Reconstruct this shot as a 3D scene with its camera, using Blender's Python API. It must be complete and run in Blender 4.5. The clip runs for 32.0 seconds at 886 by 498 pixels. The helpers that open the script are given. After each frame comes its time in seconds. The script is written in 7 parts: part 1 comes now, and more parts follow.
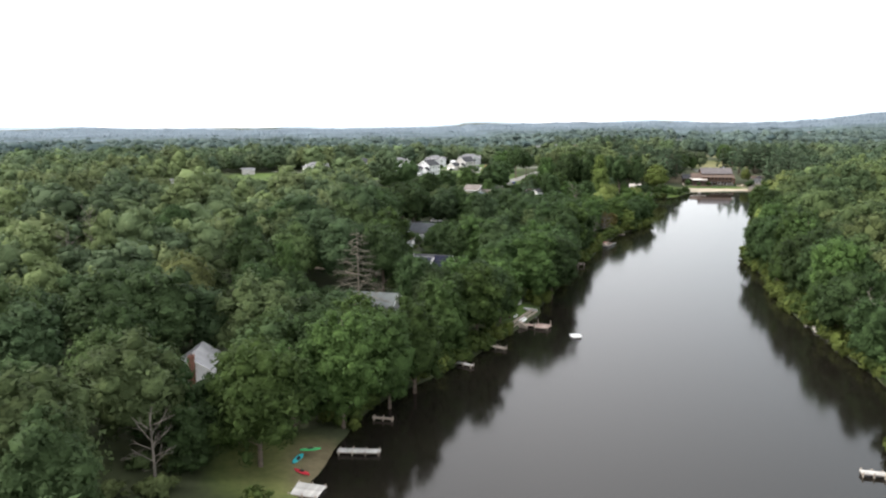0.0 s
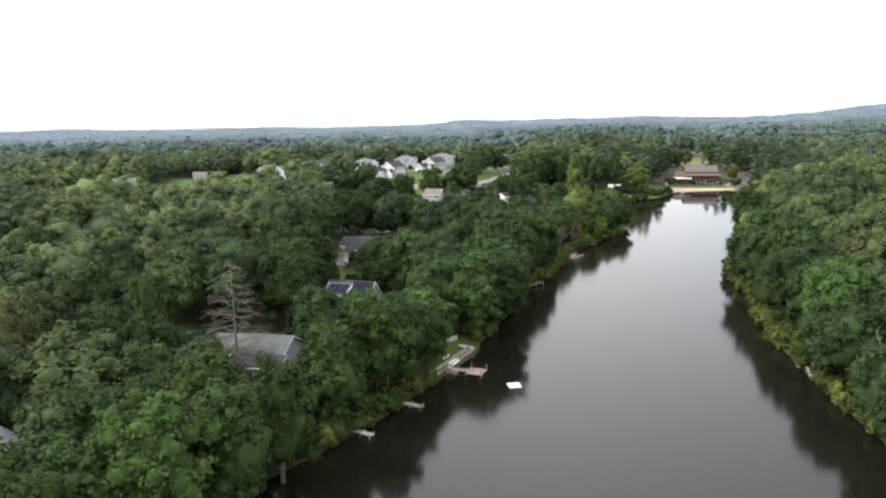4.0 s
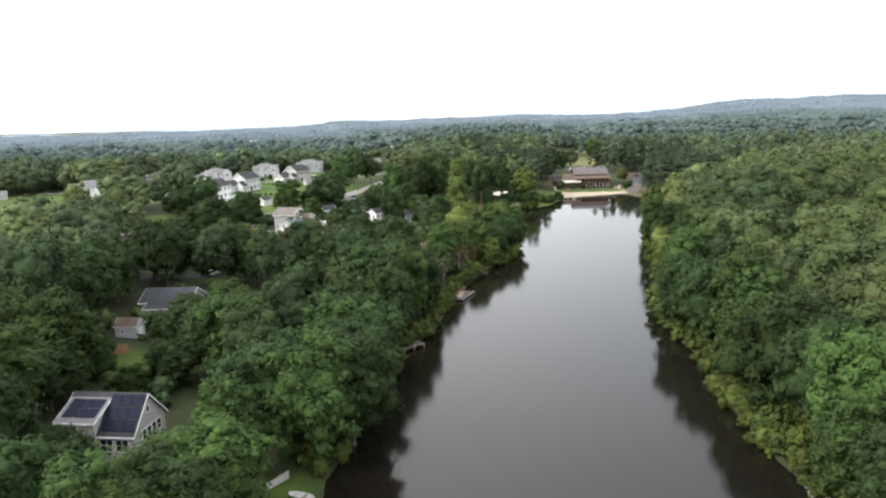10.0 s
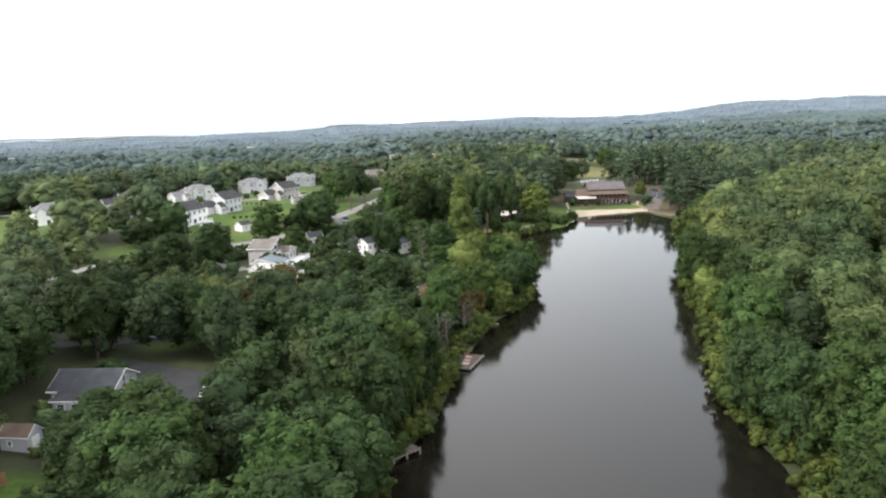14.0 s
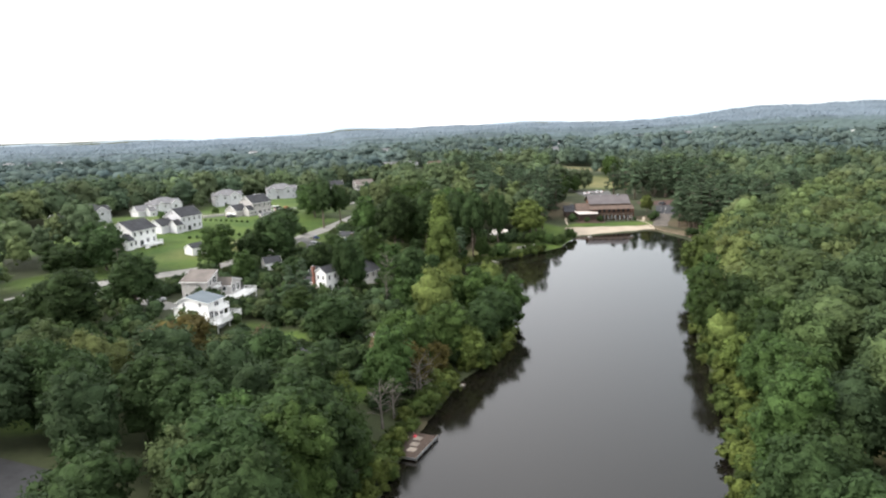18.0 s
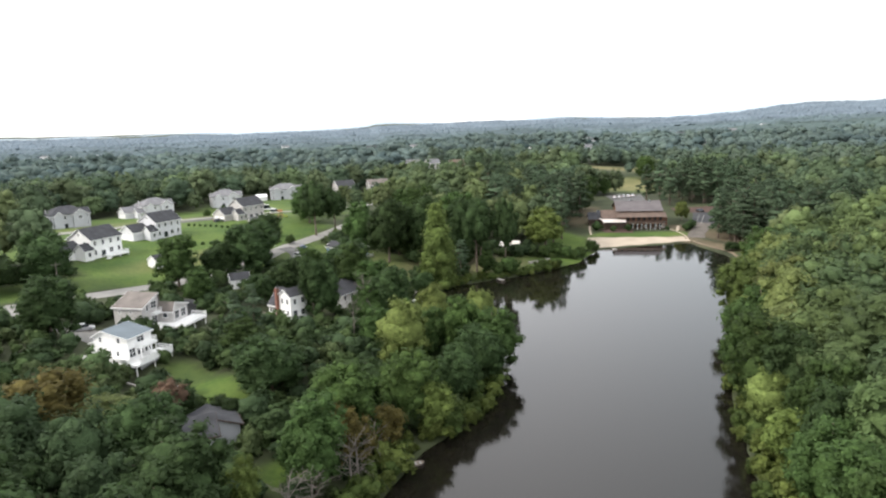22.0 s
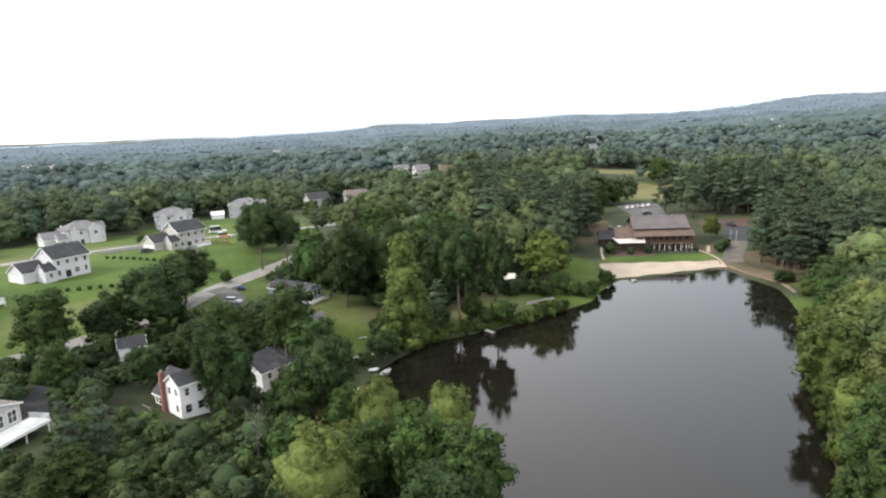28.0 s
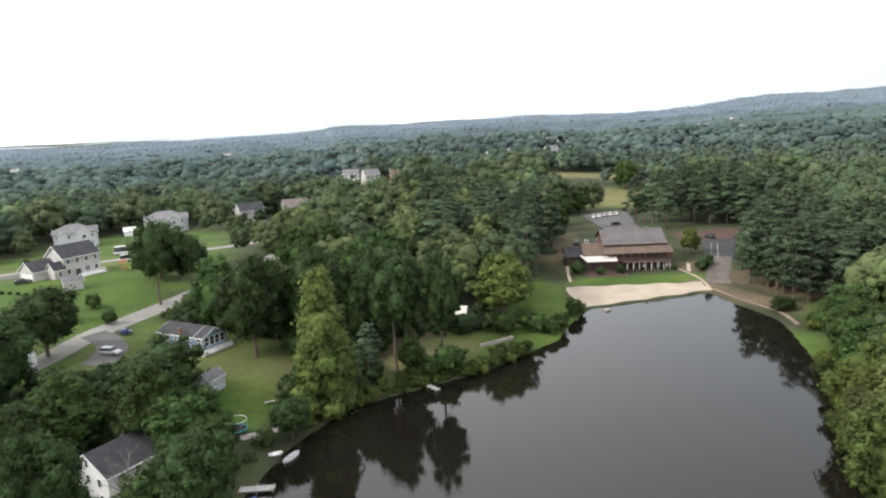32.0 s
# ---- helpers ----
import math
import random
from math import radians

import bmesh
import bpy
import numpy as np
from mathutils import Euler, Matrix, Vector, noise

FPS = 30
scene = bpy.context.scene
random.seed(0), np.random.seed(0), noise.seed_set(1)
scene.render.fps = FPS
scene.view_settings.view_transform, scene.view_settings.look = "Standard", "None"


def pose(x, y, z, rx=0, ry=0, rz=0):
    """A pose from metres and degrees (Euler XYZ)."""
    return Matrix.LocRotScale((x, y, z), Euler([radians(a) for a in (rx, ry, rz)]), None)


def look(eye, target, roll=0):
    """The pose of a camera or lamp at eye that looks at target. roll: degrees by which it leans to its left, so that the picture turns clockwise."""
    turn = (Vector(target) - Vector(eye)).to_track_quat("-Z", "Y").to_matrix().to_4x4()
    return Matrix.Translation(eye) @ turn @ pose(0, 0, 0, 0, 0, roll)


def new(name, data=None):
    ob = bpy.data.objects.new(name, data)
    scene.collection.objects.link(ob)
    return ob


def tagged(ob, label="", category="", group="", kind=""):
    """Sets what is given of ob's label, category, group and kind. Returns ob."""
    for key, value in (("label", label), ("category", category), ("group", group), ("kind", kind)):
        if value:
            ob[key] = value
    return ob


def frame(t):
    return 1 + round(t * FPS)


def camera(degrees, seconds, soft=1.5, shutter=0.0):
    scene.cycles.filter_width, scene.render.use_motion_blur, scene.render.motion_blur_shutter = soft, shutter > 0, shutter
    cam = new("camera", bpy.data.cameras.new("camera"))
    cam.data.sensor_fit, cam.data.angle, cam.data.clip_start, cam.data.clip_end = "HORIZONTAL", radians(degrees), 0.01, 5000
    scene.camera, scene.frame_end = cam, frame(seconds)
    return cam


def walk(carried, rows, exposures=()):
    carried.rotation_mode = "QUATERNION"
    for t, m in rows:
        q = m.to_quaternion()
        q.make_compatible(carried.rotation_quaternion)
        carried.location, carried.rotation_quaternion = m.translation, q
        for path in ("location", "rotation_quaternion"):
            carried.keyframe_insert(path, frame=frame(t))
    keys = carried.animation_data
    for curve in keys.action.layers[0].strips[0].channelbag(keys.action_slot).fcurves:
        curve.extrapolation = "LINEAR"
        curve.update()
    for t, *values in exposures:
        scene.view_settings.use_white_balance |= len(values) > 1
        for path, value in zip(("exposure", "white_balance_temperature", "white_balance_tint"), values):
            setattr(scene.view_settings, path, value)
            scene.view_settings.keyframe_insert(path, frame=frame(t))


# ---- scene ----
import itertools

cam = camera(63.8, 32.0, soft=2.2)
METRES, EYE, TILT, LEAN, TURN = 308.0, 48.8, -10.3, 0.4, 0.0
ROWS = [
    (0.0, 0.0, 0.0, 0.0, 0.0, 0.0, -0.0),
    (0.5, 0.0057, 0.0127, 0.0022, -0.71, 0.07, 0.18),
    (1.0, 0.0133, 0.025, 0.0046, -0.74, 0.12, 0.22),
    (1.5, 0.0215, 0.0368, 0.0068, -0.77, 0.16, 0.33),
    (2.0, 0.0297, 0.0489, 0.009, -0.86, 0.08, 0.35),
    (2.5, 0.0367, 0.0617, 0.0112, -0.93, -0.0, 0.42),
    (3.0, 0.0427, 0.075, 0.0137, -1.0, -0.08, 0.49),
    (3.5, 0.0478, 0.0888, 0.0163, -0.7, -0.14, 0.53),
    (5.5, 0.0641, 0.1472, 0.0264, -0.77, -0.31, 1.25),
    (6.0, 0.0669, 0.1625, 0.0288, -0.8, -0.36, 1.22),
    (6.5, 0.0696, 0.1777, 0.0313, -0.81, -0.37, 1.19),
    (7.0, 0.0719, 0.193, 0.0336, -0.84, -0.38, 1.21),
    (7.1, 0.0723, 0.196, 0.0344, -1.182, -0.3964, 1.2849),
    (7.2, 0.0727, 0.1989, 0.0351, -4.1618, -0.5398, 1.9376),
    (7.3, 0.0732, 0.2019, 0.0359, -8.1675, -0.7325, 2.815),
    (7.4, 0.0736, 0.2048, 0.0366, -10.0238, -0.8218, 3.2216),
    (7.5, 0.074, 0.2078, 0.0374, -10.61, -0.85, 3.35),
    (8.0, 0.0758, 0.2231, 0.0406, -10.87, -0.79, 3.42),
    (8.2, 0.0767, 0.2294, 0.0416, -10.828, -0.784, 3.4105),
    (8.3, 0.0771, 0.2325, 0.0422, -10.618, -0.754, 3.363),
    (8.4, 0.0776, 0.2357, 0.0427, -10.324, -0.712, 3.2965),
    (8.5, 0.078, 0.2388, 0.0432, -10.03, -0.67, 3.23),
    (9.0, 0.0806, 0.2542, 0.0459, -9.91, -0.6, 3.18),
    (9.5, 0.0831, 0.2696, 0.0488, -9.89, -0.54, 3.21),
    (10.0, 0.0857, 0.2851, 0.053, -9.89, -0.51, 3.21),
    (10.5, 0.0884, 0.3003, 0.0565, -9.88, -0.47, 3.26),
    (11.0, 0.091, 0.3154, 0.0618, -9.87, -0.42, 3.3),
    (11.5, 0.0938, 0.3302, 0.069, -9.84, -0.39, 3.32),
    (12.0, 0.0969, 0.3451, 0.0753, -9.81, -0.38, 3.44),
    (12.5, 0.0998, 0.3601, 0.0793, -9.82, -0.37, 3.53),
    (13.0, 0.1029, 0.3754, 0.0826, -9.8, -0.32, 3.51),
    (13.5, 0.1061, 0.3908, 0.0863, -9.77, -0.31, 3.48),
    (14.0, 0.1092, 0.4061, 0.0895, -9.73, -0.31, 3.44),
    (14.5, 0.1125, 0.4211, 0.0926, -9.68, -0.24, 3.43),
    (16.5, 0.1393, 0.4744, 0.1055, -9.18, -0.13, 3.41),
    (17.0, 0.1477, 0.4874, 0.1082, -9.1, -0.06, 3.35),
    (17.5, 0.1571, 0.4996, 0.1107, -9.03, 0.01, 3.32),
    (18.0, 0.167, 0.5116, 0.1129, -8.98, 0.06, 3.29),
    (18.5, 0.1775, 0.5231, 0.1148, -8.91, 0.14, 3.39),
    (19.0, 0.1876, 0.5348, 0.1168, -8.93, 0.07, 3.37),
    (19.5, 0.1964, 0.5472, 0.1189, -8.98, -0.02, 3.29),
    (20.0, 0.2044, 0.5598, 0.1216, -9.0, -0.11, 3.23),
    (20.5, 0.2114, 0.5731, 0.1241, -9.03, -0.18, 3.18),
    (21.0, 0.2178, 0.5867, 0.1266, -9.05, -0.22, 3.14),
    (21.2, 0.2197, 0.5925, 0.1278, -8.942, -0.2165, 3.114),
    (21.3, 0.2207, 0.5954, 0.1283, -8.618, -0.206, 3.036),
    (21.4, 0.2216, 0.5983, 0.1289, -7.862, -0.1815, 2.854),
    (21.5, 0.2226, 0.6012, 0.1295, -6.89, -0.15, 2.62),
    (21.6, 0.2238, 0.604, 0.1301, -6.385, -0.16, 2.53),
    (21.7, 0.2251, 0.6068, 0.1307, -6.0315, -0.167, 2.467),
    (21.8, 0.2263, 0.6096, 0.1314, -5.9103, -0.1694, 2.4454),
    (22.0, 0.2288, 0.6152, 0.1326, -5.88, -0.17, 2.44),
    (22.5, 0.2336, 0.6298, 0.1353, -5.89, -0.23, 2.41),
    (23.0, 0.2379, 0.6447, 0.1378, -5.9, -0.26, 2.43),
    (23.5, 0.2417, 0.6598, 0.1404, -5.9, -0.28, 2.47),
    (24.0, 0.2453, 0.6749, 0.1431, -5.9, -0.28, 2.54),
    (24.5, 0.2485, 0.69, 0.1459, -5.89, -0.28, 2.62),
    (25.0, 0.2517, 0.7053, 0.1487, -5.88, -0.28, 2.7),
    (25.5, 0.2546, 0.7206, 0.1515, -5.86, -0.27, 2.78),
    (27.5, 0.2718, 0.7805, 0.1644, -5.68, -0.2, 3.36),
    (28.0, 0.2761, 0.7956, 0.1672, -5.68, -0.19, 3.4),
    (28.5, 0.2802, 0.8108, 0.1698, -5.68, -0.19, 3.44),
    (29.0, 0.2843, 0.8258, 0.1725, -5.68, -0.19, 3.49),
    (29.5, 0.2884, 0.841, 0.175, -5.67, -0.17, 3.55),
    (30.0, 0.2926, 0.8561, 0.1774, -5.68, -0.16, 3.57),
    (30.5, 0.2969, 0.871, 0.1802, -5.67, -0.17, 3.62),
    (30.6, 0.2979, 0.874, 0.1807, -5.7895, -0.178, 3.6495),
    (30.7, 0.2988, 0.8769, 0.1812, -6.626, -0.234, 3.856),
    (30.8, 0.2998, 0.8799, 0.1817, -7.4625, -0.29, 4.0625),
    (30.9, 0.3007, 0.8828, 0.1822, -7.9405, -0.322, 4.1805),
    (31.0, 0.3017, 0.8858, 0.1827, -8.06, -0.33, 4.21),
    (31.5, 0.3057, 0.9008, 0.1853, -8.46, -0.32, 4.31),
    (32.0, 0.3111, 0.9156, 0.188, -8.74, -0.33, 4.23),
]
walk(cam, [(t, pose(0, 0, EYE, TILT, LEAN, TURN) @ pose(METRES * x, METRES * y, METRES * z, 90 + pitch, roll, yaw)) for t, x, y, z, yaw, pitch, roll in ROWS],
     exposures=[(0.0, 1.05), (6.0, 0.98), (14.0, 1.0), (20.0, 0.95), (27.0, 0.9), (32.0, 0.8)])
SHORE = [(-70, -260), (-40, -60), (-26, 40), (-20, 84), (-17, 100), (-15, 111), (-11, 120), (-3, 130), (6, 143),
         (13.5, 156), (18.4, 165), (24.2, 176), (25, 182), (34, 206), (40, 228), (52, 248), (59, 268), (67, 285), (77, 304), (88, 316), (93.5, 325),
         (95.5, 339), (93.5, 352), (84, 362), (79, 372), (78, 388), (85, 405), (95, 419), (106, 424), (125, 431), (147, 447),
         (155, 460), (164, 470), (203, 475), (203, 460), (205, 446), (202, 436), (194, 416), (186, 400), (173, 382),
         (163, 362), (151, 340), (138, 315), (128, 290), (116, 262), (108, 250), (104, 238)]
SHORE_EAST = [(99, 212), (93, 197), (88, 172), (85, 152), (83, 135), (81, 120), (72, 105), (64, 90), (57, 60), (52, 20), (46, -60), (60, -260)]
POOL = np.array(SHORE + SHORE_EAST, float)
def ramp(v, a, b):
    s = np.clip((np.asarray(v, float) - a) / (b - a), 0, 1)
    return s * s * (3 - 2 * s)
def bank(x, y):
    """Metres from the water's edge: plus on land, minus on the water."""
    x, y = np.atleast_1d(np.asarray(x, float)), np.atleast_1d(np.asarray(y, float))
    best, inside = np.full(x.shape, 1e9), np.zeros(x.shape, bool)
    for (ax, ay), (bx, by) in zip(POOL, np.roll(POOL, -1, 0)):
        k = np.clip(((x - ax) * (bx - ax) + (y - ay) * (by - ay)) / ((bx - ax) ** 2 + (by - ay) ** 2), 0, 1)
        best = np.minimum(best, np.hypot(x - ax - k * (bx - ax), y - ay - k * (by - ay)))
        inside ^= ((ay > y) != (by > y)) & (x < (bx - ax) * (y - ay) / (by - ay + 1e-12) + ax)
    return np.where(inside, -best, best)
def ground(x, y):
    """Height of the land over the water."""
    x, y = np.atleast_1d(np.asarray(x, float)), np.atleast_1d(np.asarray(y, float))
    d = bank(x, y)
    left = ramp(60 + 0.28 * y - x, -40, 40)
    h = 0.3 + 0.5 * ramp(d, 0, 4) + 5.2 * ramp(d, 2, 45) + ramp(d, 35, 130) * (2.0 + 5.5 * left)
    h = h - (2.8 * ramp(y, 495, 570) + 5.0 * ramp(y, 605, 690)) * ramp(x, 130, 90)
    h = h - 4.5 * np.exp(-((x + 75) / 48) ** 2 - ((y - 338) / 52) ** 2)
    lodge = ramp(x, 140, 165) * ramp(y, 440, 468) * ramp(x, 330, 280) * ramp(y, 720, 640)
    h = h + lodge * (0.35 + 4.6 * ramp(y, 468, 560) - h)
    r = np.hypot(x - 60, y - 200)
    h = h + 2.5 * np.sin(x / 170 + 1) * np.sin(y / 210) * ramp(r, 300, 700)
    h = h - 14 * ramp(r, 600, 1500) * ramp(-(x - 40) / (r + 1), -0.45, 0.1)
    far = ramp(r, 2600, 4300)
    a = np.arctan2(x - 60, y - 200)
    h = h + far * (14 + 7 * np.sin(a * 9) + 5 * np.sin(a * 23 + 1) + 3 * np.sin(a * 47))
    h = h + ramp(r, 2150, 3300) * ramp(a, 0.38, 0.68) * (50 + 8 * np.sin(a * 14) + 4 * np.sin(a * 37))
    h = h + 15 * ramp(r, 1000, 1450) * ramp(r, 2000, 1600) * ramp(a, 0.42, 0.62)
    h = h - 2.8 * np.exp(-((x - 30) ** 2 + (y - 331) ** 2) / 90.0)
    return np.where(d < 0, np.maximum(-1.6, 0.3 + d * 0.5), h)

# ---- sky and sun: a bright overcast afternoon ----
world = bpy.data.worlds.new("overcast_sky")
scene.world = world
world.use_nodes = True
wt = world.node_tree
wt.nodes.clear()
sky = wt.nodes.new("ShaderNodeTexSky")
sky.sky_type, sky.sun_disc = "NISHITA", False
sky.sun_elevation, sky.sun_rotation = radians(38), radians(-102)
sky.air_density, sky.dust_density, sky.ozone_density = 1.0, 4.0, 1.0
veil = wt.nodes.new("ShaderNodeMixRGB")
veil.inputs[0].default_value = 0.72
way, east, thin, cloud = (wt.nodes.new(k) for k in ("ShaderNodeTexCoord", "ShaderNodeVectorMath", "ShaderNodeMapRange", "ShaderNodeMixRGB"))
east.operation, east.inputs[1].default_value = "DOT_PRODUCT", (0.85, 0.5, 0.15)
thin.interpolation_type = "SMOOTHSTEP"
thin.inputs["From Min"].default_value, thin.inputs["From Max"].default_value = 0.6, 1.0
cloud.inputs[1].default_value, cloud.inputs[2].default_value = (13.6, 13.6, 13.8, 1), (7.0, 7.6, 7.9, 1)
wt.links.new(way.outputs["Generated"], east.inputs[0])
wt.links.new(east.outputs["Value"], thin.inputs["Value"])
wt.links.new(thin.outputs[0], cloud.inputs[0])
wt.links.new(cloud.outputs[0], veil.inputs[2])
back = wt.nodes.new("ShaderNodeBackground")
back.inputs[1].default_value = 0.1
wout = wt.nodes.new("ShaderNodeOutputWorld")
wt.links.new(sky.outputs[0], veil.inputs[1])
wt.links.new(veil.outputs[0], back.inputs[0])
wt.links.new(back.outputs[0], wout.inputs[0])
sun_data = bpy.data.lights.new("sun", "SUN")
sun_data.energy, sun_data.angle, sun_data.color = 1.75, radians(14), (1.0, 0.96, 0.9)
sun_lamp = new("sun", sun_data)
sun_lamp.matrix_world = look((0, 0, 300), (math.sin(radians(102)) * 200, -math.cos(radians(102)) * 200, 300 - 156))
scene.view_settings.exposure = 0.93


# ---- materials ----
def material(name, base, rough=0.7, vary=0.25, scale=0.5, fine=6.0, bump=0.3, metal=0.0, other=None, per_object=0.0, per_island=0.0, through_light=0.0, coords="Object", relief_depth=0.05, spec=0.3):
    """A surface with variation at two scales, relief, and a shift from piece to piece."""
    m = bpy.data.materials.new(name)
    m.use_nodes = True
    nt = m.node_tree
    nt.nodes.clear()
    N, L = nt.nodes.new, nt.links.new
    out, bsdf, tc = N("ShaderNodeOutputMaterial"), N("ShaderNodeBsdfPrincipled"), N("ShaderNodeTexCoord")
    big, small = N("ShaderNodeTexNoise"), N("ShaderNodeTexNoise")
    big.inputs["Scale"].default_value, big.inputs["Detail"].default_value = scale, 3
    small.inputs["Scale"].default_value, small.inputs["Detail"].default_value = fine, 2
    L(tc.outputs[coords], big.inputs["Vector"])
    L(tc.outputs[coords], small.inputs["Vector"])
    mix = N("ShaderNodeMixRGB")
    mix.inputs[1].default_value = (*[c * (1 - vary) for c in base], 1)
    mix.inputs[2].default_value = (*(other or [min(1, c * (1 + vary)) for c in base]), 1)
    ramp_node = N("ShaderNodeValToRGB")
    ramp_node.color_ramp.elements[0].position, ramp_node.color_ramp.elements[1].position = 0.32, 0.68
    L(big.outputs[0], ramp_node.inputs[0])
    L(ramp_node.outputs[0], mix.inputs[0])
    hsv = N("ShaderNodeHueSaturation")
    L(mix.outputs[0], hsv.inputs["Color"])
    value = N("ShaderNodeMath")
    value.operation = "MULTIPLY_ADD"
    value.inputs[1].default_value, value.inputs[2].default_value = vary * 1.2, 1 - vary * 0.6
    L(small.outputs[0], value.inputs[0])
    last = value.outputs[0]
    for amount, kind, socket in ((per_object, "ShaderNodeObjectInfo", "Random"), (per_island, "ShaderNodeNewGeometry", "Random Per Island")):
        if amount:
            rnd, mul = N(kind), N("ShaderNodeMath")
            mul.operation = "MULTIPLY_ADD"
            mul.inputs[1].default_value, mul.inputs[2].default_value = 2 * amount, 1 - amount
            L(rnd.outputs[socket], mul.inputs[0])
            both = N("ShaderNodeMath")
            both.operation = "MULTIPLY"
            L(last, both.inputs[0])
            L(mul.outputs[0], both.inputs[1])
            last = both.outputs[0]
            if kind == "ShaderNodeObjectInfo":
                hue = N("ShaderNodeMath")
                hue.operation = "MULTIPLY_ADD"
                hue.inputs[1].default_value, hue.inputs[2].default_value = 0.03 * min(1, amount * 2), 0.5 - 0.015 * min(1, amount * 2)
                L(rnd.outputs[socket], hue.inputs[0])
                L(hue.outputs[0], hsv.inputs["Hue"])
    L(last, hsv.inputs["Value"])
    L(hsv.outputs[0], bsdf.inputs["Base Color"])
    bsdf.inputs["Roughness"].default_value, bsdf.inputs["Metallic"].default_value = rough, metal
    bsdf.inputs["Specular IOR Level"].default_value = spec
    if bump:
        relief = N("ShaderNodeBump")
        relief.inputs["Strength"].default_value, relief.inputs["Distance"].default_value = bump, relief_depth
        L(small.outputs[0], relief.inputs["Height"])
        L(relief.outputs[0], bsdf.inputs["Normal"])
    if through_light:
        glow, add = N("ShaderNodeBsdfTranslucent"), N("ShaderNodeMixShader")
        add.inputs[0].default_value = through_light
        L(hsv.outputs[0], glow.inputs["Color"])
        L(bsdf.outputs[0], add.inputs[1])
        L(glow.outputs[0], add.inputs[2])
        L(add.outputs[0], out.inputs[0])
    else:
        L(bsdf.outputs[0], out.inputs[0])
    return m


def foliage(name, base, per_object=0.28, scale=0.35):
    """Leaf sprays, and the mottled mass of leaves behind them."""
    outer = material(name, base, rough=0.6, vary=0.22, scale=scale, fine=2.5, bump=0, per_object=per_object, per_island=0.16, through_light=0.33, spec=0.06)
    inner = material(name + "_mass", base, rough=0.75, vary=0.3, scale=1.1, fine=2.6, bump=0.7, relief_depth=0.4, per_object=per_object, spec=0.03)
    MASS[outer.name] = inner
    return outer


MASS = {}
LEAF_DARK = foliage("leaf_dark_green", (0.0358, 0.0584, 0.0228))
LEAF_MID = foliage("leaf_green", (0.0460, 0.0761, 0.0246))
LEAF_LIGHT = foliage("leaf_light_green", (0.0532, 0.0870, 0.0260))
LEAF_AMBER = foliage("leaf_amber_green", (0.103, 0.089, 0.030))
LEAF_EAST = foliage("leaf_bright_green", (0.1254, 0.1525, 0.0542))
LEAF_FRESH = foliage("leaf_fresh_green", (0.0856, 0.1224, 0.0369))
LEAF_YELLOW = foliage("leaf_yellow_green", (0.104, 0.138, 0.038))
LEAF_RUST = foliage("leaf_rust", (0.135, 0.092, 0.062))
LEAF_NARROW = foliage("leaf_deep_yellow_green", (0.1066, 0.1521, 0.0442))
LEAF_OLIVE = foliage("leaf_olive", (0.091, 0.107, 0.040))
LEAF_YELLOWISH = foliage("leaf_yellowish_green", (0.095, 0.120, 0.036))
NEEDLE = foliage("pine_needles", (0.066, 0.096, 0.056))
BARK = material("bark", (0.12, 0.095, 0.075), rough=0.9, vary=0.35, scale=1.5, fine=9, bump=0.8)
DEADWOOD = material("grey_dead_wood", (0.13, 0.117, 0.1), rough=0.9, vary=0.3, scale=1.5, fine=8, bump=0.6)
ROAD = material("road_asphalt", (0.23, 0.222, 0.208), rough=0.9, vary=0.15, scale=0.2, fine=4, bump=0.2)
YARD = material("black_asphalt", (0.042, 0.043, 0.046), rough=0.85, vary=0.25, scale=0.3, fine=3, bump=0.2)
ASPHALT = material("dark_asphalt", (0.098, 0.096, 0.094), rough=0.85, vary=0.25, scale=0.15, fine=3, bump=0.2)
SAND = material("beach_sand", (0.38, 0.32, 0.25), rough=0.95, vary=0.12, scale=0.15, fine=2.5, bump=0.5)
GRAVEL = material("grey_brown_gravel", (0.125, 0.11, 0.096), rough=0.95, vary=0.25, scale=0.3, fine=3, bump=0.5)
DIRT = material("bare_dirt", (0.20, 0.155, 0.11), rough=0.95, vary=0.3, scale=0.3, fine=3, bump=0.6)
SIDING_WHITE = material("white_siding", (0.78, 0.78, 0.77), rough=0.6, vary=0.05, scale=0.4, fine=5, bump=0.1)
SIDING_PALE = material("pale_grey_siding", (0.56, 0.56, 0.585), rough=0.6, vary=0.05, scale=0.4, fine=5, bump=0.1)
SIDING_BEIGE = material("beige_siding", (0.42, 0.405, 0.39), rough=0.65, vary=0.06, scale=0.4, fine=5, bump=0.1)
SIDING_GREY = material("grey_siding", (0.40, 0.41, 0.43), rough=0.65, vary=0.06, scale=0.4, fine=5, bump=0.1)
SIDING_BLUE = material("blue_siding", (0.22, 0.31, 0.44), rough=0.65, vary=0.07, scale=0.4, fine=5, bump=0.1)
LOGS = material("brown_stained_wood", (0.16, 0.085, 0.055), rough=0.75, vary=0.25, scale=0.6, fine=5, bump=0.4)
LOGS_DARK = material("dark_brown_wood", (0.065, 0.045, 0.035), rough=0.75, vary=0.25, scale=0.6, fine=5, bump=0.4)
SHINGLE_DARK = material("charcoal_shingles", (0.046, 0.047, 0.052), rough=0.95, vary=0.22, scale=0.5, fine=5, bump=0.5, per_island=0.08)
SHINGLE_SLATE = material("slate_blue_shingles", (0.0465, 0.05175, 0.0585), rough=0.9, vary=0.2, scale=0.5, fine=5, bump=0.5)
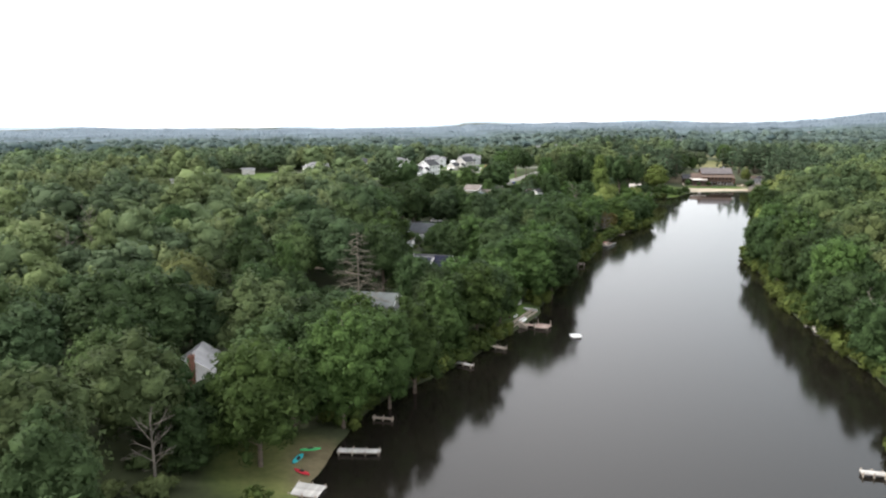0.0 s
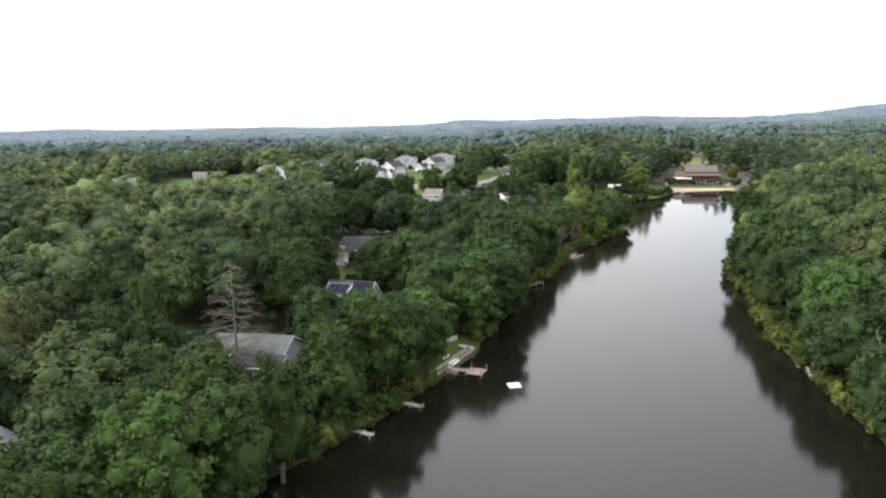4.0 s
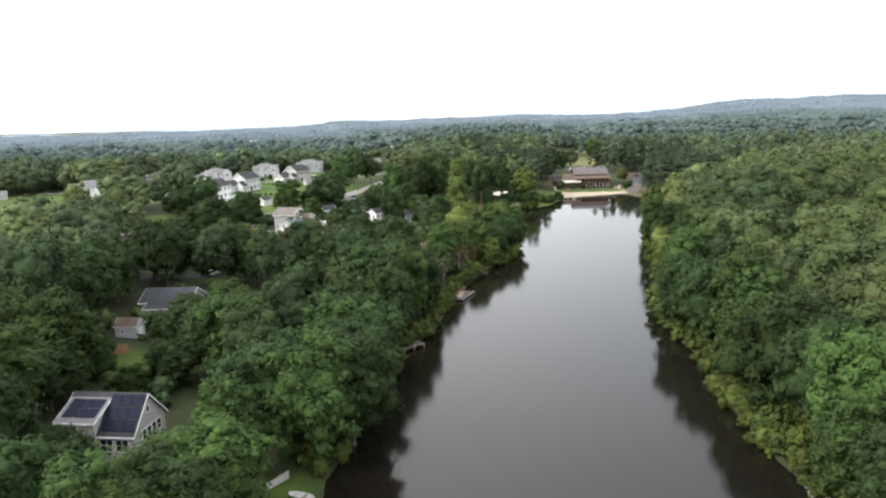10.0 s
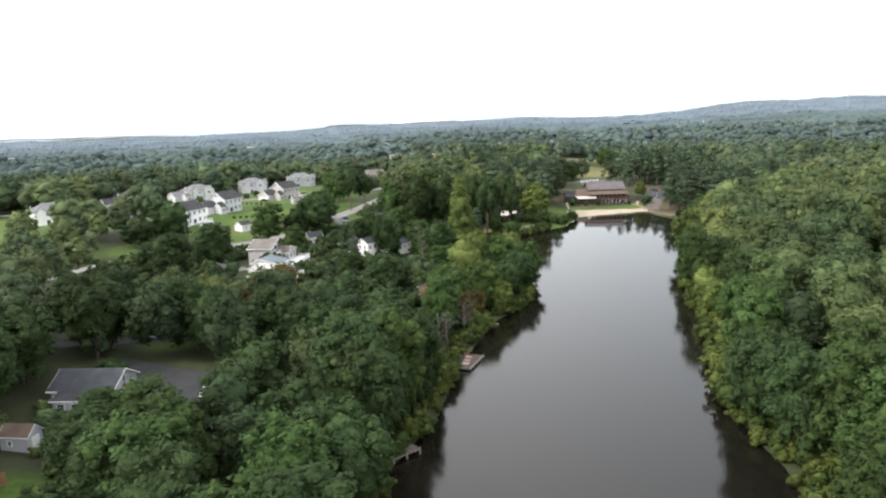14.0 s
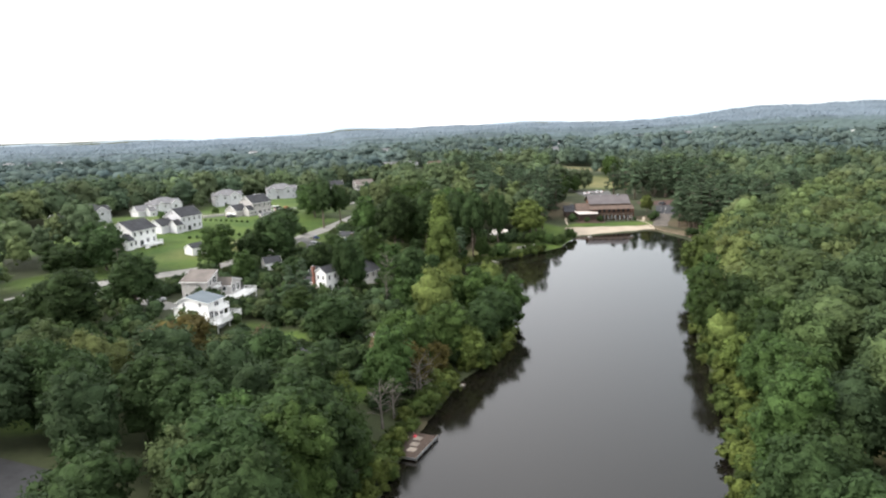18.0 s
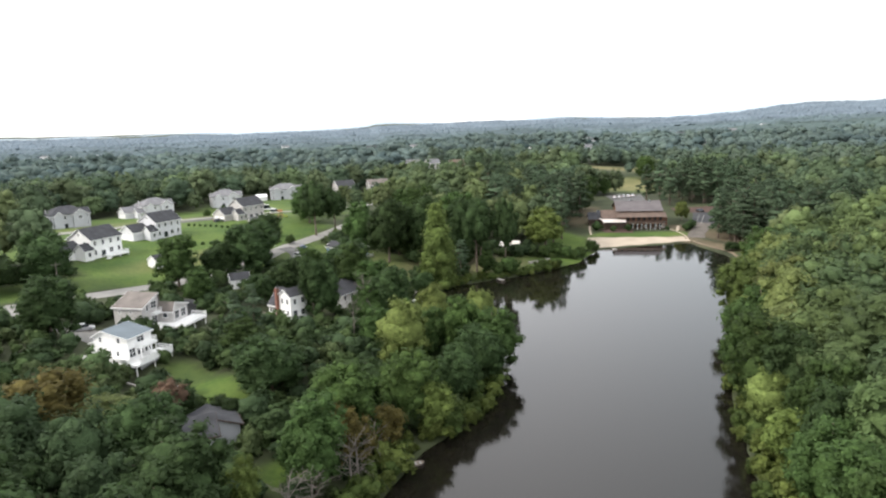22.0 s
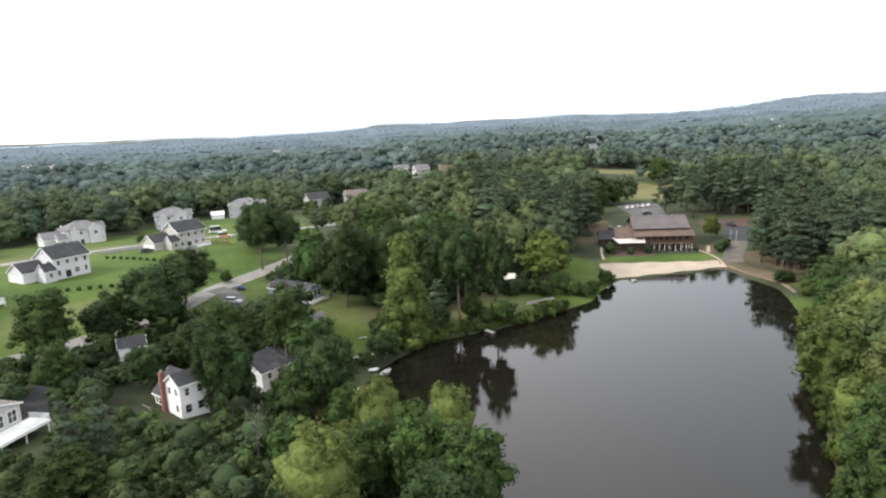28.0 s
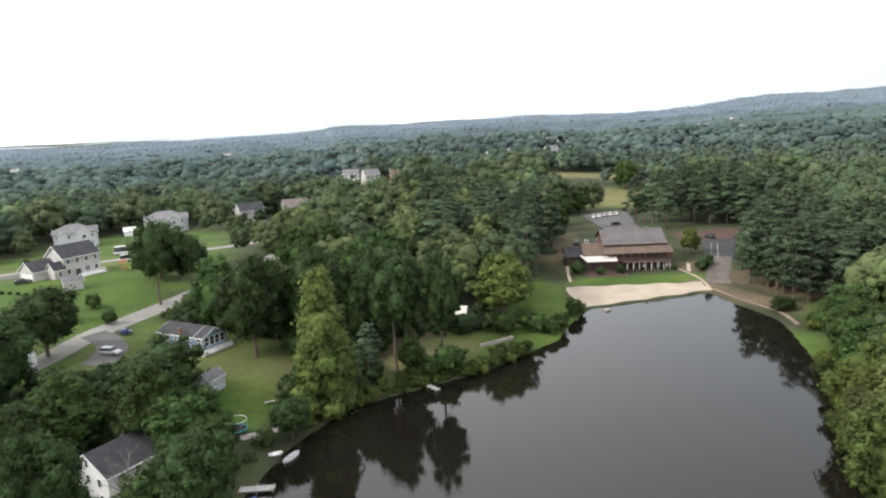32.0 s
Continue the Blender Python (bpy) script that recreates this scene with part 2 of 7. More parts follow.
SHINGLE_GREY = material("grey_shingles", (0.15, 0.15, 0.156), rough=0.85, vary=0.18, scale=0.5, fine=5, bump=0.5, per_island=0.08)
SHINGLE_MAUVE = material("mauve_grey_shingles", (0.108, 0.096, 0.098), rough=0.85, vary=0.15, scale=0.3, fine=4, bump=0.4, per_island=0.06)
SHINGLE_TAN = material("tan_shingles", (0.15, 0.132, 0.12), rough=0.85, vary=0.18, scale=0.4, fine=5, bump=0.4, per_island=0.06)
SHINGLE_BROWN = material("brown_shingles", (0.112, 0.08, 0.064), rough=0.85, vary=0.2, scale=0.4, fine=5, bump=0.4, per_island=0.08)
METAL_WHITE = material("white_roof_sheet", (0.52, 0.48, 0.44), rough=0.45, vary=0.08, scale=0.3, fine=3, bump=0.1)
PAINT_WHITE = material("white_paint", (0.78, 0.78, 0.77), rough=0.45, vary=0.05, scale=1, fine=8, bump=0.05)
GLASS = material("window_glass", (0.025, 0.03, 0.035), rough=0.08, vary=0.2, scale=0.5, fine=2, bump=0, spec=0.6)
SOLAR = material("solar_panel", (0.012, 0.014, 0.028), rough=0.55, vary=0.2, scale=0.8, fine=4, bump=0, spec=0.06)
BRICK = material("red_brick", (0.20, 0.095, 0.07), rough=0.85, vary=0.2, scale=1.5, fine=8, bump=0.4)
PLANK = material("weathered_planks", (0.30, 0.255, 0.21), rough=0.85, vary=0.25, scale=1.0, fine=8, bump=0.4, per_object=0.2)
PLANK_DARK = material("dark_weathered_planks", (0.13, 0.112, 0.095), rough=0.85, vary=0.25, scale=1.0, fine=8, bump=0.4, per_object=0.2)
PLANK_GREY = material("grey_planks", (0.42, 0.41, 0.39), rough=0.85, vary=0.2, scale=1.0, fine=8, bump=0.4, per_object=0.15)
STONE = material("grey_stone", (0.30, 0.28, 0.26), rough=0.9, vary=0.3, scale=1.2, fine=7, bump=0.7, per_object=0.2)
RUBBER = material("black_rubber", (0.02, 0.02, 0.021), rough=0.8, vary=0.2, fine=10, bump=0.1)
METAL_GREY = material("grey_metal", (0.35, 0.36, 0.37), rough=0.4, vary=0.1, fine=6, bump=0.05, metal=0.8)
CAR_WHITE = material("white_car_paint", (0.75, 0.75, 0.75), rough=0.25, vary=0.03, bump=0, spec=0.5)
CAR_SILVER = material("silver_car_paint", (0.42, 0.43, 0.44), rough=0.28, vary=0.03, bump=0, spec=0.5)
CAR_DARK = material("dark_car_paint", (0.035, 0.04, 0.05), rough=0.25, vary=0.03, bump=0, spec=0.5)
CAR_BLUE = material("blue_paint", (0.03, 0.06, 0.22), rough=0.3, vary=0.08, bump=0, spec=0.5)
RED = material("red_plastic", (0.55, 0.04, 0.06), rough=0.35, vary=0.08, bump=0)
TEAL = material("teal_plastic", (0.02, 0.33, 0.36), rough=0.35, vary=0.08, bump=0)
GREEN_PLASTIC = material("green_plastic", (0.06, 0.42, 0.14), rough=0.35, vary=0.08, bump=0)
YELLOW = material("yellow_plastic", (0.55, 0.60, 0.08), rough=0.35, vary=0.08, bump=0)
MULCH = material("brown_mulch", (0.075, 0.047, 0.039), rough=0.95, vary=0.25, scale=0.5, fine=4, bump=0.5)


def land_material():
    """Forest floor, mown lawn and dry field, blended by the sheet's own zones."""
    m = material("land", (0.036, 0.044, 0.019), rough=0.95, vary=0.35, scale=0.06, fine=0.9, bump=0.5)
    nt = m.node_tree
    N, L = nt.nodes.new, nt.links.new
    bsdf = [n for n in nt.nodes if n.type == "BSDF_PRINCIPLED"][0]
    link = bsdf.inputs["Base Color"].links[0]
    last = link.from_socket
    noises = [n for n in nt.nodes if n.type == "TEX_NOISE"]
    for zone, low, high in (("lawn", (0.037, 0.075, 0.011), (0.082, 0.122, 0.020)), ("dry", (0.12, 0.112, 0.045), (0.19, 0.165, 0.075)), ("earth", (0.09, 0.068, 0.04), (0.16, 0.125, 0.08))):
        att, mix, two = N("ShaderNodeAttribute"), N("ShaderNodeMixRGB"), N("ShaderNodeMixRGB")
        att.attribute_name = zone
        two.inputs[1].default_value, two.inputs[2].default_value = (*low, 1), (*high, 1)
        mottle = N("ShaderNodeMixRGB")
        mottle.inputs[0].default_value = 0.6
        L(noises[1].outputs[0], mottle.inputs[1])
        L(noises[0].outputs[0], mottle.inputs[2])
        spread = N("ShaderNodeValToRGB")
        spread.color_ramp.elements[0].position, spread.color_ramp.elements[1].position = 0.36, 0.64
        L(mottle.outputs[0], spread.inputs[0])
        L(spread.outputs[0], two.inputs[0])
        L(att.outputs["Fac"], mix.inputs[0])
        L(last, mix.inputs[1])
        L(two.outputs[0], mix.inputs[2])
        last = mix.outputs[0]
    L(last, bsdf.inputs["Base Color"])
    return m


LAND = land_material()


def water_material():
    m = bpy.data.materials.new("lake_water")
    m.use_nodes = True
    nt = m.node_tree
    nt.nodes.clear()
    N, L = nt.nodes.new, nt.links.new
    out, bsdf, tc, mp = N("ShaderNodeOutputMaterial"), N("ShaderNodeBsdfPrincipled"), N("ShaderNodeTexCoord"), N("ShaderNodeMapping")
    bsdf.inputs["Base Color"].default_value = (0.0085, 0.0073, 0.0058, 1)
    bsdf.inputs["Roughness"].default_value, bsdf.inputs["IOR"].default_value = 0.09, 1.44
    bsdf.inputs["Specular Tint"].default_value = (1.0, 0.965, 0.93, 1)
    ripple, patches, mul, relief = N("ShaderNodeTexNoise"), N("ShaderNodeTexNoise"), N("ShaderNodeMath"), N("ShaderNodeBump")
    ripple.inputs["Scale"].default_value, ripple.inputs["Detail"].default_value = 1.4, 3
    patches.inputs["Scale"].default_value = 0.02
    mul.operation = "MULTIPLY"
    mp.inputs["Scale"].default_value = (1, 1.3, 1)
    relief.inputs["Strength"].default_value, relief.inputs["Distance"].default_value = 0.14, 0.12
    L(tc.outputs["Object"], mp.inputs[0])
    L(mp.outputs[0], ripple.inputs["Vector"])
    L(tc.outputs["Object"], patches.inputs["Vector"])
    L(ripple.outputs[0], mul.inputs[0])
    L(patches.outputs[0], mul.inputs[1])
    L(mul.outputs[0], relief.inputs["Height"])
    L(relief.outputs[0], bsdf.inputs["Normal"])
    along, shelter, gloss = N("ShaderNodeSeparateXYZ"), N("ShaderNodeMapRange"), N("ShaderNodeMapRange")
    shelter.inputs["From Min"].default_value, shelter.inputs["From Max"].default_value = 230, 400
    shelter.inputs["To Min"].default_value, shelter.inputs["To Max"].default_value = 0.15, 0.06
    gloss.inputs["From Min"].default_value, gloss.inputs["From Max"].default_value = 230, 400
    gloss.inputs["To Min"].default_value, gloss.inputs["To Max"].default_value = 0.10, 0.035
    L(tc.outputs["Object"], along.inputs[0])
    L(along.outputs["Y"], shelter.inputs["Value"])
    L(along.outputs["Y"], gloss.inputs["Value"])
    L(shelter.outputs[0], relief.inputs["Strength"])
    L(gloss.outputs[0], bsdf.inputs["Roughness"])
    L(bsdf.outputs[0], out.inputs[0])
    return m


WATER = water_material()


# ---- helpers for meshes ----
def mesh_of(name, verts, faces, mats, index=None, smooth=False):
    """A mesh from arrays; faces all have the same number of corners."""
    verts, faces = np.asarray(verts, np.float32), np.asarray(faces, np.int32)
    me = bpy.data.meshes.new(name)
    n, k = faces.shape
    me.vertices.add(len(verts))
    me.vertices.foreach_set("co", verts.ravel())
    me.loops.add(n * k)
    me.loops.foreach_set("vertex_index", faces.ravel())
    me.polygons.add(n)
    me.polygons.foreach_set("loop_start", np.arange(0, n * k, k, dtype=np.int32))
    me.polygons.foreach_set("loop_total", np.full(n, k, np.int32))
    for m in mats:
        me.materials.append(m)
    if index is not None:
        me.polygons.foreach_set("material_index", np.asarray(index, np.int32))
    me.polygons.foreach_set("use_smooth", np.broadcast_to(smooth, n).astype(bool))
    me.update(calc_edges=True)
    return me


def part(name, bm, mat, parent, label=""):
    """Links a bmesh as one mesh object under a thing or a part."""
    me = bpy.data.meshes.new(name)
    bmesh.ops.recalc_face_normals(bm, faces=bm.faces)
    bm.to_mesh(me)
    bm.free()
    me.materials.append(mat)
    ob = new(name, me)
    ob.parent = parent
    return tagged(ob, label)


def thing(name, x, y, z, heading=0, label="", category="", group=""):
    """An Empty at a thing's base, turned by heading degrees, that its parts hang from."""
    ob = new(name)
    ob.empty_display_size = 0.5
    ob.matrix_basis = pose(x, y, z, 0, 0, heading)
    return tagged(ob, label, category, group)


def box(bm, x0, x1, y0, y1, z0, z1, bevel=0.0):
    vs = [bm.verts.new((x, y, z)) for z in (z0, z1) for x, y in ((x0, y0), (x1, y0), (x1, y1), (x0, y1))]
    fs = [bm.faces.new([vs[i] for i in f]) for f in ((3, 2, 1, 0), (4, 5, 6, 7), (0, 1, 5, 4), (1, 2, 6, 5), (2, 3, 7, 6), (3, 0, 4, 7))]
    if bevel:
        es = list({e for f in fs for e in f.edges})
        bmesh.ops.bevel(bm, geom=es, offset=bevel, segments=1, affect="EDGES")
    return vs


def boxes(*rows, bevel=0.0):
    bm = bmesh.new()
    for r in rows:
        box(bm, *r, bevel=bevel)
    return bm


def tube(bm, a, b, ra, rb, n=7):
    """A tapered limb from a to b."""
    a, b = Vector(a), Vector(b)
    q = (b - a).to_track_quat("Z", "Y")
    rings = []
    for p, r in ((a, ra), (b, rb)):
        rings.append([bm.verts.new(p + q @ Vector((r * math.cos(2 * math.pi * i / n), r * math.sin(2 * math.pi * i / n), 0))) for i in range(n)])
    for i in range(n):
        bm.faces.new((rings[0][i], rings[0][(i + 1) % n], rings[1][(i + 1) % n], rings[1][i]))
    bm.faces.new(rings[0][::-1])
    bm.faces.new(rings[1])


def height(x, y):
    return float(ground(x, y)[0])


# ---- the land: one sheet to the horizon ----
LAWNS = [  # x, y, half sizes, heading, softness of the edge, strength, zone
    (-10, 500, 62, 70, 20, 0.2, 1.0, 0), (22, 560, 40, 60, 10, 0.25, 0.9, 0), (-106, 425, 38, 74, 12, 0.22, 0.95, 0), (-60, 448, 32, 26, 20, 0.25, 0.9, 0), (8, 432, 26, 34, -38, 0.25, 1.0, 0), (-22, 395, 30, 10, 42, 0.3, 0.8, 0),
    # First lawn is weakened: browner ground there, and tree shade put into its tone.
    (62, 445, 26, 17, -25, 0.3, 0.6, 0), (74, 420, 9, 16, -20, 0.3, 1.0, 0), (120, 441, 22, 9, 30, 0.3, 0.75, 0), (150, 470, 11, 34, -12, 0.3, 1.0, 0), (190, 492, 24, 6, -8, 0.25, 1.0, 0),
    (41.5, 322, 5.5, 13, 22, 0.3, 1.3, 0), (32, 335, 7, 5, -45, 0.35, 0.55, 0), (56, 296, 4, 5, 0, 0.4, 1.0, 0), (-24, 93, 9, 10, 0, 0.4, 0.9, 0), (17, 173, 4, 12, -32, 0.4, 0.9, 0), (0, 283, 6, 5, 0, 0.4, 0.7, 0),
    (-25, 196, 7, 5, 0, 0.4, 0.9, 0), (214, 446, 6, 8, 0, 0.4, 0.6, 0), (255, 655, 40, 34, 20, 0.3, 0.7, 0), (198, 425, 6, 12, -20, 0.5, 0.9, 0), (-40, 205, 6, 6, 0, 0.5, 0.7, 0), (-10, 222, 6.5, 8, 0, 0.4, 1.1, 0),
]
DRYS = [(74, 440, 19, 14, -25, 0.5, 0.2, 1), (10, 440, 30, 9, 52, 0.5, 0.4, 1), (-20, 520, 50, 16, 30, 0.5, 0.35, 1), (255, 655, 34, 26, 20, 0.3, 0.75, 1), (250, 745, 62, 20, 12, 0.3, 1.0, 1), (150, 960, 40, 14, 0, 0.3, 0.8, 1), (-24, 93, 8, 9, 0, 0.5, 0.5, 1), (112, 444, 22, 8, 30, 0.5, 0.2, 1), (290, 1150, 90, 25, 10, 0.3, 0.7, 1), (134, 254, 8, 10, 20, 0.4, 1.0, 1), (-300, 900, 80, 16, 30, 0.3, 0.8, 1), (-420, 760, 70, 12, 20, 0.3, 0.8, 1)]
EARTHS = [(210, 462, 5.5, 17, 12, 0.5, 0.95, 2), (100, 441, 20, 11, 20, 0.5, 0.45, 2), (118, 441, 12, 5, 30, 0.5, 0.5, 2), (-18, 95, 5, 9, 10, 0.5, 0.8, 2), (134, 257, 5, 6, 20, 0.5, 0.7, 2), (205, 480, 6, 8, 0, 0.5, 0.8, 2), (66, 282, 3, 5, 0, 0.5, 0.5, 2), (224, 474, 9, 24, 14, 0.4, 0.85, 2), (178, 540, 9, 30, -20, 0.4, 0.7, 2), (212, 502, 6, 7, 0, 0.5, 0.8, 2)]


def zone(rows, x, y):
    """How far each place belongs to a set of soft, uneven ovals."""
    total = np.zeros(np.shape(x))
    for cx, cy, a, b, turn, soft, strong, _ in rows:
        c, s = math.cos(radians(turn)), math.sin(radians(turn))
        u, v = (x - cx) * c + (y - cy) * s, -(x - cx) * s + (y - cy) * c
        r = (np.abs(u / a) ** 3 + np.abs(v / b) ** 3) ** (1 / 3) + 0.08 * np.sin(x / 3.1 + cy) * np.sin(y / 2.7 + cx)
        total = np.maximum(total, strong * (1 - ramp(r, 1 - soft, 1 + soft * 0.4)))
    return total


def axis(a, b, step, far, grow=1.16):
    mid = list(np.arange(a, b + 0.1, step))
    lo, hi, s = [a], [b], step
    while lo[-1] > -far:
        s *= grow
        lo.append(lo[-1] - s)
        hi.append(hi[-1] + s)
    return np.array(lo[:0:-1] + mid + hi[1:])


def land():
    xs, ys = axis(-130, 280, 2.2, 4950), axis(60, 560, 2.2, 4950)
    X, Y = np.meshgrid(xs, ys)
    x, y = X.ravel(), Y.ravel()
    z = ground(x, y)
    w, h = len(xs), len(ys)
    i = np.arange(w * h).reshape(h, w)
    quads = np.stack([i[:-1, :-1], i[:-1, 1:], i[1:, 1:], i[1:, :-1]], -1).reshape(-1, 4)
    me = mesh_of("ground", np.stack([x, y, z], 1), quads, [LAND], smooth=True)
    for key, rows in (("lawn", LAWNS), ("dry", DRYS), ("earth", EARTHS)):
        me.attributes.new(key, "FLOAT", "POINT").data.foreach_set("value", np.clip(zone(rows, x, y), 0, 1).astype(np.float32))
    return tagged(new("ground", me), "rolling grassy and wooded land around the lake", "ground", kind="structure")


land()
bm = bmesh.new()
xs, ys = np.linspace(-110, 260, 8), np.linspace(-160, 490, 10)
grid = [[bm.verts.new((x, y, 0)) for x in xs] for y in ys]
for a, b in zip(grid, grid[1:]):
    for k in range(len(xs) - 1):
        bm.faces.new((a[k], a[k + 1], b[k + 1], b[k]))
tagged(part("water", bm, WATER, None), "calm dark lake water with soft reflections", "water", kind="structure")


WAYS = []  # points and width of each drive and path


def ribbon(name, points, width, mat, label, category, lift=0.08, step=2.0):
    """A draped strip of ground along a line."""
    WAYS.append((np.array(points, float), width))
    pts = np.array(points, float)
    seg = np.hypot(*np.diff(pts, axis=0).T)
    s = np.concatenate([[0], np.cumsum(seg)])
    t = np.linspace(0, s[-1], max(2, int(s[-1] / step)))
    cx, cy = np.interp(t, s, pts[:, 0]), np.interp(t, s, pts[:, 1])
    for _ in range(4):
        cx[1:-1], cy[1:-1] = (cx[:-2] + cx[1:-1] + cx[2:]) / 3, (cy[:-2] + cy[1:-1] + cy[2:]) / 3
    nx, ny = -np.gradient(cy), np.gradient(cx)
    ln = np.hypot(nx, ny)
    rows = []
    for k in np.linspace(-0.5, 0.5, 4):
        x, y = cx + nx / ln * width * k, cy + ny / ln * width * k
        rows.append(np.stack([x, y, ground(x, y) + lift], 1))
    v = np.stack(rows, 1).reshape(-1, 3)
    i = np.arange(len(v)).reshape(-1, 4)
    q = np.stack([i[:-1, :-1], i[:-1, 1:], i[1:, 1:], i[1:, :-1]], -1).reshape(-1, 4)
    return tagged(new(name, mesh_of(name, v, q, [mat], smooth=True)), label, category, kind="structure")


def patch(name, a, b, c, d, mat, label, category, lift=0.08, n=16, ragged=0.0):
    """A draped four-sided piece of ground: a to b is one edge, d to c the other."""
    u, v = np.meshgrid(np.linspace(0, 1, n), np.linspace(0, 1, n))
    P = [np.array(p, float) for p in (a, b, c, d)]
    xy = (1 - u)[..., None] * (1 - v)[..., None] * P[0] + u[..., None] * (1 - v)[..., None] * P[1] + u[..., None] * v[..., None] * P[2] + (1 - u)[..., None] * v[..., None] * P[3]
    edge = ((u == 0) | (u == 1) | (v == 0) | (v == 1))[..., None]
    xy = xy + edge * ragged * np.stack([np.sin(u * 19 + v * 7), np.sin(v * 17 + u * 23)], -1)
    x, y = xy[..., 0].ravel(), xy[..., 1].ravel()
    vv = np.stack([x, y, ground(x, y) + lift], 1)
    i = np.arange(n * n).reshape(n, n)
    q = np.stack([i[:-1, :-1], i[:-1, 1:], i[1:, 1:], i[1:, :-1]], -1).reshape(-1, 4)
    return tagged(new(name, mesh_of(name, vv, q, [mat], smooth=True)), label, category, kind="structure")


CLEAR = []  # x, y, radius where no wood grows: building plots, and lanes opened to view far houses
ROAD_LINE = [(-75, 318), (-50, 346), (-28, 370), (-11, 386), (11, 408), (26, 430), (33, 445), (38, 461), (46, 474), (56, 490), (68, 512), (82, 545)]
ribbon("road", ROAD_LINE, 6.0, ROAD, "pale grey country road beside mown grass", "road")


# ---- beach, car parks, drives ----
patch("beach", (162.2, 470.6), (203.8, 476.0), (205.5, 484.5), (164.6, 492.0), SAND, "pale raked sand beach at the lake's head", "beach", 0.06, 24, 0.5)
patch("car_park", (206, 560), (219, 556), (235, 608), (213, 613), ASPHALT, "grey asphalt car park behind the lodge", "car park", 0.1)
patch("car_park_east", (219, 506), (231, 503), (246, 532), (233, 534.5), YARD, "dark asphalt car park with white lines", "car park", 0.1)
patch("mulch_bank", (224, 534), (252, 528), (256, 546), (226, 546), MULCH, "brown mulched strip under pines", "mulch", 0.12)
patch("mulch_bed", (175.5, 499.5), (187.5, 496.8), (190, 504), (174.5, 506), MULCH, "reddish brown planting bed by the lodge", "flower bed", 0.1)
ribbon("lodge_drive", [(209.5, 481), (213, 489), (219, 497), (226, 509)], 7, GRAVEL, "grey-brown gravel drive down to the beach", "drive", 0.14)
ribbon("beach_path", [(203.5, 475), (207.3, 487.2), (206.6, 496), (204.6, 505.3)], 0.8, SAND, "narrow pale path from lodge to beach", "path", 0.18)
ribbon("garden_path", [(168, 496.3), (170, 505), (172.8, 513.3)], 0.9, SAND, "pale path up beside the lodge", "path", 0.16)
ribbon("shore_path", [(205, 477), (206, 462), (208, 448), (205, 438)], 1.0, DIRT, "trodden earth path along the water", "path", 0.08)
ribbon("drive", [(38, 461), (44, 456), (46, 449), (44, 441)], 6.5, ASPHALT, "grey asphalt drive beside the blue house", "drive", 0.13)
ribbon("drive", [(-24, 374), (-8, 366), (2, 360), (10, 353)], 6.5, ROAD, "pale concrete drive to the lake houses", "drive", 0.13)
ribbon("drive", [(26, 370), (21, 382), (21, 392)], 5, YARD, "dark asphalt drive between trees", "drive", 0.13)
ribbon("estate_road", [(-120, 505), (-70, 480), (-35, 500), (-5, 530), (25, 548), (60, 560), (90, 580)], 6, ROAD, "pale estate road curving past lawns", "road", 0.12)
ribbon("drive", [(-12, 511), (-2, 519), (4, 530)], 6, ASPHALT, "asphalt drive before a double garage", "drive", 0.16)
ribbon("drive", [(-32, 440), (-45, 458), (-52, 478)], 6, ASPHALT, "asphalt drive to the white house", "drive", 0.16)
ribbon("drive", [(-19, 477), (-25, 490), (-30, 500)], 6, ASPHALT, "asphalt drive to a garage", "drive", 0.16)
ribbon("drive", [(-26, 282), (-12, 285), (2, 288), (12, 286)], 4, YARD, "dark drive under tall trees", "drive", 0.13)
ribbon("garden_path", [(72, 408), (80, 409), (88, 414)], 2.2, STONE, "grey gravel path by the water", "path", 0.1)
ribbon("drive", [(46.5, 307.6), (40, 305.8), (34, 300), (28, 293)], 4.0, YARD, "dark drive behind a low house", "drive", 0.13)
ribbon("garden_path", [(24, 322), (30, 318), (37, 311)], 1.2, STONE, "stone garden path down the slope", "path", 0.1)
ribbon("garden_path", [(-40, 199), (-30, 196), (-22, 193)], 2.0, SAND, "pale path beside a lawn", "path", 0.1)
ribbon("beach_path", [(207.6, 496), (210, 501), (212, 505)], 1.2, SAND, "pale side path to the car park", "path", 0.18)
patch("car_yard", (4.0, 252.5), (12.5, 251.0), (10.5, 265.5), (-8.0, 275.5), YARD, "dark asphalt yard between a house and tall trees", "drive", 0.14)


# ---- building kit ----
FACING = {"-y": 0, "+x": 90, "+y": 180, "-x": 270}
CACHE = {}


def shared(key, make):
    """A mesh that alike pieces share."""
    if key not in CACHE:
        bm, mat = make()
        me = bpy.data.meshes.new(key[0])
        bmesh.ops.recalc_face_normals(bm, faces=bm.faces)
        bm.to_mesh(me)
        bm.free()
        me.materials.append(mat)
        CACHE[key] = me
    return CACHE[key]


def piece(name, key, make, parent, m, label=""):
    ob = new(name, shared(key, make))
    ob.parent = parent
    ob.matrix_basis = m
    return tagged(ob, label)


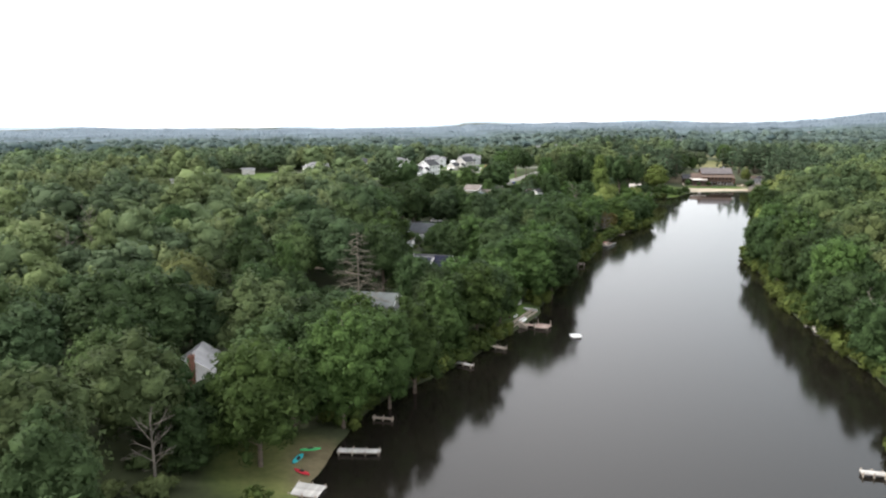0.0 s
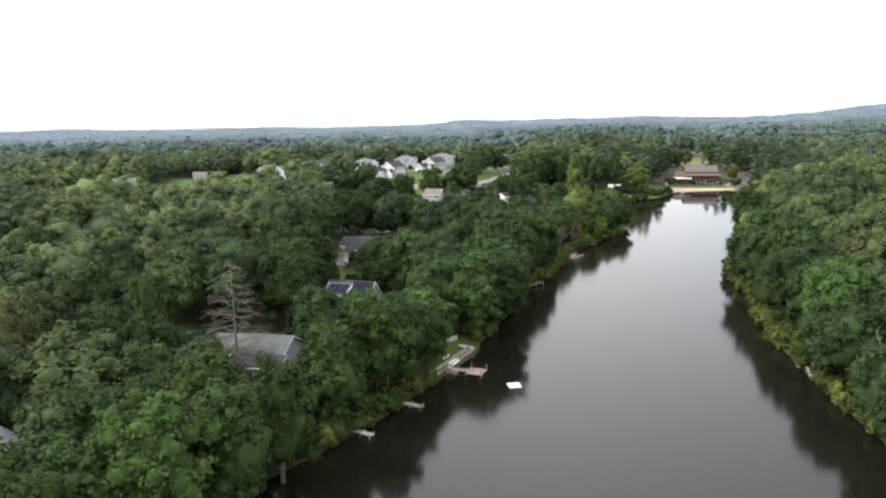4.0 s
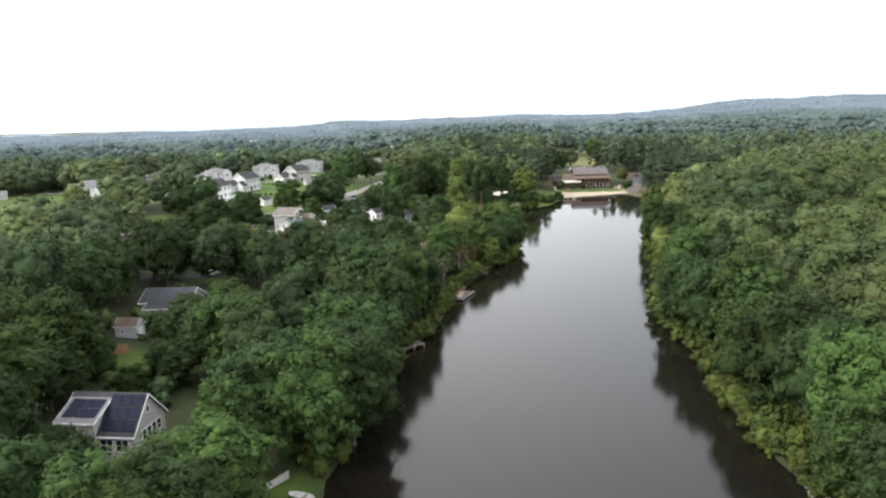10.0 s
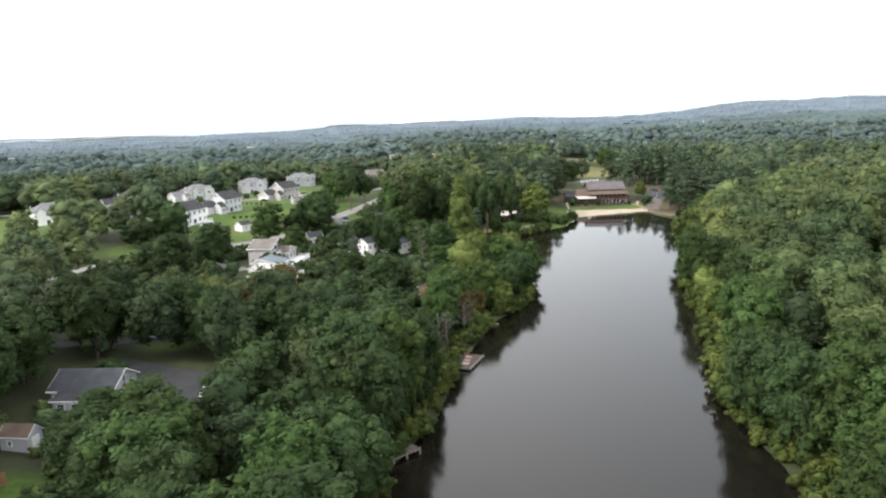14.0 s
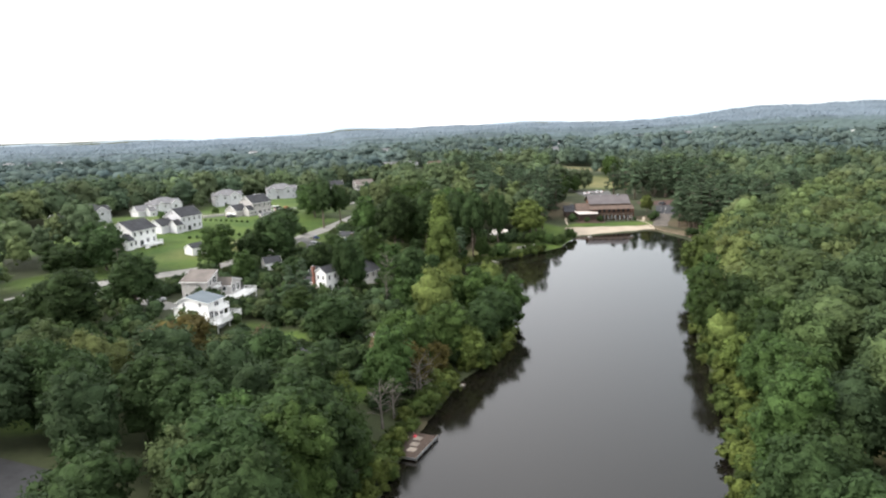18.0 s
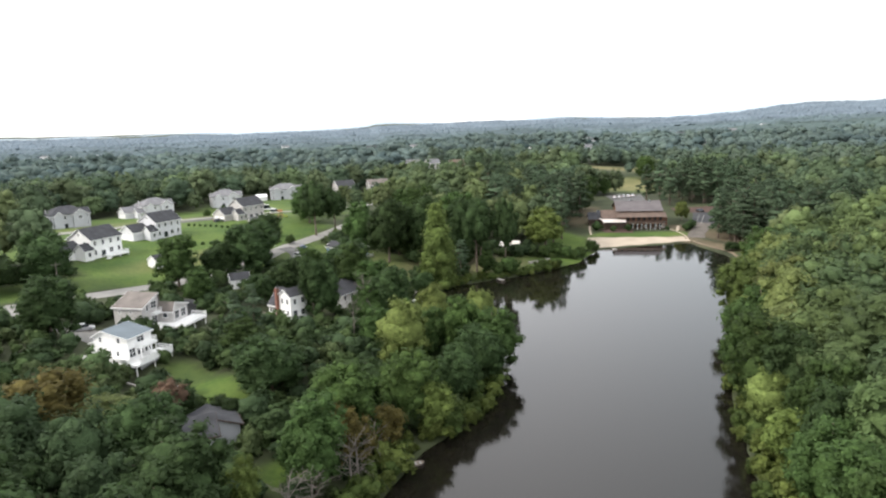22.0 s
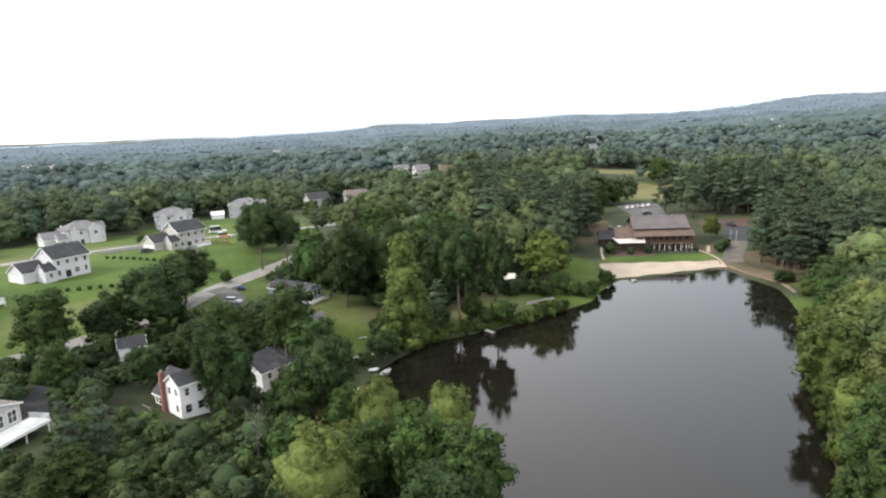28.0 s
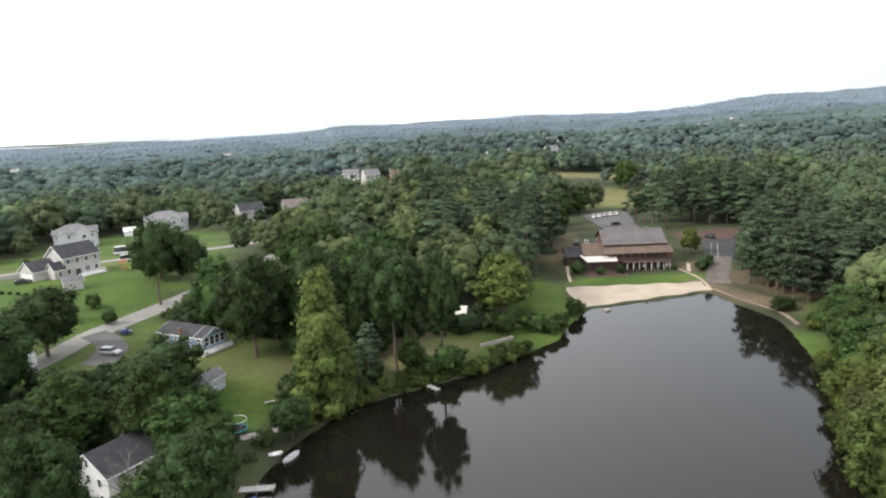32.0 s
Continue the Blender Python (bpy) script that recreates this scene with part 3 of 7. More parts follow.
def window(parent, x, y, z, w=0.9, h=1.4, facing="-y", trim=None):
    """A framed window with a sash bar; x, y, z is the middle of it on the wall's face."""
    trim = trim or PAINT_WHITE
    m = pose(x, y, z, 0, 0, FACING[facing])

    def make_frame():
        b, bm = 0.11, bmesh.new()
        rings = []
        for depth, inner in ((-0.08, 0), (-0.08, 1), (0.05, 1), (0.05, 0)):
            u, v = w / 2 + b * (1 - inner), h / 2 + b * (1 - inner)
            rings.append([bm.verts.new((i * u, depth, j * v)) for i, j in ((-1, -1), (1, -1), (1, 1), (-1, 1))])
        for k in range(4):
            p, q = rings[k], rings[(k + 1) % 4]
            for i in range(4):
                bm.faces.new((p[i], p[(i + 1) % 4], q[(i + 1) % 4], q[i]))
        bmesh.ops.recalc_face_normals(bm, faces=bm.faces)
        return bm, trim

    f = piece("window", ("window_frame", w, h, trim.name), make_frame, parent, m)
    piece("pane", ("pane", w, h), lambda: (boxes((-w / 2, w / 2, -0.03, 0.02, -h / 2, h / 2)), GLASS), f, pose(0, 0, 0))
    piece("sash_bar", ("sash_bar", w, trim.name), lambda: (boxes((-w / 2, w / 2, -0.055, -0.02, -0.03, 0.03)), trim), f, pose(0, 0, 0))
    if w > 1.3:
        piece("mullion", ("mullion", h, trim.name), lambda: (boxes((-0.04, 0.04, -0.06, -0.02, -h / 2, h / 2)), trim), f, pose(0, 0, 0))
    return f


def door(parent, x, y, z, w=0.95, h=2.05, facing="-y", mat=None, name="door"):
    """A panelled door, standing on z."""
    m = pose(x, y, z, 0, 0, FACING[facing])
    mat = mat or PAINT_WHITE
    rows = [(-w / 2, w / 2, -0.05, 0.03, 0, h)]
    n = max(1, int(h / 0.55))
    for k in range(n):
        rows.append((-w / 2 + 0.12, w / 2 - 0.12, -0.08, 0.0, 0.12 + k * h / n, (k + 1) * h / n - 0.08))
    return piece(name, (name, w, h, mat.name), lambda: (boxes(*rows), mat), parent, m)


def gable(parent, x0, x1, y0, y1, z0, eave, rise, ridge, wall, roof, over=0.45, thick=0.22, trim=None, peak=0.5, name="wall"):
    """Walls up to the eave with gables, a roof of two thick slopes, and a fascia. ridge: x or y; peak: where the ridge lies across."""
    sw = ridge == "y"
    a0, a1, b0, b1 = (y0, y1, x0, x1) if sw else (x0, x1, y0, y1)
    P = (lambda a, b, z: (b, a, z)) if sw else (lambda a, b, z: (a, b, z))
    top, bm_y = eave + rise, b0 + (b1 - b0) * peak
    bm = bmesh.new()
    ends = []
    for a in (a0, a1):
        ends.append([bm.verts.new(P(a, b, z)) for b, z in ((b0, z0), (b1, z0), (b1, eave), (bm_y, top - 0.02), (b0, eave))])
    bm.faces.new(ends[0])
    bm.faces.new(ends[1][::-1])
    for i in range(5):
        j = (i + 1) % 5
        bm.faces.new((ends[0][i], ends[1][i], ends[1][j], ends[0][j]))
    w = part(name, bm, wall, parent)
    bm = bmesh.new()
    for side in (0, 1):
        e = b0 if side == 0 else b1
        sl = rise / abs(bm_y - e) if abs(bm_y - e) > 0.05 else 0
        if sl == 0:
            continue
        out = e + (-over if side == 0 else over)
        zo = eave - sl * over
        vs = []
        for a in (a0 - over, a1 + over):
            vs.append([bm.verts.new(P(a, b, z)) for b, z in ((out, zo), (bm_y, top), (bm_y, top + thick), (out, zo + thick))])
        bm.faces.new(vs[0])
        bm.faces.new(vs[1][::-1])
        for i in range(4):
            j = (i + 1) % 4
            bm.faces.new((vs[0][i], vs[1][i], vs[1][j], vs[0][j]))
    part("roof", bm, roof, parent)
    for side in (0, 1):
        e = b0 - over if side == 0 else b1 + over
        run = abs(bm_y - (b0 if side == 0 else b1))
        if run < 0.6:
            continue
        sl = rise / run
        zo = eave - sl * over
        lo, hi = (e - 0.1, e - 0.01) if side == 0 else (e + 0.01, e + 0.1)
        q = [P(a0 - over, lo, zo), P(a1 + over, hi, zo + thick)]
        part("fascia", boxes((min(q[0][0], q[1][0]), max(q[0][0], q[1][0]), min(q[0][1], q[1][1]), max(q[0][1], q[1][1]), zo - 0.02, zo + thick - 0.03)), trim or PAINT_WHITE, parent)
        for a in (a0 - over - 0.06, a1 + over + 0.01):
            bm = bmesh.new()
            v = [bm.verts.new(P(a + da, b, z)) for da in (0, 0.05) for b, z in ((e, zo - 0.05), (bm_y, top - 0.05), (bm_y, top + thick - 0.02), (e, zo + thick - 0.02))]
            for f in ((0, 1, 2, 3), (7, 6, 5, 4), (0, 4, 5, 1), (1, 5, 6, 2), (2, 6, 7, 3), (3, 7, 4, 0)):
                bm.faces.new([v[i] for i in f])
            part("bargeboard", bm, trim or PAINT_WHITE, parent)
    return w


def hip(parent, x0, x1, y0, y1, z0, eave, rise, wall, roof, over=0.5):
    """Walls under a hipped roof whose ridge runs along x."""
    part("wall", boxes((x0, x1, y0, y1, z0, eave)), wall, parent)
    bm = bmesh.new()
    X0, X1, Y0, Y1 = x0 - over, x1 + over, y0 - over, y1 + over
    run = (Y1 - Y0) / 2
    low = [bm.verts.new(p) for p in ((X0, Y0, eave - 0.1), (X1, Y0, eave - 0.1), (X1, Y1, eave - 0.1), (X0, Y1, eave - 0.1))]
    up = [bm.verts.new((v.co.x, v.co.y, eave + 0.1)) for v in low]
    r0, r1 = bm.verts.new((X0 + run, (Y0 + Y1) / 2, eave + rise)), bm.verts.new((X1 - run, (Y0 + Y1) / 2, eave + rise))
    bm.faces.new(low[::-1])
    for i in range(4):
        j = (i + 1) % 4
        bm.faces.new((low[i], low[j], up[j], up[i]))
    bm.faces.new((up[0], up[1], r1, r0))
    bm.faces.new((up[2], up[3], r0, r1))
    bm.faces.new((up[1], up[2], r1))
    bm.faces.new((up[3], up[0], r0))
    part("roof", bm, roof, parent)


def rail(parent, x0, y0, x1, y1, z, h=1.0, mat=None, solid=False):
    """A deck railing between two places."""
    mat = mat or PAINT_WHITE
    a, b = Vector((x0, y0, 0)), Vector((x1, y1, 0))
    ln = (b - a).length
    ob_m = Matrix.Translation((x0, y0, z)) @ Matrix.Rotation(math.atan2(y1 - y0, x1 - x0), 4, "Z")
    rows = [(0, ln, -0.05, 0.05, h - 0.09, h)]
    if solid:
        rows.append((0, ln, -0.03, 0.03, -0.25, h * 0.88))
    else:
        rows.append((0, ln, -0.03, 0.03, 0.1, 0.18))
        n = max(2, int(ln / 0.35))
        rows += [(k * ln / n - 0.025, k * ln / n + 0.025, -0.025, 0.025, 0.1, h - 0.09) for k in range(n + 1)]
        rows.append((0, ln, -0.03, 0.03, h * 0.5, h * 0.5 + 0.09))
    ob = part("railing", boxes(*rows), mat, parent)
    ob.matrix_basis = ob_m
    return ob


def deck(parent, x0, x1, y0, y1, z, low=-3.0, mat=None, posts=True):
    """A raised deck: its boards, a rim, and posts to the ground."""
    mat = mat or PAINT_WHITE
    part("deck_floor", boxes((x0, x1, y0, y1, z - 0.12, z)), mat, parent)
    part("deck_rim", boxes((x0 - 0.06, x1 + 0.06, y0 - 0.1, y0 - 0.01, z - 0.45, z + 0.02), (x0 - 0.1, x0 - 0.01, y0, y1, z - 0.45, z + 0.02), (x1 + 0.01, x1 + 0.1, y0, y1, z - 0.45, z + 0.02)), mat, parent)
    if posts:
        for px in (x0 + 0.2, (x0 + x1) / 2, x1 - 0.2):
            part("post", boxes((px - 0.1, px + 0.1, y0 + 0.1, y0 + 0.3, low, z - 0.12)), mat, parent)


def chimney(parent, x, y, z0, z1, w=0.9, d=0.7, mat=None):
    c = part("chimney", boxes((x - w / 2, x + w / 2, y - d / 2, y + d / 2, z0, z1), (x - w / 2 - 0.08, x + w / 2 + 0.08, y - d / 2 - 0.08, y + d / 2 + 0.08, z1 - 0.35, z1 - 0.15)), mat or BRICK, parent, "red brick chimney")
    part("chimney_pot", boxes((x - 0.2, x + 0.2, y - 0.2, y + 0.2, z1, z1 + 0.35)), METAL_GREY, c)


def house_at(x, y, heading, label, clear=9.0, cx=5.0, cy=4.5, z=None, group=""):
    """A house's Empty at its near corner; cx, cy: its middle, round which the wood is cleared."""
    h = radians(heading)
    mx, my = x + cx * math.cos(h) - cy * math.sin(h), y + cx * math.sin(h) + cy * math.cos(h)
    CLEAR.append((mx, my, clear))
    return thing("house", x, y, height(mx, my) if z is None else z, heading, label, "house", group)


def colonial(x, y, heading, wall, roof, label, L=11.5, W=9.5, garage=True, hipped=False, porch=False, z=None):
    """A two-storey house with a front-gabled garage wing at its near end."""
    t = house_at(x, y, heading, label, 13, L / 2 - 2, W / 2, z, "houses of the estate")
    if hipped:
        hip(t, 0, L, 0, W, -1.5, 6.0, 3.2, wall, roof)
        gable(t, L * 0.55, L * 0.9, -1.2, W * 0.5, -1.5, 5.8, 2.0, "y", wall, roof, 0.35)
        gable(t, L * 0.08, L * 0.32, -0.7, W * 0.4, -1.5, 5.6, 1.5, "y", wall, roof, 0.3)
        gable(t, L * 0.6, L + 1.0, W * 0.25, W * 0.75, -1.5, 5.6, 2.1, "x", wall, roof, 0.35)
        window(t, L * 0.72, -1.2, 4.5, 1.4, 1.5, "-y")
        window(t, L + 1.0, W * 0.5, 4.5, 1.4, 1.5, "+x")
    else:
        gable(t, 0, L, 0, W, -1.5, 6.0, 3.3, "x", wall, roof)
    for k in range(4):
        window(t, 1.4 + k * (L - 2.8) / 3, -0.0, 4.7, 0.95, 1.35, "-y")
    for k in (0, 2, 3):
        window(t, 1.4 + k * (L - 2.8) / 3, -0.0, 1.7, 1.5 if k == 2 else 0.95, 1.5, "-y")
    door(t, 1.4 + (L - 2.8) / 3, 0.0, 0.0, 1.7, 2.05, "-y", GLASS, "patio_door")
    for yy in (W * 0.28, W * 0.72):
        window(t, 0.0, yy, 4.7, 0.9, 1.35, "-x")
        window(t, L, yy, 4.7, 0.9, 1.35, "+x")
    window(t, 0.0, W * 0.5, 7.6, 0.7, 0.8, "-x")
    if garage:
        g0 = -7.5
        gable(t, g0, 0.0, W * 0.35, W + 1.5, -1.5, 3.0, 2.6, "x", wall, roof, 0.35)
        for k in (0, 1):
            door(t, g0, W * 0.35 + 2.0 + k * 3.2, 0.0, 2.6, 2.2, "-x", PAINT_WHITE, "garage_door")
        gable(t, -3.5, 0.0, -0.8, W * 0.34, -1.5, 3.0, 2.0, "x", wall, roof, 0.3)
        window(t, -1.7, -0.8, 1.6, 1.0, 1.3, "-y")
    if porch:
        deck(t, L * 0.35, L * 0.95, -3.6, -0.1, 0.4, -1.6, PAINT_WHITE)
        rail(t, L * 0.35, -3.5, L * 0.95, -3.5, 0.4)
        rail(t, L * 0.95, -3.5, L * 0.95, -0.2, 0.4)
        part("stairs", boxes(*[(L * 0.35 - 0.28 * (k + 1), L * 0.35 - 0.28 * k, -3.4, -2.3, -1.6, 0.4 - 0.19 * (k + 1)) for k in range(9)]), PAINT_WHITE, t)
    return t


# ---- the estate on the rise ----
colonial(15.7, 512, 48, SIDING_BEIGE, SHINGLE_DARK, "two-storey beige colonial house with a garage wing on a lawn", porch=True)
colonial(-19.9, 433.3, 62, SIDING_WHITE, SHINGLE_DARK, "white two-storey house with a charcoal roof and a rear deck", L=12.5, W=10.5, porch=True)
colonial(-9.1, 468, 55, SIDING_PALE, SHINGLE_DARK, "pale grey two-storey house with a dark gabled roof on open grass")
colonial(-12, 583, 20, SIDING_PALE, SHINGLE_GREY, "pale grey two-storey house with a hipped grey roof", L=15, W=11, hipped=True, garage=False)
colonial(-62, 505, 40, SIDING_GREY, SHINGLE_DARK, "grey two-storey house with a hipped dark roof at the wood's edge", L=16, W=11, hipped=True)
colonial(-37, 548, 40, SIDING_PALE, SHINGLE_GREY, "large pale house with a hipped grey roof and front gable", L=15, W=11, hipped=True)
colonial(15, 612, 10, SIDING_GREY, SHINGLE_GREY, "grey two-storey house with a steep gabled front", L=17, W=11, hipped=True, garage=False)
colonial(52, 646, 25, SIDING_BEIGE, SHINGLE_DARK, "low beige house with a dark roof behind trees", L=12, W=9, garage=False)
colonial(72, 668, 15, SIDING_BEIGE, SHINGLE_TAN, "pale house with a light roof above the trees", L=13, W=9, garage=False)
colonial(-86, 455, 30, SIDING_WHITE, SHINGLE_GREY, "white house with a hipped grey roof beside a lawn", L=14, W=10, hipped=True, garage=False)
colonial(-138, 374, 10, SIDING_WHITE, SHINGLE_GREY, "white gabled house at the edge of a field", L=11, W=9)


def shed(x, y, heading, w, d, h, wall, roof, label, rise=1.3, doors=True, front=None):
    t = thing("shed", x, y, height(x, y), heading, label, "shed")
    CLEAR.append((x, y, max(w, d) * 0.6 + 1.5))
    gable(t, -w / 2, w / 2, -d / 2, d / 2, -0.6, h, rise, "x", wall, roof, 0.2, 0.12)
    if doors:
        for s in (-0.42, 0.42):
            door(t, w / 2, s, 0.05, 0.8, 1.9, "+x", front or PAINT_WHITE, "shed_door")
    window(t, -w * 0.15, -d / 2, h * 0.55, 0.6, 0.7, "-y")
    return t


shed(2.5, 428.5, 52, 6.0, 4.2, 2.6, SIDING_WHITE, SHINGLE_DARK, "white garden shed with a dark roof on the lawn", 1.4)
shed(22.6, 497.5, 25, 5.0, 3.2, 2.3, SIDING_BEIGE, SHINGLE_GREY, "small beige shed behind the house")
shed(-12.6, 237.8, -18, 4.6, 3.2, 2.4, SIDING_GREY, SHINGLE_BROWN, "grey garden shed with a white gable end")
shed(13.8, 251.0, -20, 3.2, 4.6, 2.6, SIDING_WHITE, SHINGLE_GREY, "small white garage shed at the end of the yard", 1.2)
shed(-131, 480, 20, 8, 5, 3.0, SIDING_BEIGE, SHINGLE_GREY, "low beige barn beside the field")
shed(69.5, 428, 60, 4.5, 3.5, 2.5, SIDING_GREY, SHINGLE_GREY, "small grey shed on the slope by the water")
shed(124.5, 461.5, -20, 7.0, 4.6, 1.7, LOGS_DARK, METAL_WHITE, "low dark cabin with a white roof beneath tall trees", 1.5, False)
shed(27, 441, -20, 9, 7, 2.8, SIDING_WHITE, SHINGLE_GREY, "low white ranch house among trees", 1.8)
shed(61.5, 321.0, 35, 5.0, 3.8, 2.5, SIDING_WHITE, SHINGLE_BROWN, "small white cabin with a brown roof among trees", 1.4)
shed(31, 407, 20, 5.6, 4.6, 2.7, SIDING_WHITE, SHINGLE_DARK, "small white house under dense trees", 1.8)


# ---- houses on the bank ----
def lake_house():
    t = house_at(20.8, 337.6, 65, "white two-storey lake house with a blue-grey roof and wide decks", 8, 3, 4.5, 8.3)
    roof = material("blue_grey_roof", (0.11, 0.136, 0.155), rough=0.6, vary=0.1, scale=0.3, fine=3, bump=0.1)
    gable(t, 0, 6.8, 0, 8.6, -3.5, 4.3, 1.3, "x", SIDING_WHITE, roof, 0.4, peak=0.72)
    gable(t, 1.0, 6.8, 8.6, 10.6, -3.5, 2.4, 0.6, "x", SIDING_WHITE, roof, 0.3, peak=0.1)
    for yy, zz in ((2.2, 3.9), (6.8, 3.8), (4.6, 1.1), (2.6, 1.1), (7.0, 1.2)):
        window(t, 0.0, yy, zz, 0.65, 0.95, "-x")
    window(t, 3.6, 0.0, 3.6, 1.9, 1.5, "-y")
    for k in range(3):
        window(t, 1.1 + 2.2 * k, 0.0, 1.2, 1.6, 1.8, "-y")
    deck(t, -2.4, 8.2, -4.0, -0.05, 0.0, -4.0)
    deck(t, -2.4, -0.05, 0.0, 9.5, 0.0, -3.0)
    for a in ((-2.4, -2.0, -0.8, -4.0), (-0.8, -4.0, 8.2, -4.0), (8.2, -4.0, 8.2, -0.2), (-2.4, 9.5, -2.4, -2.0)):
        rail(t, *a, 0.0, 1.0, solid=a[0] != 8.2)
    deck(t, 1.6, 6.2, -1.9, -0.05, 2.5, 0.0)
    rail(t, 1.6, -1.9, 6.2, -1.9, 2.5)
    rail(t, 6.2, -1.9, 6.2, -0.1, 2.5)
    rail(t, 1.6, -1.9, 1.6, -0.1, 2.5)
    part("skirt", boxes((0.2, 7.6, -2.6, -2.45, -4.0, -0.5)), SIDING_GREY, t)
    part("undercroft_wall", boxes((-0.12, 7.0, -0.2, -0.06, -4.0, -0.3)), LOGS_DARK, t, "dark shaded wall beneath the deck")
    CLEAR.extend([(29.5, 331.5, 7.5), (25.7, 365, 8)])
    for yy in (1.6, 6.4):
        part("brace", boxes((-2.0, -1.85, yy, yy + 0.15, -3.0, -0.2)), PAINT_WHITE, t)


def terrace_house():
    t = house_at(17.3, 359.5, 70, "beige split-level house with a tan single-slope roof and a deck", 9, 4, 4, 8.2)
    gable(t, 0, 6.2, 0, 7.6, -2.5, 5.2, 2.2, "y", SIDING_BEIGE, SHINGLE_TAN, 0.4, peak=0.97)
    gable(t, 5.6, 11.6, -4.0, 6.4, -3.5, 3.6, 1.5, "y", SIDING_BEIGE, SHINGLE_TAN, 0.35, peak=0.12)
    for x, z, w, h in ((1.8, 4.9, 0.8, 1.6), (4.2, 5.1, 1.9, 1.6), (2.0, 1.4, 0.9, 1.5), (4.2, 1.4, 1.8, 1.9)):
        window(t, x, 0.0, z, w, h, "-y")
    for x in (7.2, 9.8):
        window(t, x, -4.0, 2.0, 1.7, 2.0, "-y")
    window(t, 5.6, -2.0, 2.4, 1.2, 1.6, "-x")
    for yy in (1.6, 3.8, 6.2):
        window(t, 0.0, yy, 1.3, 0.7, 1.3, "-x")
    window(t, 0.0, 3.0, 4.2, 0.5, 0.6, "-x")
    window(t, 0.0, 6.0, 4.2, 0.5, 0.6, "-x")
    deck(t, 1.4, 5.5, -4.0, -0.05, 0.4, -4.0)
    deck(t, 3.2, 13.0, -8.2, -4.05, 0.4, -4.0)
    for a in ((1.4, -4.0, 3.2, -8.2), (3.2, -8.2, 13.0, -8.2), (13.0, -8.2, 13.0, -4.1), (1.4, -0.1, 1.4, -4.0)):
        rail(t, *a, 0.4)
    deck(t, 3.0, 5.4, -1.3, -0.05, 3.3, 0.4, posts=False)
    rail(t, 3.0, -1.3, 5.4, -1.3, 3.3)


def chimney_house():
    t = house_at(49.4, 374, 45, "white two-storey house with a red brick chimney and grey roof", 11.5, 3, 7.0, 4.0)
    gable(t, 0, 5.6, 0, 4.6, -2.0, 6.6, 1.6, "x", SIDING_WHITE, SHINGLE_DARK, 0.35)
    gable(t, 0.4, 7.8, 4.6, 9.6, -2.0, 3.4, 3.8, "y", SIDING_WHITE, SHINGLE_DARK, 0.35)
    chimney(t, -0.35, 4.9, -2.0, 8.4)
    for yy, zz in ((1.2, 5.2), (3.3, 5.2), (1.2, 2.2), (2.6, -0.3)):
        window(t, 0.0, yy, zz, 0.75, 1.2, "-x")
    for k in range(4):
        window(t, 0.4, 5.9 + 0.95 * k, 2.2, 0.75, 1.4, "-x")
    for x in (1.4, 3.9):
        window(t, x, 0.0, 5.1, 0.8, 1.3, "-y")
        window(t, x, 0.0, 2.0, 1.2, 1.5, "-y")
    deck(t, -2.2, 0.35, 5.6, 9.6, 0.9, -1.5, PLANK_GREY)
    rail(t, -2.2, 5.6, -2.2, 9.6, 0.9, mat=PLANK)


def gable_house():
    t = house_at(61.5, 388, 52, "white gabled house with a dark roof and a small lower deck", 8.5, 5, 4.5, 2.2)
    gable(t, 0, 10.5, 0, 8.6, -2.0, 4.6, 2.7, "x", SIDING_WHITE, SHINGLE_DARK, 0.4, peak=0.5)
    for yy, zz in ((2.0, 3.3), (4.4, 3.5), (6.8, 3.3), (4.4, 5.9), (1.8, 0.8), (5.0, 0.8), (7.6, 0.8)):
        window(t, 0.0, yy, zz, 0.75, 1.15, "-x")
    for x in (2.0, 5.0, 8.0):
        window(t, x, 0.0, 3.6, 0.9, 1.3, "-y")
    deck(t, -1.0, 8.5, -3.4, -0.05, 0.5, -2.5, PLANK)
    rail(t, -1.0, -3.4, 8.5, -3.4, 0.5, mat=PLANK)
    part("vent_stack", boxes((6.2, 6.8, 4.7, 4.9, 6.4, 7.6)), METAL_GREY, t)


def blue_house():
    t = house_at(54.4, 455, -39, "small pale blue single-storey house with a dark low roof", 8.5, 6.5, 3.5, 6.3)
    gable(t, 0, 11.0, 0, 7.0, -2.5, 2.9, 1.5, "x", SIDING_BLUE, SHINGLE_DARK, 0.45)
    gable(t, 11.0, 14.0, 0.2, 6.8, -2.5, 2.8, 1.45, "x", SIDING_BLUE, SHINGLE_DARK, 0.45)
    chimney(t, 7.6, -0.3, -2.5, 4.5, 0.5, 0.45)
    for x, w in ((2.4, 1.9), (5.4, 0.9), (9.6, 0.9)):
        window(t, x, 0.0, 1.7, w, 1.2, "-y")
    for k in range(4):
        window(t, 14.0, 1.2 + 1.5 * k, 1.6, 1.2, 1.8, "+x")
    window(t, 12.6, 0.2, 1.6, 1.6, 1.8, "-y")
    deck(t, 11.0, 16.5, -1.8, 6.8, -0.2, -3.2, PLANK_GREY)
    rail(t, 11.0, -1.8, 16.5, -1.8, -0.2)
    rail(t, 16.5, -1.8, 16.5, 6.8, -0.2)


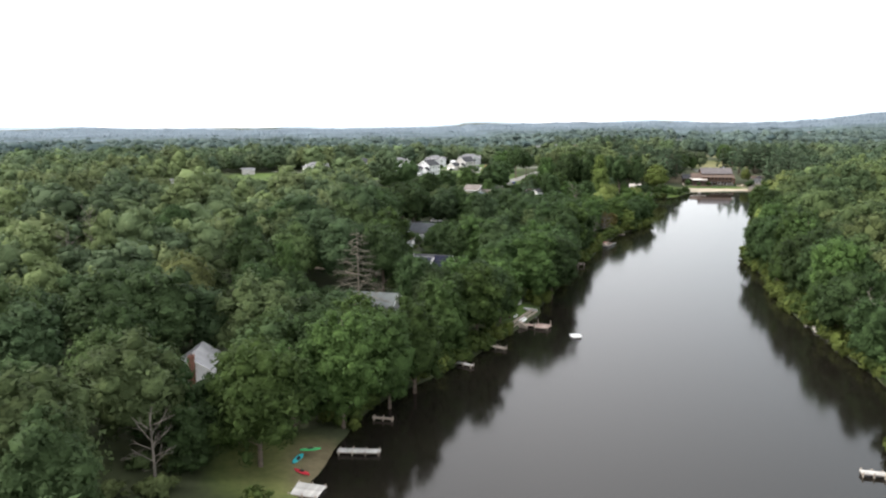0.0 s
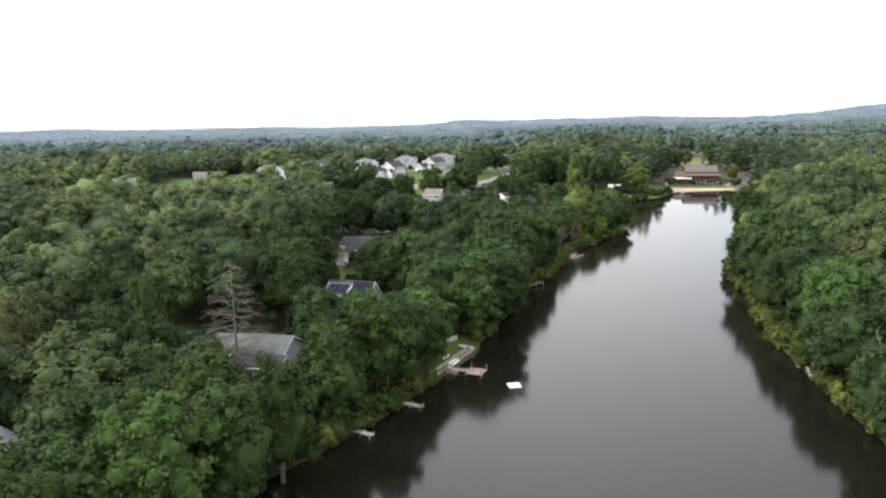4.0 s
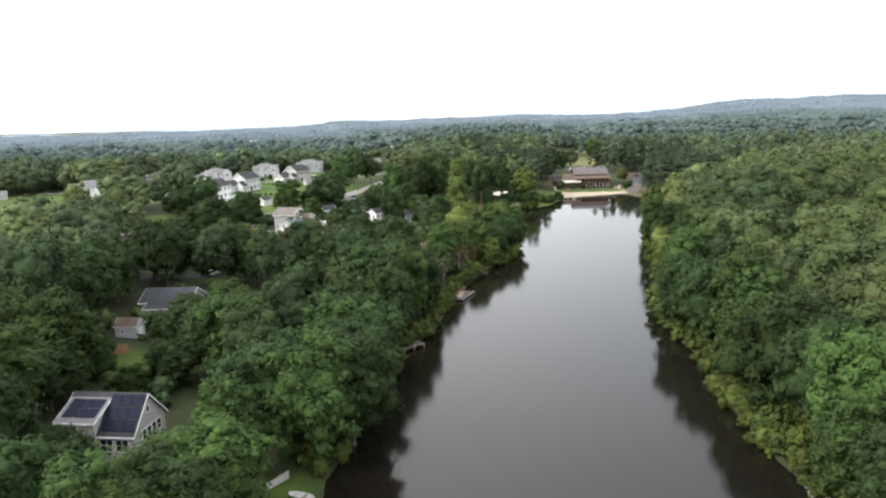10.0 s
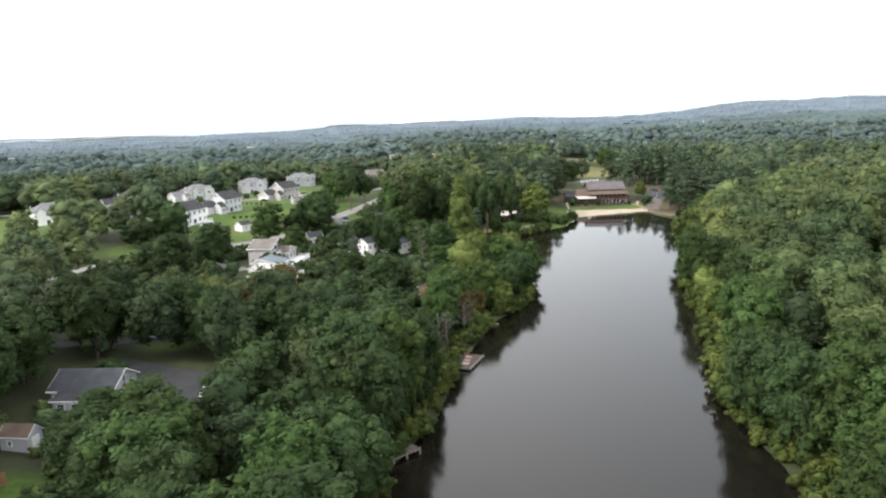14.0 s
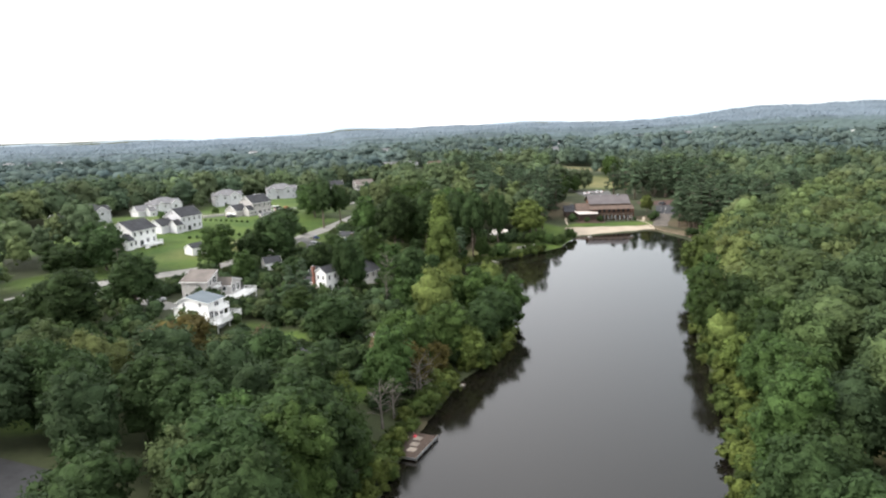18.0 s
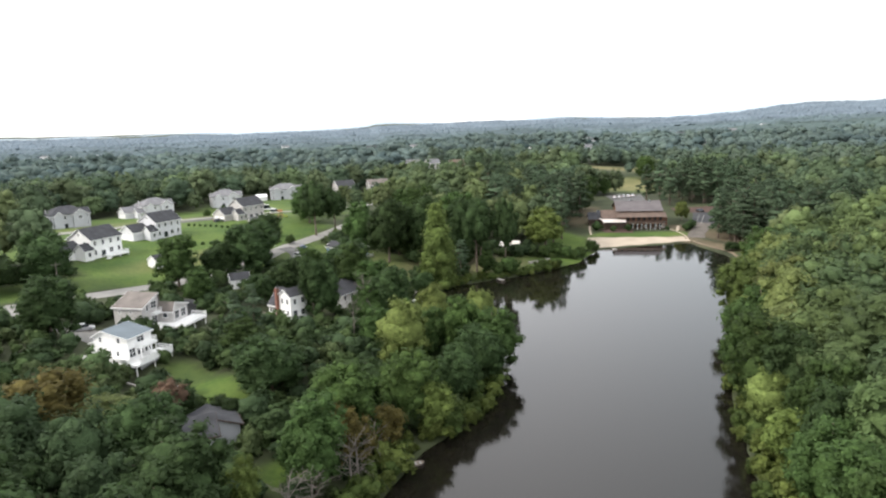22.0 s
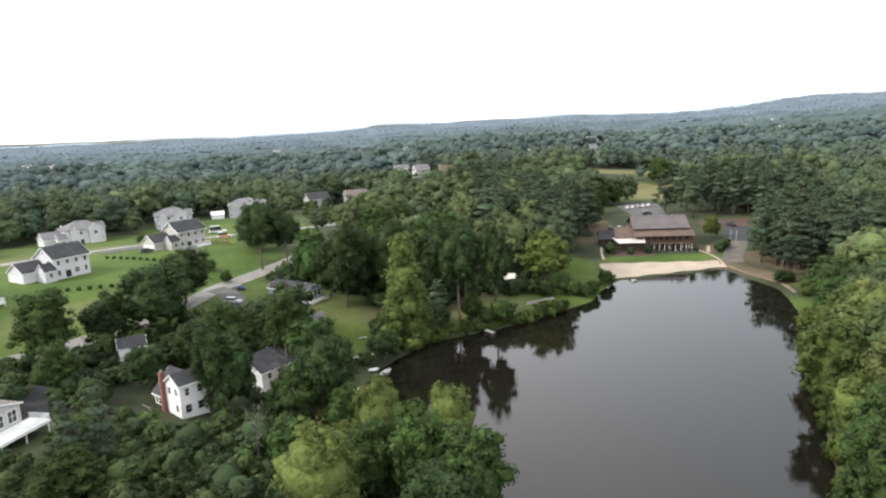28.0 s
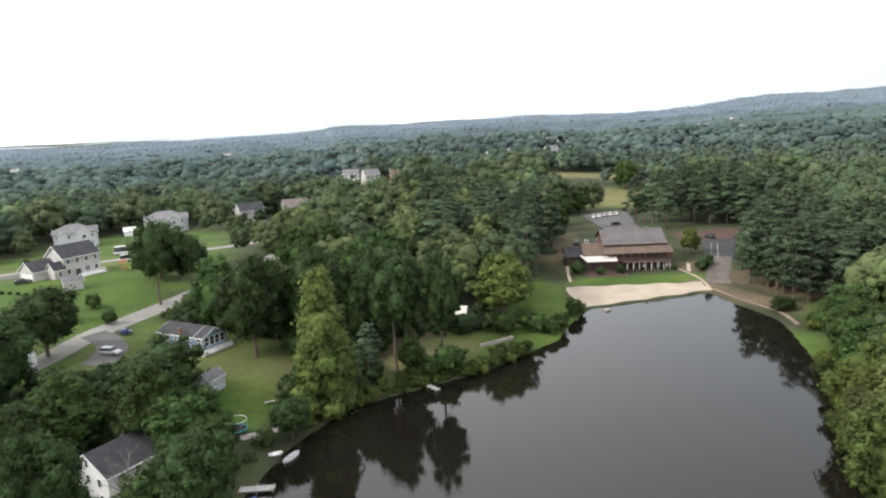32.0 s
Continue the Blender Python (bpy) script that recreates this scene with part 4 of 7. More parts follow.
def solar_house():
    t = house_at(-9.0, 185.6, -18, "grey two-storey house with solar panels on both roof slopes", 9, 6, 4, 4.4)
    gable(t, 0, 10.2, 0, 8.0, -1.5, 4.6, 4.0, "x", SIDING_BEIGE, SHINGLE_DARK, 0.4)
    gable(t, 0.2, 5.2, -0.6, 4.2, 3.0, 6.4, 1.9, "x", SIDING_BEIGE, SHINGLE_GREY, 0.4, peak=0.97, name="dormer")
    sl = math.degrees(math.atan2(4.0, 4.0))
    for i in range(3):
        for j in range(3):
            piece("solar_panel", ("solar_panel",), lambda: (boxes((-0.75, 0.75, -0.8, 0.8, 0, 0.05), bevel=0.01), SOLAR), t, pose(6.4 + 1.6 * i, 0.65 + 1.25 * j, 4.6 + 0.65 + 1.25 * j + 0.32, sl, 0, 0))
    sl2 = math.degrees(math.atan2(1.9, 4.6))
    for i in range(3):
        for j in range(2):
            piece("solar_panel", ("solar_panel",), None, t, pose(1.2 + 1.6 * i, 0.6 + 1.6 * j, 6.4 + (1.2 + 1.6 * j) * 1.9 / 4.6 + 0.3, sl2, 0, 0))
    window(t, 1.9, -0.6, 5.1, 1.7, 1.4, "-y")
    for x in (6.4, 8.6):
        window(t, x, 0.0, 3.0, 1.7, 1.6, "-y")
    for k in range(4):
        window(t, 10.2, 2.6 + 1.25 * k, 3.4, 1.0, 1.4, "+x")
    window(t, 10.2, 4.0, 6.6, 0.8, 0.8, "+x")


def sunroom_house():
    t = house_at(-33, 157.5, -14, "long low house with a pale grey roof and dark sunroom", 12, 10, 5, 4.2)
    slate = material("green_grey_shingles", (0.09, 0.1, 0.1), rough=0.85, vary=0.2, scale=0.5, fine=5, bump=0.5)
    gable(t, 0, 11.5, 3.0, 10.5, -2.0, 3.0, 2.0, "x", SIDING_GREY, slate, 0.5)
    gable(t, 11.5, 21.5, 1.2, 10.0, -2.0, 3.3, 2.3, "x", SIDING_GREY, slate, 0.5)
    gable(t, 12.5, 22.5, -2.4, 1.2, -2.0, 2.2, 1.2, "x", LOGS_DARK, SHINGLE_DARK, 0.3, peak=0.97)
    for k in range(7):
        window(t, 13.3 + 1.3 * k, -2.4, 1.0, 0.9, 1.2, "-y")
    for x in (2.5, 6.0, 9.5):
        window(t, x, 3.0, 1.5, 1.2, 1.2, "-y")


def chimney_cottage():
    t = house_at(-44.5, 110.5, 8, "white cottage with a grey roof and brick chimney in the trees", 4.5, 3, 4, 3.9)
    gable(t, 0, 6.6, 0, 9.0, -1.5, 4.4, 2.3, "y", SIDING_WHITE, material("pale_grey_shingles", (0.30, 0.30, 0.31), rough=0.85, vary=0.15, scale=0.5, fine=5, bump=0.4), 0.35)
    chimney(t, 3.3, -0.35, -1.5, 7.6, 0.9, 0.7)
    window(t, 1.0, 0.0, 2.6, 0.7, 1.1, "-y")
    window(t, 4.6, 0.0, 2.6, 0.7, 1.1, "-y")
    window(t, 6.6, 3.0, 2.6, 0.8, 1.1, "+x")


def long_ranch():
    t = house_at(-14, 254.5, -14, "long low house with a slate grey roof under the trees", 10, 7, 4, 6.6)
    gable(t, 0, 11.0, 0, 8.5, -2.0, 2.8, 2.2, "x", SIDING_GREY, SHINGLE_SLATE, 0.5)
    gable(t, 2.0, 9.0, -3.0, -0.01, -2.0, 2.0, 0.7, "x", SIDING_GREY, SHINGLE_DARK, 0.3, peak=0.97)
    window(t, 11.0, 4.2, 3.4, 0.7, 1.0, "+x")
    for x in (3.5, 6.0):
        window(t, x, -3.0, 0.9, 1.2, 1.1, "-y")


def hidden_roof():
    t = house_at(36, 297, 20, "low house with a charcoal roof between bushes and lawn", 8, 5, 4, 4.6)
    gable(t, 0, 10.0, 0, 7.5, -2.0, 2.8, 2.0, "x", SIDING_GREY, SHINGLE_DARK, 0.5, trim=LOGS_DARK)
    gable(t, 6.0, 14.0, 3.0, 9.0, -2.0, 2.6, 1.6, "y", SIDING_GREY, SHINGLE_DARK, 0.5, trim=LOGS_DARK)
    window(t, 3.0, 0.0, 1.3, 1.2, 1.1, "-y")
    window(t, 7.0, 0.0, 1.3, 1.2, 1.1, "-y")


for build_house in (lake_house, terrace_house, chimney_house, gable_house, blue_house, solar_house, sunroom_house, chimney_cottage, long_ranch, hidden_roof):
    build_house()


# ---- the lodge at the head of the lake ----
def lodge():
    x, y = 184.5, 507.5
    t = thing("lodge", x, y, 2.2, -13, "long brown timber lodge with a mauve-grey roof and porches", "lodge")
    CLEAR.extend([(196, 517, 19), (180, 508, 12), (206, 512, 14), (192, 500, 12), (205, 495, 10), (175, 500, 9)])
    gable(t, 0, 19.6, 3.5, 21.0, -1.5, 7.4, 3.4, "x", LOGS, SHINGLE_MAUVE, 0.8, trim=LOGS_DARK)
    # porch roof along the front and the two-level gallery below it
    bm = bmesh.new()
    v = [bm.verts.new(p) for p in ((-1.0, -1.6, 4.9), (21.3, -1.6, 4.9), (21.3, 3.5, 6.6), (-1.0, 3.5, 6.6), (-1.0, -1.6, 5.1), (21.3, -1.6, 5.1), (21.3, 3.5, 6.8), (-1.0, 3.5, 6.8))]
    for f in ((3, 2, 1, 0), (4, 5, 6, 7), (0, 1, 5, 4), (1, 2, 6, 5), (2, 3, 7, 6), (3, 0, 4, 7)):
        bm.faces.new([v[i] for i in f])
    part("porch_roof", bm, SHINGLE_BROWN, t, "brown shingled porch roof")
    part("gallery_wall", boxes((0.5, 20.2, 0.6, 3.5, -1.5, 5.2)), LOGS, t)
    part("gallery_floor", boxes((3.0, 21.0, -2.4, 0.6, 2.55, 2.75)), LOGS_DARK, t)
    part("canopy", boxes((5.0, 20.2, -3.6, -2.4, 2.35, 2.5)), SHINGLE_BROWN, t)
    rail(t, 3.0, -2.35, 21.0, -2.35, 2.75, 1.0, LOGS_DARK)
    for k in range(8):
        part("post", boxes((6.0 + 1.95 * k, 6.15 + 1.95 * k, -3.4, -3.25, -1.0, 2.35)), PAINT_WHITE, t, "white painted post")
        part("post", boxes((3.6 + 2.4 * k, 3.78 + 2.4 * k, -1.5, -1.32, 2.75, 4.95)), LOGS_DARK, t)
    for k in range(7):
        window(t, 4.3 + 2.4 * k, 0.6, 3.9, 1.3, 1.2, "-y", LOGS_DARK)
        door(t, 6.3 + 2.05 * k, 0.6, 0.0, 1.4, 2.1, "-y", GLASS, "glass_door")
    for k in range(6):
        window(t, 2.2 + 3.0 * k, 3.5, 7.0, 1.6, 0.5, "-y", LOGS_DARK)
    # wing with a brown roof, and the pale awning before it
    gable(t, -7.0, 0.0, 1.6, 12.4, -1.5, 4.4, 2.9, "x", LOGS_DARK, SHINGLE_BROWN, 0.6, trim=LOGS_DARK)
    bm = bmesh.new()
    v = [bm.verts.new(p) for p in ((-6.8, -4.2, 3.1), (2.8, -4.2, 3.1), (3.4, 2.2, 4.1), (-8.6, 2.2, 4.1), (-7.0, -4.2, 3.25), (2.8, -4.2, 3.25), (3.4, 2.2, 4.25), (-8.6, 2.2, 4.25))]
    for f in ((3, 2, 1, 0), (4, 5, 6, 7), (0, 1, 5, 4), (1, 2, 6, 5), (2, 3, 7, 6), (3, 0, 4, 7)):
        bm.faces.new([v[i] for i in f])
    part("awning_roof", bm, METAL_WHITE, t, "pale cream sheet roof")
    part("wing_wall", boxes((-6.6, 2.4, -2.6, 2.0, -1.5, 3.2)), LOGS_DARK, t)
    for k in range(4):
        part("post", boxes((-6.7 + 3.0 * k, -6.5 + 3.0 * k, -4.0, -3.8, -1.2, 3.1)), LOGS_DARK, t)
    gable(t, -13.0, -7.1, 3.5, 12.0, -1.5, 3.7, 2.5, "x", LOGS_DARK, SHINGLE_DARK, 0.5, trim=LOGS_DARK)
    part("roof_vent", boxes((15.0, 15.8, 11.0, 11.8, 10.4, 11.4), (6.0, 6.5, 12.0, 12.5, 10.4, 11.2)), METAL_GREY, t)
    part("annex", boxes((19.6, 22.8, 6.0, 16.0, -1.5, 3.6)), LOGS, t)


lodge()


# ---- landing stages, boats and cars ----
def pier(x, y, heading, length, width, label, mat=None, z=0.55, rails=False, cross=None):
    """A plank pier that runs along its heading from x, y; cross: a wider head (length, width)."""
    mat = mat or PLANK
    t = thing("dock", x, y, 0, heading, label, "dock")
    n = max(3, int(length / 0.32))
    w = length / n
    for k in range(n):
        piece("plank", ("pier_plank", round(w, 3), width, mat.name), lambda: (boxes((0.01, w - 0.015, -width / 2, width / 2, -0.05, 0), bevel=0.008), mat), t, pose(k * w, 0, z))
    part("beam", boxes((0, length, -width / 2 + 0.08, -width / 2 + 0.2, z - 0.25, z - 0.055), (0, length, width / 2 - 0.2, width / 2 - 0.08, z - 0.25, z - 0.055)), PLANK, t)
    for k in range(2 + int(length / 3)):
        for s in (-1, 1):
            px = 0.3 + k * (length - 0.5) / (1 + int(length / 3))
            part("post", boxes((px - 0.08, px + 0.08, s * width / 2 - 0.08, s * width / 2 + 0.08, -1.5, z + 0.25)), PLANK, t)
    if cross:
        cl, cw = cross
        m = max(3, int(cl / 0.32))
        for k in range(m):
            piece("plank", ("pier_plank", round(cl / m, 3), cw, mat.name), lambda: (boxes((0.01, cl / m - 0.015, -cw / 2, cw / 2, -0.05, 0), bevel=0.008), mat), t, pose(length + k * cl / m, 0, z))
        part("head_beam", boxes((length, length + cl, -cw / 2 + 0.1, -cw / 2 + 0.25, z - 0.25, z - 0.055), (length, length + cl, cw / 2 - 0.25, cw / 2 - 0.1, z - 0.25, z - 0.055)), PLANK, t)
        for sx in (0.2, cl - 0.2):
            for s in (-1, 1):
                part("post", boxes((length + sx - 0.08, length + sx + 0.08, s * cw / 2 - 0.08, s * cw / 2 + 0.08, -1.5, z + (1.0 if rails else 0.3))), PLANK, t)
    return t


def hull(bm, L, W, H, open_top=True, n=10):
    """A pointed boat shell with thickness, keel at z = 0."""
    rings = []
    for k in range(n + 1):
        u = k / n
        half = W / 2 * (1 - abs(2 * u - 1) ** 3.2) ** 0.8 * (1 if u < 0.5 else 1) + 0.02
        x = -L / 2 + L * u
        lift = 0.35 * H * abs(2 * u - 1) ** 2
        ring = [(-half, H + lift * 0.6), (-half * 0.8, H * 0.35 + lift), (0, lift), (half * 0.8, H * 0.35 + lift), (half, H + lift * 0.6)]
        if open_top:
            ring += [(half * 0.9, H + lift * 0.6), (half * 0.6, H * 0.45 + lift), (0, H * 0.25 + lift), (-half * 0.6, H * 0.45 + lift), (-half * 0.9, H + lift * 0.6)]
        else:
            ring += [(half * 0.5, H * 1.25 + lift * 0.6), (0, H * 1.35 + lift * 0.6), (-half * 0.5, H * 1.25 + lift * 0.6)]
        rings.append([bm.verts.new((x, y, z)) for y, z in ring])
    m = len(rings[0])
    for a, b in zip(rings, rings[1:]):
        for i in range(m):
            bm.faces.new((a[i], a[(i + 1) % m], b[(i + 1) % m], b[i]))
    bm.faces.new(rings[0][::-1])
    bm.faces.new(rings[-1])


def boat(x, y, heading, L, W, mat, label, seats=3, z=None, roll=0):
    t = new("rowing_boat")
    t.matrix_basis = pose(x, y, (-0.12 if bank(x, y)[0] < 0 else height(x, y)) if z is None else z, roll, 0, heading)
    tagged(t, label, "boat")
    bm = bmesh.new()
    hull(bm, L, W, 0.5)
    part("hull", bm, mat, t)
    for k in range(seats):
        sx = -L * 0.28 + k * L * 0.28
        part("seat", boxes((sx - 0.14, sx + 0.14, -W * 0.4, W * 0.4, 0.36, 0.41)), PLANK_GREY, t)
    return t


def kayak(x, y, heading, mat, label, L=3.0, z=None, tilt=0):
    t = new("kayak")
    t.matrix_basis = pose(x, y, (height(x, y) if bank(x, y)[0] > 0 else -0.05) + 0.03 if z is None else z, tilt, 0, heading)
    tagged(t, label, "kayak")
    bm = bmesh.new()
    hull(bm, L, 0.72, 0.24, False)
    part("hull", bm, mat, t)
    bm = bmesh.new()
    bmesh.ops.create_circle(bm, cap_ends=True, segments=14, radius=0.3, matrix=Matrix.Translation((0, 0, 0.36)) @ Matrix.Diagonal((1.5, 0.8, 1, 1)))
    ext = bmesh.ops.extrude_face_region(bm, geom=bm.faces[:])
    bmesh.ops.translate(bm, verts=[v for v in ext["geom"] if isinstance(v, bmesh.types.BMVert)], vec=(0, 0, 0.03))
    part("cockpit", bm, RUBBER, t)
    return t


def car(x, y, heading, paint, label, L=4.6, W=1.85, H=1.5, van=False, bed=False):
    """A parked car: body, cabin glass, roof, wheels, lights."""
    t = thing("car", x, y, height(x, y) + 0.1, heading, label, "car", "parked cars")
    bm = bmesh.new()
    side = [(-L / 2, 0.3), (L / 2, 0.3), (L / 2, 0.72), (L * 0.42, 0.9), (L * 0.2, 0.98), (-L * 0.46, 1.0), (-L / 2, 0.85)]
    a = [bm.verts.new((px, -W / 2, pz)) for px, pz in side]
    b = [bm.verts.new((px, W / 2, pz)) for px, pz in side]
    bm.faces.new(a)
    bm.faces.new(b[::-1])
    for i in range(len(side)):
        j = (i + 1) % len(side)
        bm.faces.new((a[i], b[i], b[j], a[j]))
    bmesh.ops.bevel(bm, geom=bm.edges[:], offset=0.06, segments=2, affect="EDGES")
    part("body", bm, paint, t)
    r0 = -L * (0.05 if bed else 0.44 if van else 0.38)
    bm = bmesh.new()
    lo = [(r0 - 0.12, -W * 0.46), (L * 0.24, -W * 0.46), (L * 0.24, W * 0.46), (r0 - 0.12, W * 0.46)]
    hi = [(r0 + 0.12, -W * 0.38), (L * 0.08, -W * 0.38), (L * 0.08, W * 0.38), (r0 + 0.12, W * 0.38)]
    vl, vh = [bm.verts.new((px, py, 0.96)) for px, py in lo], [bm.verts.new((px, py, H - 0.05)) for px, py in hi]
    bm.faces.new(vl[::-1])
    bm.faces.new(vh)
    for i in range(4):
        bm.faces.new((vl[i], vl[(i + 1) % 4], vh[(i + 1) % 4], vh[i]))
    part("cabin_glass", bm, GLASS, t)
    part("roof", boxes((r0 + 0.08, L * 0.1, -W * 0.4, W * 0.4, H - 0.06, H), bevel=0.025), paint, t)
    for px in (-L * 0.31, L * 0.31):
        for s in (-1, 1):
            def make_wheel():
                wb = bmesh.new()
                bmesh.ops.create_cone(wb, cap_ends=True, segments=14, radius1=0.34, radius2=0.34, depth=0.22, matrix=Matrix.Rotation(radians(90), 4, "X"))
                return wb, RUBBER

            def make_rim():
                wb = bmesh.new()
                bmesh.ops.create_cone(wb, cap_ends=True, segments=10, radius1=0.2, radius2=0.2, depth=0.25, matrix=Matrix.Rotation(radians(90), 4, "X"))
                return wb, METAL_GREY
            wheel = piece("wheel", ("wheel",), make_wheel, t, pose(px, s * (W / 2 - 0.1), 0.34))
            piece("rim", ("rim",), make_rim, wheel, pose(0, 0, 0))
    for s in (-1, 1):
        part("headlight", boxes((L / 2 - 0.05, L / 2 + 0.02, s * W * 0.36 - 0.16, s * W * 0.36 + 0.16, 0.6, 0.75)), PAINT_WHITE, t)
        part("tail_light", boxes((-L / 2 - 0.02, -L / 2 + 0.05, s * W * 0.4 - 0.1, s * W * 0.4 + 0.1, 0.65, 0.85)), RED, t)
    return t


# first bank: landing with kayaks
pier(-16.0, 98.9, -4, 6.4, 1.3, "narrow pale plank dock reaching over the water", PLANK_GREY)
pier(-20.6, 88.2, -15, 4.4, 3.2, "square weathered wooden platform at the water's edge", PLANK_GREY, 0.4)
kayak(-20.0, 92.0, -35, RED, "red kayak lying on the bank")
kayak(-21.4, 95.5, 70, TEAL, "teal kayak standing against a rack on the bank", tilt=55)
kayak(-19.6, 96.6, 10, GREEN_PLASTIC, "green kayak on a rack by the shore", z=1.6)
pier(-12.0, 110.9, -12, 3.6, 0.5, "thin plank jetty under the trees")
pier(2.2, 138.0, -35, 4.2, 1.0, "small weathered dock by the bank", PLANK_GREY)
pier(9.2, 148.6, -30, 4.6, 1.1, "small wooden dock beneath overhanging trees")
# second landing: dock, raft, boats
pier(18.0, 164.8, -22, 4.0, 1.3, "reddish plank dock with a square head", material("reddish_planks", (0.36, 0.27, 0.23), rough=0.85, vary=0.2, fine=8, bump=0.4, per_object=0.2), 0.55, True, (3.4, 3.4))
boat(22.0, 176.2, -33, 4.0, 1.4, CAR_SILVER, "aluminium rowing boat drawn up on the bank")
boat(19.2, 168.4, 62, 4.2, 1.4, PAINT_WHITE, "upturned white boat on the grass", 0, height(19.2, 168.4) + 0.52, 180)
kayak(17.6, 170.0, 66, PAINT_WHITE, "white kayak beside an upturned boat", 2.8)


def raft():
    t = thing("swim_raft", 29.8, 155.4, 0, 8, "square white swimming raft floating on the lake", "raft")
    part("deck", boxes((-1.15, 1.15, -1.2, 1.2, 0.32, 0.42), bevel=0.02), PAINT_WHITE, t)
    for s in (-0.7, 0.0, 0.7):
        part("float", boxes((s - 0.22, s + 0.22, -1.1, 1.1, -0.2, 0.31), bevel=0.05), METAL_GREY, t)
    part("ladder", boxes((1.16, 1.22, -0.3, -0.24, -0.4, 0.9), (1.16, 1.22, 0.24, 0.3, -0.4, 0.9), (1.16, 1.22, -0.3, 0.3, 0.1, 0.16)), METAL_GREY, t)


raft()
# wooden landing steps and bank wall at the second landing
t = thing("retaining_wall", 17.0, 163.6, 0.45, 62, "low timber bank wall and steps by the dock", "retaining wall")
for k in range(5):
    part("step", boxes((0.0, 1.3, k * 0.4 - 2.6, k * 0.4 - 2.2, -0.6, 0.15 + 0.18 * k)), PLANK, t)
part("timber", boxes((-4, 14, -0.1, 0.12, -0.8, 0.35), (-4, 14, 0.9, 1.1, -0.5, 0.8)), PLANK, t)
# third: deck over the water with a covered boat
pier(41.2, 233.6, 28, 5.6, 4.6, "dark wooden deck over the water beside trees", PLANK_DARK, 0.9)
boat(45.0, 238.0, 60, 3.2, 1.2, PAINT_WHITE, "small white boat turned over on a deck", 0, 1.9, 180)
kayak(43.2, 238.6, 80, YELLOW, "yellow kayak lying on the deck", 2.6, 0.95)
# fourth: dark floating dock with pads
t = pier(61.0, 270.0, 58, 9.0, 4.4, "dark floating dock with a pale edge and mats", LOGS_DARK, 0.6)
for k, px in enumerate((2.0, 4.0, 6.2)):
    part("mat", boxes((px, px + 1.4, -1.0 + 0.4 * k, 0.5 + 0.4 * k, 0.605, 0.68), bevel=0.02), PLANK, t)
part("edge", boxes((-0.1, 9.1, -2.32, -2.2, 0.3, 0.66), (-0.12, 0.0, -2.3, 2.3, 0.3, 0.66)), METAL_GREY, t)
part("cushion", boxes((7.0, 7.7, 1.0, 1.5, 0.61, 0.85), bevel=0.05), RED, t)
kayak(58.8, 272.6, 60, YELLOW, "yellow-green kayak lying beside the dock", 2.8)
boat(76.0, 299.6, 15, 2.8, 1.3, PLANK, "small tan wooden boat tied under overhanging trees")
# cove
pier(78.6, 391.6, -6, 5.4, 1.6, "pale plank dock in the cove", PLANK_GREY)
pier(76.0, 385.8, -8, 4.0, 2.2, "short wooden dock with a boat", PLANK)
boat(81.4, 387.2, 20, 3.6, 1.5, PAINT_WHITE, "white and blue boat moored at the dock")
kayak(80.2, 388.8, 25, CAR_BLUE, "blue kayak beside a white boat", 2.8)
boat(86.0, 401.0, 60, 4.6, 1.5, CAR_SILVER, "grey rowing boat moored by the bank")
boat(83.4, 402.0, 20, 2.4, 1.3, PAINT_WHITE, "small white dinghy on the bank", 1)
kayak(73.2, 385.6, 70, YELLOW, "yellow kayak on the shore under trees", 2.8)
pier(112.6, 425.6, -62, 3.4, 1.0, "small grey stub dock on the lawn shore", PLANK_GREY)
pier(60.5, 90.5, 165, 3.2, 1.2, "small dock on the far bank", PLANK_GREY)
# cars
for k in range(5):
    car(214.5 + 3.1 * k, 597.5 + 0.9 * k, 72, (CAR_WHITE, CAR_WHITE, CAR_SILVER, CAR_WHITE, CAR_WHITE)[k], "white car parked in a row behind the lodge")
car(229.0, 535.8, 20, CAR_WHITE, "white car parked under pines", van=True)
car(236.0, 533.6, 100, CAR_DARK, "dark car parked under pines")
car(215.0, 573, 10, CAR_DARK, "dark car crossing the car park")
for k in range(3):
    car(186 + 3.6 * k, 541 - k, 70, (CAR_DARK, CAR_SILVER, CAR_DARK)[k], "car parked beside the lodge")
car(45.6, 447.6, -25, CAR_SILVER, "silver estate car on the drive", 4.8, van=True, H=1.65)
car(3.8, 359.8, 18, CAR_SILVER, "silver van beside the white lake house", 4.9, van=True, H=1.7)
car(-3.0, 287.6, 8, CAR_WHITE, "white saloon car on a shaded drive")
car(6.1, 506.5, 30, CAR_DARK, "dark car before a double garage")
car(-15.2, 471.1, 40, CAR_DARK, "dark car on the drive of a pale house")
car(19.3, 561.8, 15, CAR_WHITE, "long white camper van parked on the estate road", 7.2, 2.4, 2.9, True)
car(-13, 486, 40, CAR_DARK, "dark car on the estate drive")
car(26, 541, 20, CAR_WHITE, "white van at the estate road", 5.4, 2.0, 2.2, True)
car(45.6, 460.4, 10, CAR_BLUE, "small blue utility vehicle among plants on the drive", 2.6, 1.3, 1.35)


